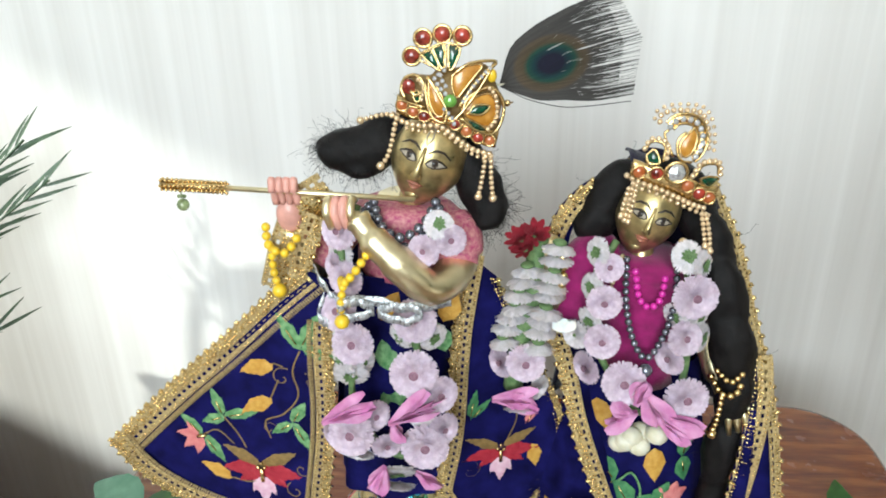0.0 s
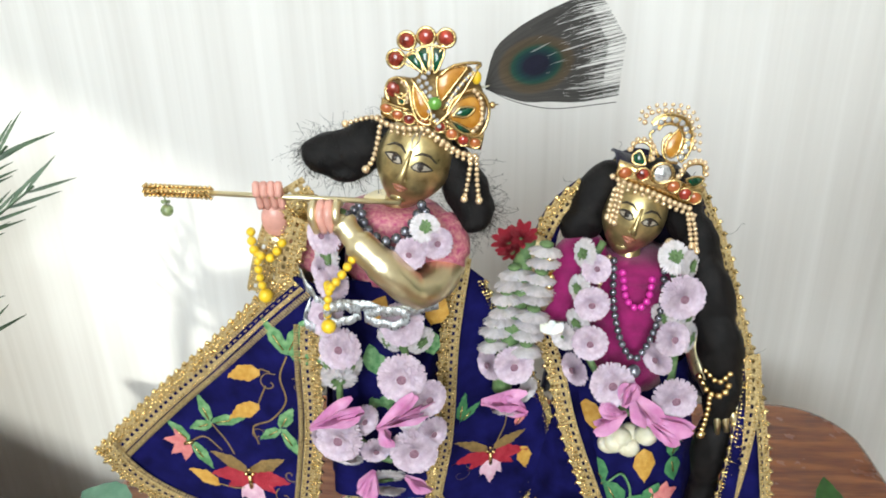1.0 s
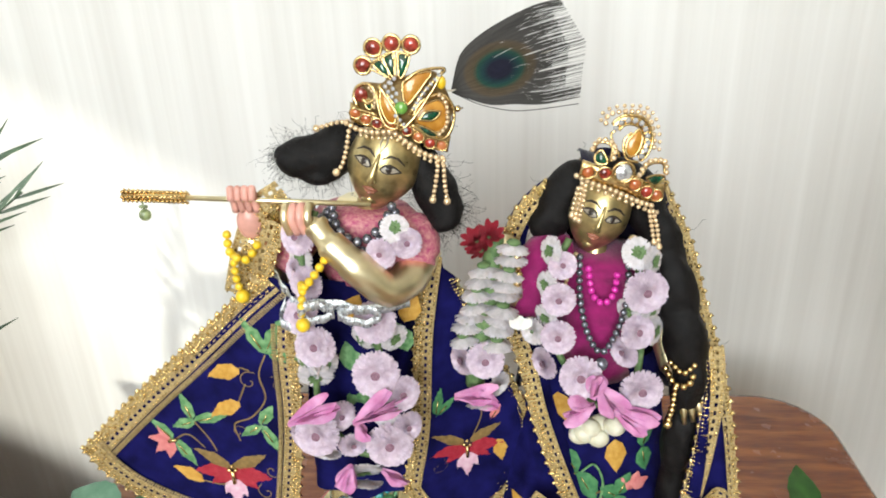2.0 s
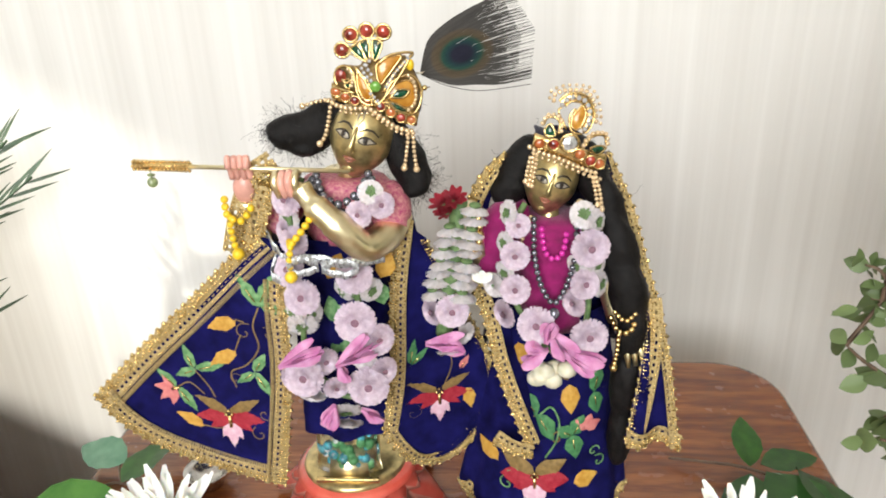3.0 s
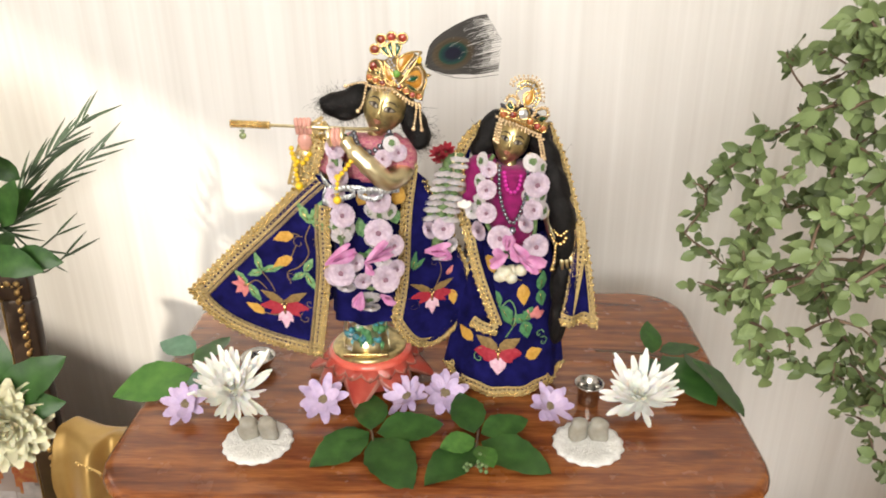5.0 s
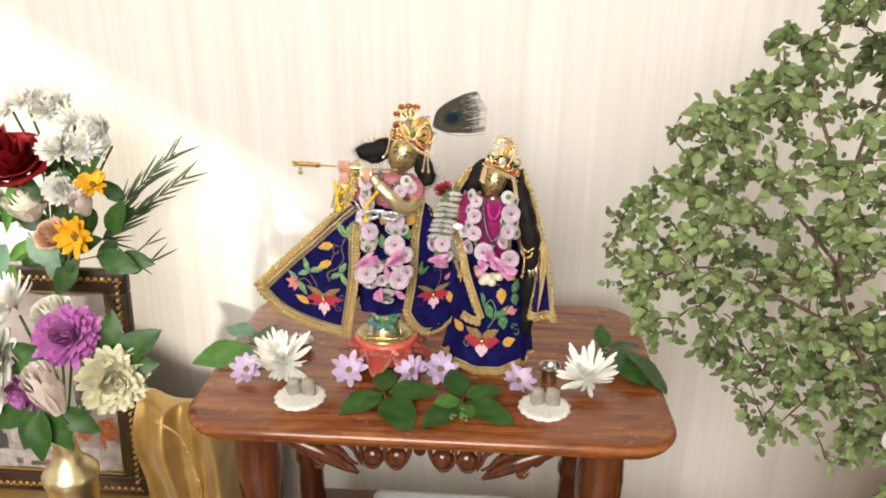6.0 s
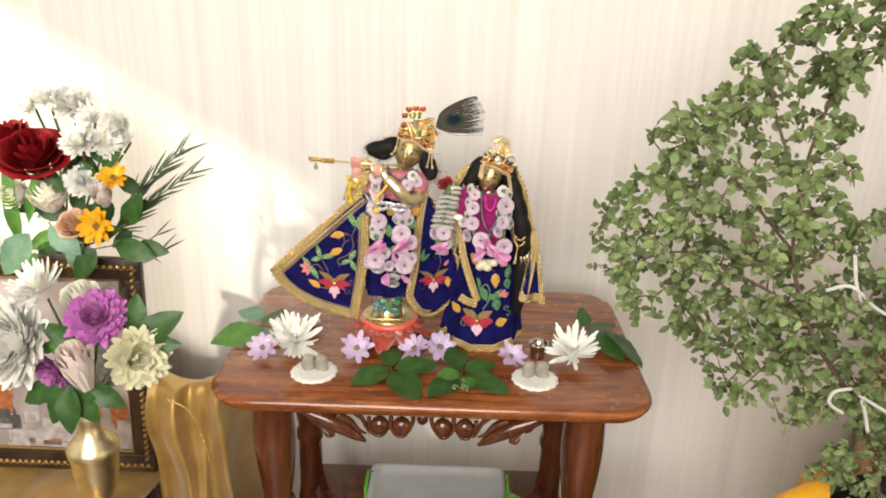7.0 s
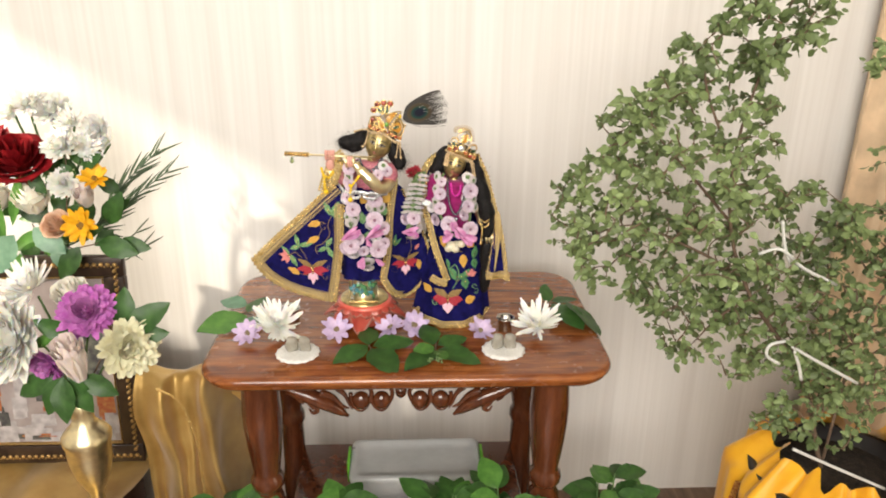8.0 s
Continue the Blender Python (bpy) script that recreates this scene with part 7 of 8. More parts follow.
# ---- under the table ----
def box_and_plants():
    t = thing("plastic_box", (0.012, 0.2, 0.172), "clear plastic food box with green clip handles", "box")
    b = bmesh.new()
    P = rounded_rect(-0.110, 0.134, 0.145, 0.265, 0.015, 4)
    Q = rounded_rect(-0.100, 0.124, 0.152, 0.258, 0.012, 4)
    r0, r1 = [b.verts.new((x, y, 0.173)) for x, y in Q], [b.verts.new((x, y, 0.228)) for x, y in P]
    n = len(P)
    for k in range(n):
        b.faces.new((r0[k], r0[(k + 1) % n], r1[(k + 1) % n], r1[k]))
    b.faces.new(r0[::-1])
    part("body", b, PLASTIC, t)
    b = bmesh.new()
    rows = []
    for ins, z in ((-0.003, 0.226), (-0.004, 0.230), (-0.004, 0.238), (0.0, 0.241), (0.008, 0.241), (0.011, 0.237), (0.03, 0.237)):
        rows.append([b.verts.new((x, y, z)) for x, y in rounded_rect(-0.110 + ins, 0.134 - ins, 0.145 + ins, 0.265 - ins, 0.016, 4)])
    for p, q in zip(rows, rows[1:]):
        for k in range(n):
            b.faces.new((p[k], p[(k + 1) % n], q[(k + 1) % n], q[k]))
    b.faces.new(rows[-1])
    part("lid", b, PLASTIC, t)
    for x in (-0.117, 0.141):
        b = bmesh.new()
        box(b, (x - 0.0025, 0.18, 0.205), (x + 0.0025, 0.235, 0.248), 0.001)
        part("clip", b, CLIP, t, "bright green plastic clip")


box_and_plants()


def low_plant(x, y, h, label, seed, spread):
    t = thing("leafy_plant", (x, y, ZF), label, "plant", "leafy plants under the table")
    r = random.Random(seed)
    b = bmesh.new()
    lathe(b, [(0.035, 0.0), (0.04, 0.01), (0.05, 0.09), (0.054, 0.095), (0.054, 0.105), (0.048, 0.105), (0.046, 0.09), (0.01, 0.088)], (x, y, ZF), 24)
    part("pot", b, BLACKPOT, t)
    for k in range(13):
        a = r.uniform(0, math.tau)
        R = spread * r.uniform(0.2, 1)
        top = Vector((x + R * math.cos(a), y + 0.6 * R * math.sin(a), ZF + 0.1 + (h - ZF - 0.1) * r.uniform(0.65, 1.0)))
        b = bmesh.new()
        tube(b, smooth_path([(x + 0.01 * math.cos(a), y + 0.01 * math.sin(a), ZF + 0.085), (x + R * 0.4 * math.cos(a), y + 0.3 * R * math.sin(a), ZF + 0.2), top], 5), 0.0016, 5)
        part("stem", b, STEMG, t)
        for j in range(3):
            d = Vector((math.cos(a + (j - 1) * 1.0), math.sin(a + (j - 1) * 1.0), r.uniform(-0.2, 0.5)))
            piece("leaf", (DARK_LEAF, VINE_LEAF, VINE_LEAF_C)[(k + j) % 3 if r.random() > 0.4 else 0], orient(top - Vector((0, 0, 0.01 * j)), d, (r.uniform(-0.4, 0.4), -0.5, 1), r.uniform(0.045, 0.07)), t)


low_plant(-0.31, 0.02, 0.31, "dark green leafy plant beside the table leg", 1, 0.06)
low_plant(-0.15, 0.02, 0.30, "dark green leafy plant in front of the shelf", 2, 0.07)
low_plant(0.06, 0.02, 0.30, "dark green leafy plant in front of the plastic box", 3, 0.05)
low_plant(0.165, 0.03, 0.31, "leafy plant by the table leg and plastic box", 4, 0.05)
low_plant(0.37, 0.12, 0.25, "small leafy plant on the floor beside the table", 5, 0.04)


# ---- draped stand, picture, vases ----
def stand():
    t = thing("draped_stand", (-0.7, 0.25, ZF), "low stand covered with creased gold satin cloth", "stand")

    def wob(p):
        n = noise.noise_vector(Vector((p.x * 8 + p.z * 4, p.y * 8, p.z * 5 - p.x * 3))) * 0.022 + noise.noise_vector(Vector((p.x * 24, p.y * 24, p.z * 11))) * 0.006
        return p + Vector((n.x, n.y, n.z * 0.7))
    prof = smooth_path([(0, 0.44, 0.43), (0, 0.36, 0.428), (0, 0.325, 0.40), (0, 0.318, 0.28), (0, 0.305, 0.205), (0, 0.26, 0.192), (0, 0.10, 0.192), (0, 0.02, 0.19), (0, -0.01, 0.165), (0, -0.02, 0.05), (0, -0.03, ZF + 0.01)], 6)
    m = len(prof) - 1
    b = bmesh.new()
    sheet(b, lambda u, v: wob(Vector((-1.15 + (0.62 - 0.12 * (prof[round(v * m)].y > 0.30)) * u, prof[round(v * m)].y - (0.012 * math.sin(u * 30 + v * 4) if v > 0.75 else 0), prof[round(v * m)].z + (0.012 * math.sin(u * 21 + v * 9) * (0.45 < v < 0.75)) * 0.6))), 60, m)
    part("front_drape", b, GOLDCLOTH, t)
    prof2 = smooth_path([(0, 0.262, 0.36), (0, 0.258, 0.42), (0, 0.228, 0.428), (0, 0.195, 0.40), (0, 0.185, 0.25), (0, 0.175, 0.05), (0, 0.17, ZF + 0.01)], 8)
    m2 = len(prof2) - 1
    b = bmesh.new()

    def side(u, v):
        p = prof2[round(v * m2)]
        e = max(0.0, u - 0.55) / 0.45
        down = min(1.0, max(0.0, v - 0.22) * 2.2)
        sweep = math.sin(u * 13 - 5.5 * v + 1.5 * math.sin(v * 3)) + 0.5 * math.sin(u * 27 - 9 * v)
        return wob(Vector((-0.520 + 0.180 * u + 0.010 * sweep * down, p.y + 0.05 - 0.020 * sweep * down + 0.16 * e ** 2 * down, p.z - 0.030 * (1 - down) - 0.060 * e ** 2 * (1 - 0.6 * down) - 0.012 * math.sin(u * 5) * (1 - down))))
    sheet(b, side, 72, m2)
    part("side_drape", b, GOLDCLOTH, t)
    b = bmesh.new()
    trim(b, smooth_path([(-0.47, 0.222, 0.40), (-0.43, 0.222, 0.37), (-0.41, 0.222, 0.30), (-0.405, 0.222, 0.20), (-0.41, 0.222, 0.08)], 8), 0.004, -0.012, seed=50, rows=1, step=0.005, r0=0.0014)
    part("sequin_line", b, [LACE, GOLDCLOTH], t)
    b = bmesh.new()
    box(b, (-1.14, 0.34, ZF), (-0.67, 0.44, 0.40), 0.01)
    box(b, (-0.51, 0.300, ZF), (-0.43, 0.315, 0.34), 0.01)
    box(b, (-1.14, 0.02, ZF), (-0.57, 0.34, 0.165), 0.01)
    part("core", b, WOODLEG, t)


stand()


def picture():
    t = thing("framed_picture", (-0.72, 0.28, 0.19), "framed photograph in a dark carved frame with gilt lines", "picture")
    x0, x1, z0, z1 = -0.905, -0.533, 0.195, 0.628
    T = Matrix.Translation((-0.72, 0.268, 0.195)) @ rx(radians(-5)) @ Matrix.Translation((0.72, -0.268, -0.195))

    def bar(n, a, c, m, nm, d=0.016, off=0.0):
        b = bmesh.new()
        box(b, a, c, 0.003)
        bmesh.ops.transform(b, matrix=T, verts=b.verts)
        return part(nm, b, m, t)
    y = 0.268
    w = 0.040
    for a, c in (((x0, y, z0), (x1, y + 0.018, z0 + w)), ((x0, y, z1 - w), (x1, y + 0.018, z1)), ((x0, y, z0 + w), (x0 + w, y + 0.018, z1 - w)), ((x1 - w, y, z0 + w), (x1, y + 0.018, z1 - w))):
        bar(0, a, c, FRAMEWOOD, "frame_bar")
    g = 0.0045
    for a, c in (((x0 + w, y + 0.002, z0 + w), (x1 - w, y + 0.012, z0 + w + g)), ((x0 + w, y + 0.002, z1 - w - g), (x1 - w, y + 0.012, z1 - w)), ((x0 + w, y + 0.002, z0 + w + g), (x0 + w + g, y + 0.012, z1 - w - g)), ((x1 - w - g, y + 0.002, z0 + w + g), (x1 - w, y + 0.012, z1 - w - g))):
        bar(0, a, c, GILT, "gilt_slip")
    b = bmesh.new()
    k = x0 + 0.02
    while k < x1 - 0.012:
        for z in (z0 + 0.016, z1 - 0.016):
            ball(b, (k, y - 0.0005, z), (0.0050, 0.003, 0.0042), ry(0.5), 6, 4)
            ball(b, (k + 0.006, y - 0.0005, z - 0.004), (0.0022, 0.002, 0.002), None, 5, 3)
        k += 0.0125
    k = z0 + 0.03
    while k < z1 - 0.025:
        for x in (x0 + 0.016, x1 - 0.016):
            ball(b, (x, y - 0.0005, k), (0.0042, 0.003, 0.0050), ry(0.5), 6, 4)
            ball(b, (x + 0.004, y - 0.0005, k + 0.006), (0.002, 0.002, 0.0022), None, 5, 3)
        k += 0.0125
    bmesh.ops.transform(b, matrix=T, verts=b.verts)
    part("gilt_carving", b, GILT, t, "row of small gilt carved scrolls")
    bar(0, (x0 + w, y + 0.010, z0 + w), (x1 - w, y + 0.013, z1 - w), PHOTO, "photograph")
    r = random.Random(8)
    # patches of the photograph: pale panels, red flower tiers, dark gaps
    for nm, m, rows in (("pale_patch", PH_W, ((-0.80, 0.26, 0.05, 0.06), (-0.74, 0.265, 0.07, 0.05), (-0.655, 0.265, 0.06, 0.05), (-0.60, 0.27, 0.03, 0.04), (-0.77, 0.36, 0.03, 0.12), (-0.85, 0.34, 0.03, 0.10))),
                        ("red_patch", PH_R, ((-0.825, 0.36, 0.035, 0.07), (-0.70, 0.315, 0.05, 0.022), (-0.65, 0.325, 0.035, 0.04), (-0.74, 0.252, 0.05, 0.008), (-0.605, 0.31, 0.03, 0.05))),
                        ("dark_patch", PH_D, ((-0.82, 0.29, 0.04, 0.04), (-0.70, 0.36, 0.06, 0.05), (-0.62, 0.42, 0.05, 0.09), (-0.72, 0.246, 0.09, 0.012)))):
        b = bmesh.new()
        for x, z, sx, sz in rows:
            for j in range(9):
                xx, zz = x + r.uniform(-0.5, 0.5) * sx, z + r.uniform(-0.5, 0.5) * sz
                dx, dz = sx * r.uniform(0.12, 0.4), sz * r.uniform(0.12, 0.4)
                yy = y + 0.0096 - r.random() * 0.0012
                raw(b, [(xx - dx, yy, zz - dz), (xx + dx, yy, zz - dz), (xx + dx * 0.9, yy, zz + dz), (xx - dx * 0.9, yy, zz + dz)], [(0, 1, 2, 3)])
        bmesh.ops.transform(b, matrix=T, verts=b.verts)
        part(nm, b, m, t, smooth=False)["kind"] = "stuff"


picture()


def rose_mesh(name, material, layers=5, open_=1.0, seed=0):
    """A rose of radius 1 that faces z."""
    r = random.Random(seed)
    out = []
    for L in range(layers):
        f = L / (layers - 1)
        n = 3 + L
        for k in range(n):
            a = k * math.tau / n + L * 0.9 + r.uniform(-0.1, 0.1)
            R = 0.16 + 0.62 * f * open_
            M = rz(a)

            def s(u, v):
                w = (u - 0.5) * (1.9 if n < 5 else 1.45)
                flare = 0.30 * f * open_ * v ** 3
                rr = R * (0.55 + 0.5 * math.sin(v * 1.7)) + flare * (1 - abs(u - 0.5))
                z = -0.55 + (1.25 - 0.55 * f * open_) * v * (1 - 0.35 * (2 * u - 1) ** 4) - 0.22 * f * open_ * v ** 5 + 0.02 * math.sin(u * 9 + k)
                return M @ Vector((math.sin(w) * rr, math.cos(w) * rr, z))
            b = bmesh.new()
            sheet(b, s, 7, 7)
            out.append(("petal", mesh_of("petal", b, material), Matrix()))
    return out


ROSES = {"red": rose_mesh("rose", ROSE_RED, 6, 1.0, 1), "white": rose_mesh("rose", ROSE_WHITE, 5, 0.6, 2), "peach": rose_mesh("rose", ROSE_PEACH, 5, 0.8, 3), "blush": rose_mesh("rose", ROSE_BLUSH, 4, 0.35, 4)}


def vase_bunch():
    v = thing("brass_vase", (-0.556, 0.10, 0.192), "polished brass vase with a flared foot", "vase")
    b = bmesh.new()
    lathe(b, [(0.036, 0.0), (0.038, 0.004), (0.035, 0.010), (0.022, 0.024), (0.014, 0.045), (0.011, 0.062), (0.013, 0.070), (0.018, 0.080), (0.030, 0.110), (0.036, 0.140), (0.037, 0.168), (0.040, 0.176), (0.041, 0.186), (0.036, 0.194),
              (0.026, 0.205), (0.019, 0.215), (0.017, 0.235), (0.019, 0.256), (0.0165, 0.257), (0.015, 0.235), (0.012, 0.21)], (-0.556, 0.10, 0.192), 36)
    part("body", b, BRASS, v)
    o = Vector((-0.556, 0.10, 0.44))
    for nm, me, p, n, s, lab in (("violet_chrysanthemum", DENSE[2], (-0.515, 0.095, 0.612), (0.25, -0.8, 0.7), 0.048, "bright violet chrysanthemum in the brass vase"),
                                 ("white_chrysanthemum", DENSE[0], (-0.637, 0.095, 0.572), (-0.4, -0.9, 0.35), 0.074, "large white chrysanthemum in the brass vase"),
                                 ("cream_chrysanthemum", DENSE[1], (-0.458, 0.09, 0.553), (0.6, -0.9, 0.3), 0.050, "cream chrysanthemum in the brass vase"),
                                 ("dusky_chrysanthemum", DENSE[2], (-0.585, 0.085, 0.528), (-0.2, -1, -0.2), 0.032, "dusky pink chrysanthemum low in the brass vase"),
                                 ("white_lily", SPIDER[0], (-0.61, 0.12, 0.645), (-0.3, -0.5, 1), 0.05, "white star-shaped bloom in the brass vase"),
                                 ("blush_rose", ROSES["blush"], (-0.528, 0.045, 0.555), (0.05, -0.45, 1), 0.062, "blush pink rosebud in the brass vase"),
                                 ("white_rose", ROSES["white"], (-0.548, 0.12, 0.636), (0, -0.4, 1), 0.042, "white rose behind the violet chrysanthemum")):
        ob = cut_flower(nm, me, aim(p, n, 0.5, s if "rosebud" not in lab else (s * 0.85, s * 0.85, s * 1.35)), lab, "flowers in the brass vase")
        b = bmesh.new()
        e = Vector(p) - Vector(n).normalized() * s * 0.4
        tube(b, smooth_path([e, (e + o) / 2 + Vector((0, 0.01, 0.01)), o + Vector((0, 0, -0.02))], 5), 0.002, 6)
        M = ob.matrix_basis.inverted()
        bmesh.ops.transform(b, matrix=M, verts=b.verts)
        st = new("stem", mesh_of("stem", b, STEMG))
        st.parent = ob
    leaf_sprig("vase_greenery", (-0.556, 0.10, 0.45), "dark green leaves spreading from the brass vase", [[o, (-0.50, 0.10, 0.54), (-0.46, 0.10, 0.585)], [o, (-0.55, 0.07, 0.49), (-0.54, 0.05, 0.50)]],
               [(DARK_LEAF, (-0.468, 0.105, 0.575), (0.15, 0.1, 1), (0.4, -1, 0.1), 0.072), (DARK_LEAF, (-0.462, 0.10, 0.572), (0.85, 0.1, 0.65), (-0.3, -1, 0.4), 0.085), (DARK_LEAF, (-0.455, 0.10, 0.565), (0.9, -0.1, 0.15), (-0.1, -1, 0.4), 0.062),
                (DARK_LEAF, (-0.55, 0.065, 0.512), (0.5, -0.3, -0.8), (0.2, -1, 0.1), 0.07), (DARK_LEAF, (-0.56, 0.065, 0.512), (-0.4, -0.3, -0.8), (-0.2, -1, 0.1), 0.07), (DARK_LEAF, (-0.575, 0.07, 0.515), (-0.9, -0.2, -0.5), (-0.2, -1, 0.3), 0.07),
                (DARK_LEAF, (-0.53, 0.068, 0.512), (0.9, -0.2, -0.5), (0.2, -1, 0.3), 0.065), (DARK_LEAF, (-0.555, 0.06, 0.515), (0.05, -0.5, -0.9), (0, -1, 0.1), 0.075), (DARK_LEAF, (-0.54, 0.08, 0.58), (-0.6, -0.2, 0.4), (0, -1, 0.3), 0.06),
                (FRESH_LEAF, (-0.60, 0.08, 0.56), (0.6, -0.3, 0.5), (0, -1, 0.3), 0.05)])


vase_bunch()


def bouquet():
    v = thing("tall_vase", (-0.70, 0.385, 0.425), "dark tall vase behind the framed picture", "vase")
    b = bmesh.new()
    lathe(b, [(0.04, 0.0), (0.044, 0.006), (0.05, 0.06), (0.042, 0.12), (0.034, 0.16), (0.04, 0.18), (0.037, 0.18), (0.03, 0.16), (0.01, 0.15)], (-0.70, 0.385, 0.425), 28)
    part("body", b, FRAMEWOOD, v)
    o = Vector((-0.70, 0.385, 0.60))
    rows = [("red_rose", ROSES["red"], (-0.672, 0.27, 0.828), (0.15, -0.5, 0.9), 0.058, "large deep red rose in the tall bouquet"), ("red_rose", ROSES["red"], (-0.735, 0.30, 0.84), (-0.4, -0.5, 0.8), 0.045, "bright red rose at the edge of the bouquet"),
            ("white_rose", ROSES["white"], (-0.66, 0.275, 0.750), (0.05, -0.35, 1), 0.047, "creamy white rose in the tall bouquet"), ("cream_rose", ROSES["blush"], (-0.568, 0.275, 0.752), (0.1, -0.6, 0.9), 0.038, "pale cream rose in the tall bouquet"),
            ("peach_rose", ROSES["peach"], (-0.616, 0.255, 0.708), (-0.1, -0.7, 0.7), 0.032, "dusky peach rose in the tall bouquet"), ("yellow_daisy", DAISY, (-0.571, 0.25, 0.708), (0.1, -1, 0.25), 0.036, "bright yellow daisy with a brown centre"),
            ("yellow_daisy", DAISY, (-0.548, 0.28, 0.782), (0.1, -0.7, 0.9), 0.030, "bright yellow daisy turned upwards"), ("white_rose", ROSES["white"], (-0.72, 0.28, 0.75), (-0.2, -0.8, 0.5), 0.04, "creamy white rose low in the bouquet")]
    for k, (x, y, z, s) in enumerate(((-0.66, 0.32, 0.905, 0.034), (-0.625, 0.33, 0.892, 0.036), (-0.585, 0.31, 0.875, 0.030), (-0.60, 0.29, 0.838, 0.033), (-0.565, 0.30, 0.835, 0.03), (-0.545, 0.32, 0.862, 0.028), (-0.69, 0.32, 0.892, 0.034), (-0.60, 0.28, 0.775, 0.028), (-0.53, 0.31, 0.84, 0.024))):
        rows.append(("white_daisy", (SPIDER[0], DENSE[0])[k % 2], (x, y, z), (RNG.uniform(-0.4, 0.4), -0.7, RNG.uniform(0.1, 1)), s, "white spray chrysanthemum in the tall bouquet"))
    for nm, me, p, n, s, lab in rows:
        ob = cut_flower(nm, me, aim(p, n, RNG.random() * 6, s), lab, "flowers in the tall bouquet")
        b = bmesh.new()
        e = Vector(p) - Vector(n).normalized() * s * 0.3
        tube(b, smooth_path([e, (e + o) / 2 + Vector((0, 0.03, 0.02)), o + Vector((RNG.uniform(-0.02, 0.02), 0, -0.03))], 5), 0.0022, 6)
        bmesh.ops.transform(b, matrix=ob.matrix_basis.inverted(), verts=b.verts)
        st = new("stem", mesh_of("stem", b, STEMG))
        st.parent = ob
    # feathery palm fronds
    for tip, mid, n, w in (((-0.493, 0.47, 0.791), (-0.569, 0.43, 0.718), 12, 0.074), ((-0.483, 0.48, 0.745), (-0.560, 0.45, 0.689), 9, 0.070), ((-0.535, 0.40, 0.640), (-0.562, 0.38, 0.626), 3, 0.060), ((-0.530, 0.40, 0.607), (-0.564, 0.38, 0.591), 2, 0.060)):
        t = thing("palm_frond", (-0.545, 0.36, 0.64), "dark green feathery palm frond in the bouquet", "leaf", "palm fronds in the bouquet")
        P = smooth_path([o, (-0.61, 0.39, 0.650), mid, tip], 8)
        b = bmesh.new()
        tube(b, P, 0.0014, 5)
        part("rib", b, PALM, t)
        for k in range(n):
            i = int((0.35 + 0.63 * k / (n - 1)) * (len(P) - 1))
            d = (P[min(i + 1, len(P) - 1)] - P[i - 1]).normalized()
            for s in (-1, 1):
                side = Vector((-d.z, 0.25 * s, d.x)) * s * RNG.uniform(0.18, 0.42)
                piece("leaflet", BLADE, orient(P[i], d + side, (0, -1, 0.2), w * (1 - 0.3 * k / n) * RNG.uniform(0.85, 1.1)), t)
    lf = []
    for x, y, z, dx, dz, s, me in ((-0.56, 0.28, 0.665, 0.5, -0.1, 0.075, DARK_LEAF), (-0.59, 0.27, 0.66, -0.2, -0.3, 0.07, DARK_LEAF), (-0.53, 0.29, 0.66, 0.8, -0.1, 0.06, DARK_LEAF), (-0.64, 0.27, 0.69, -0.7, -0.3, 0.08, FRESH_LEAF),
                                   (-0.70, 0.27, 0.70, 0.3, 0.9, 0.12, LONG_LEAF), (-0.72, 0.27, 0.66, 0.0, 1.0, 0.16, LONG_LEAF), (-0.66, 0.26, 0.70, 0.6, -0.5, 0.07, VINE_LEAF_B), (-0.69, 0.25, 0.69, -0.5, -0.7, 0.09, VINE_LEAF_B),
                                   (-0.60, 0.27, 0.68, 0.8, 0.3, 0.06, DARK_LEAF), (-0.63, 0.27, 0.67, 0.2, -0.6, 0.06, VINE_LEAF_B), (-0.66, 0.27, 0.80, 0.5, -0.6, 0.05, DARK_LEAF), (-0.60, 0.28, 0.81, 0.4, -0.8, 0.05, DARK_LEAF), (-0.57, 0.29, 0.80, 0.5, 0.4, 0.045, DARK_LEAF),
                                   (-0.68, 0.24, 0.66, -0.1, -0.9, 0.07, FRESH_LEAF), (-0.695, 0.235, 0.64, 0.15, -0.9, 0.06, FRESH_LEAF)):
        lf.append((me, (x, y, z), (dx, -0.15, dz), (0.1, -1, 0.4), s))
    for k in range(26):
        x, z = RNG.uniform(-0.73, -0.53), RNG.uniform(0.64, 0.83)
        lf.append((RNG.choice((DARK_LEAF, FRESH_LEAF, VINE_LEAF)), (x, RNG.uniform(0.30, 0.35), z), (RNG.uniform(-1, 1), -0.2, RNG.uniform(-0.6, 1)), (0, -1, 0.4), RNG.uniform(0.04, 0.07)))
    leaf_sprig("bouquet_greenery", (-0.62, 0.33, 0.62), "mixed green leaves filling the tall bouquet", [[o, (-0.62, 0.30, 0.70), (-0.60, 0.30, 0.82)], [o, (-0.67, 0.28, 0.70)], [o, (-0.56, 0.29, 0.66)]], lf)


bouquet()


# ---- potted bush ----
def inside(x, z, poly):
    c = False
    for (x0, z0), (x1, z1) in zip(poly, poly[1:] + poly[:1]):
        if (z0 > z) != (z1 > z) and x < (x1 - x0) * (z - z0) / (z1 - z0) + x0:
            c = not c
    return c


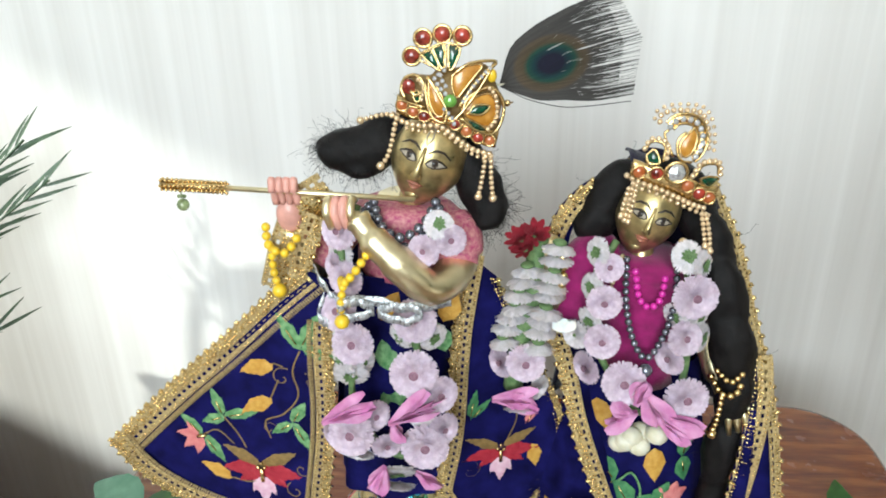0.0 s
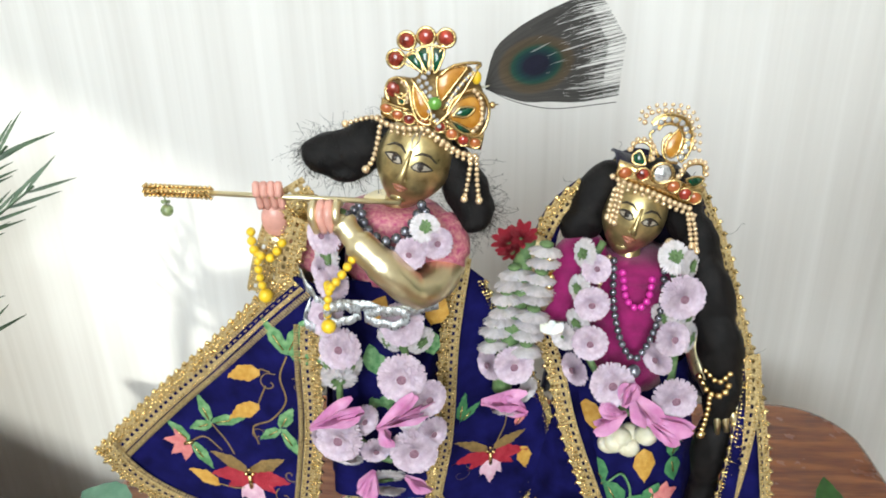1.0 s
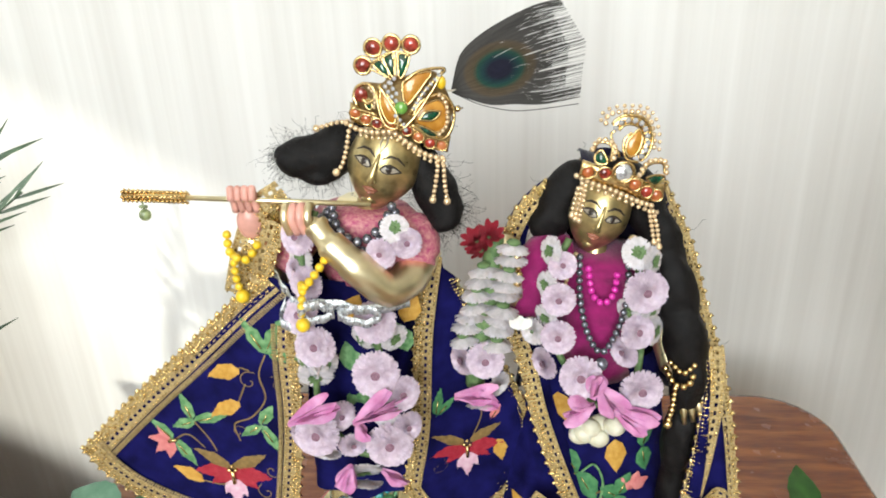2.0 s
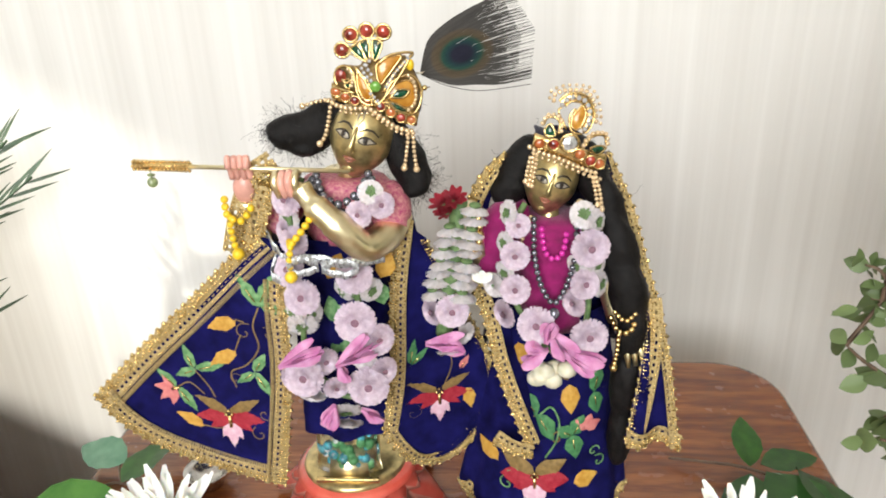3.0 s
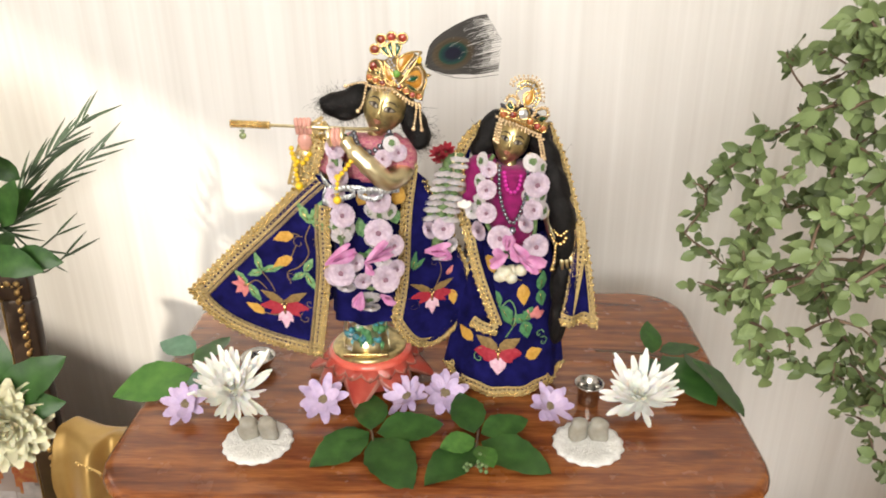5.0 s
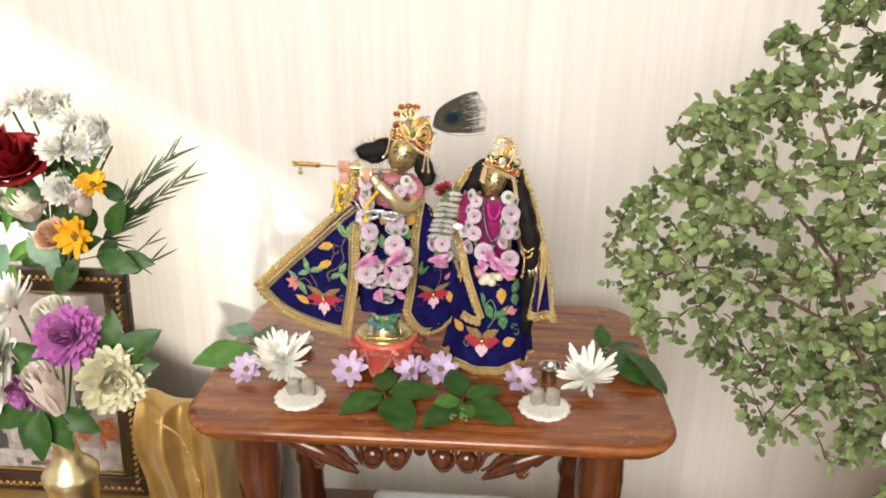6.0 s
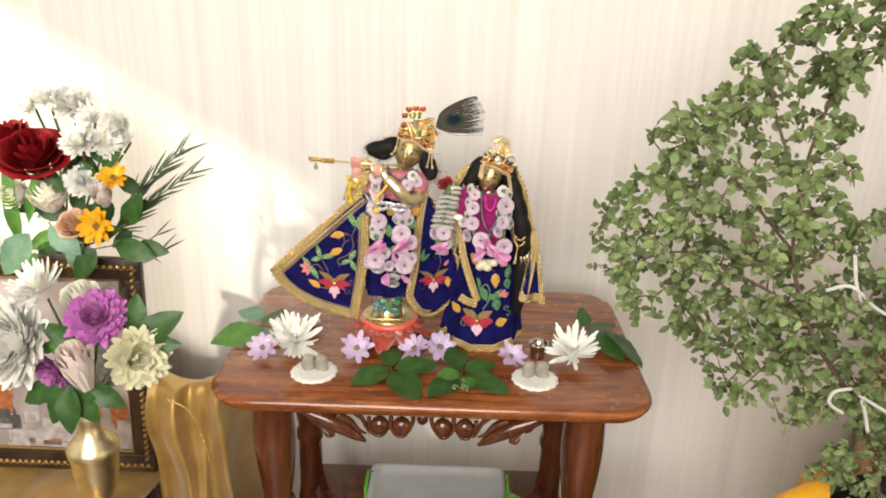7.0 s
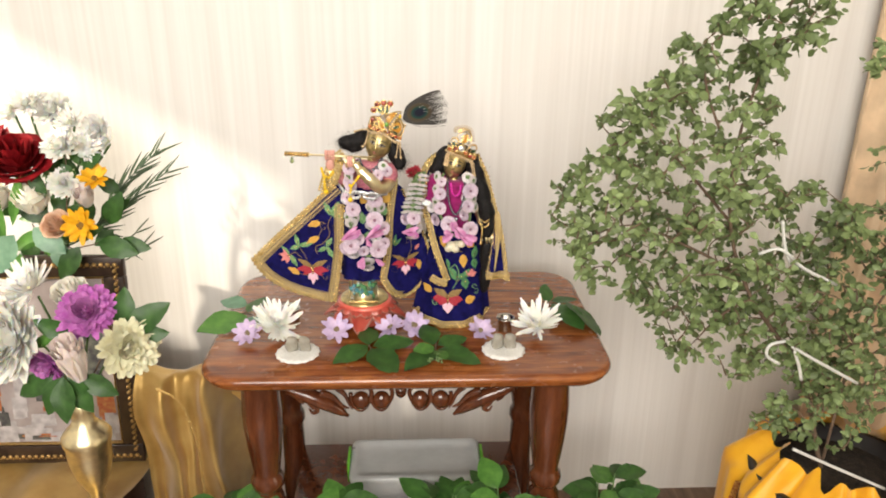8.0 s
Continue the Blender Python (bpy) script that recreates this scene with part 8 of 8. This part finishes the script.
def bush():
    POT = Vector((0.717, -0.015, ZF))
    t = thing("potted_bush", POT, "leafy green bush in a pot wrapped in yellow satin", "plant")
    # outline of the crown in its upright middle plane
    crown = [(0.206, 0.779), (0.218, 0.861), (0.254, 0.917), (0.276, 0.990), (0.304, 1.002), (0.330, 0.969), (0.342, 1.041), (0.388, 1.069), (0.448, 1.129), (0.526, 1.195), (0.580, 1.173), (0.538, 1.037), (0.504, 1.030), (0.508, 0.964), (0.498, 0.877),
             (0.560, 0.859), (0.646, 0.833), (0.831, 0.877), (0.875, 0.570), (0.656, 0.494), (0.569, 0.548), (0.510, 0.570), (0.464, 0.659), (0.437, 0.593), (0.400, 0.581), (0.363, 0.659), (0.286, 0.699), (0.236, 0.713)]
    extra = [((0.656, 1.036), 0.035), ((0.695, 0.910), 0.05), ((0.656, 0.548), 0.05), ((0.596, 0.471), 0.03), ((0.766, 0.505), 0.06), ((0.544, 0.560), 0.040), ((0.592, 0.505), 0.040), ((0.617, 0.559), 0.040), ((0.677, 0.519), 0.040), ((0.621, 0.449), 0.040), ((0.710, 0.447), 0.040)]
    r = random.Random(12)
    targets = []
    while len(targets) < 1100:
        x, z = r.uniform(0.20, 0.96), r.uniform(0.36, 1.22)
        if inside(x, z, crown):
            d = min(math.hypot(x - a, z - c) for a, c in crown)
            targets.append(Vector((x, -0.015 + r.uniform(-1, 1) * min(0.13, 0.035 + d * 0.8), z)))
    for (x, z), s in extra:
        for k in range(11):
            targets.append(Vector((x + r.gauss(0, 0.6) * s, -0.015 + r.gauss(0, 0.4) * s, z + r.gauss(0, 0.5) * s)))
    # main stems out of the pot, then twigs reaching each target from the nearest wood
    nodes, segs = [], []
    base = POT + Vector((-0.036, 0, 0.49))
    mains = [[base, (0.613, -0.015, 0.548), (0.514, -0.015, 0.680), (0.464, -0.015, 0.800), (0.459, -0.015, 0.933), (0.504, -0.004, 1.096), (0.547, -0.004, 1.206)], [(0.498, -0.015, 0.713), (0.405, -0.037, 0.768), (0.316, -0.026, 0.800), (0.240, -0.015, 0.768)],
             [(0.464, -0.015, 0.800), (0.383, 0.007, 0.888), (0.316, 0.007, 0.954)], [(0.514, -0.015, 0.680), (0.459, -0.037, 0.659), (0.415, -0.048, 0.615)], [base, (0.678, -0.037, 0.615), (0.722, -0.037, 0.768), (0.678, -0.015, 0.933), (0.656, -0.015, 1.042)], [(0.459, -0.015, 0.877), (0.405, -0.015, 0.986), (0.394, -0.015, 1.053)]]
    b = bmesh.new()
    for k, mn in enumerate(mains):
        P = smooth_path(mn, 7)
        n = len(P)
        r0 = 0.0040 if k == 0 else 0.0025
        tube(b, P, [r0 * (1 - 0.75 * i / n) for i in range(n)], 7)
        nodes += P
    part("limb", b, BARK, t, "thin brown woody stems")
    b = bmesh.new()
    targets.sort(key=lambda p: min((p - q).length for q in nodes))
    dirs = []
    for p in targets:
        q = min(nodes, key=lambda a: (a - p).length + 0.25 * max(0, a.z - p.z + 0.02))
        mid = (p + q) / 2 + Vector((r.uniform(-1, 1), r.uniform(-1, 1), r.uniform(0, 1))) * 0.12 * (p - q).length
        P = smooth_path([q, mid, p], 4)
        tube(b, P, [0.0015 - 0.0009 * i / 8 for i in range(len(P))], 4, cap=False)
        nodes += [P[3], P[6], p]
        dirs.append((p, (p - q).normalized(), P))
    tw = part("twigs", b, BARK, t)
    tw["kind"] = "stuff"
    made = []
    for p, d, P in dirs:
        for j in range(r.randint(7, 9)):
            at = (p if j < 2 else P[r.randint(1, 7)]) + Vector((r.gauss(0, 1), r.gauss(0, 1), r.gauss(0, 1))) * 0.003
            a = r.uniform(0, math.tau)
            along = d * 0.6 + Vector((math.cos(a), 0.8 * math.sin(a), r.uniform(-1.3, 0.5)))
            made.append((r.randrange(3), orient(at, along, (r.uniform(-1, 1), -0.8 + r.uniform(-0.7, 0.7), r.uniform(0.1, 1)), r.uniform(0.0085, 0.0175))))
    r.shuffle(made)
    for k, m in made[:300]:
        piece("leaf", BUSH_LEAF[k], m, t)
    vs, fs = [], []
    for k, m in made[300:]:
        o = len(vs)
        me = BUSH_LEAF[k]
        vs += [tuple(m @ v.co - POT) for v in me.vertices]
        fs += [tuple(i + o for i in f.vertices) for f in me.polygons]
    me = bpy.data.meshes.new("leaves")
    me.from_pydata(vs, [], fs)
    me.materials.append(LEAFLIGHT)
    me.polygons.foreach_set("use_smooth", [True] * len(me.polygons))
    ob = new("leaves", me)
    ob.parent = t
    ob["kind"] = "stuff"
    # pot with its cloth
    b = bmesh.new()
    lathe(b, [(0.105, 0.0), (0.11, 0.01), (0.138, 0.455), (0.146, 0.460), (0.146, 0.482), (0.134, 0.482), (0.130, 0.460), (0.02, 0.457)], POT, 32)
    part("pot", b, BLACKPOT, t)
    b = bmesh.new()
    lathe(b, [(0.130, 0.455), (0.12, 0.462), (0.06, 0.468), (0.01, 0.466)], POT, 24)
    part("soil", b, SOIL, t)
    b = bmesh.new()

    def cloth(u, v):
        a = u * math.tau
        R = 0.181 - 0.014 * v + 0.010 * math.sin(a * 9 + v * 3) * (0.35 + v) + 0.006 * math.sin(a * 23 + 5 * v)
        z = 0.002 + 0.52 * v + 0.012 * math.sin(a * 17) * v ** 3
        if v > 0.88:
            R -= 0.060 * (v - 0.88) / 0.12
        return POT + Vector((R * math.cos(a), R * math.sin(a), z))
    sheet(b, cloth, 120, 26)
    c = part("satin_wrap", b, YELCLOTH, t, "bright yellow satin cloth wrap")
    b = bmesh.new()
    sheet(b, lambda u, v: cloth(0.47 + 0.06 * u, 0.05 + 0.80 * v) + Vector((-0.004, -0.002, 0)), 8, 24)
    part("sequin_band", b, SEQUIN, c, "red and gold sequin band")
    # white plastic trellis
    for pts in ([(0.500, -0.091, 0.828), (0.511, -0.089, 0.790), (0.526, -0.091, 0.757)], [(0.475, -0.091, 0.781), (0.505, -0.091, 0.787), (0.540, -0.091, 0.760), (0.593, -0.091, 0.734)],
                [(0.536, -0.091, 0.647), (0.515, -0.091, 0.641), (0.513, -0.091, 0.624), (0.533, -0.091, 0.610)], [(0.547, -0.091, 0.638), (0.583, -0.091, 0.617), (0.656, -0.091, 0.576)],
                [(0.552, -0.091, 0.631), (0.562, -0.091, 0.609), (0.571, -0.091, 0.583)], [(0.567, -0.113, 0.479), (0.634, -0.113, 0.446), (0.722, -0.113, 0.404)]):
        b = bmesh.new()
        tube(b, smooth_path(pts, 6), 0.0024, 8)
        part("trellis_rod", b, WHITEROD, t, "white plastic trellis rod")


bush()
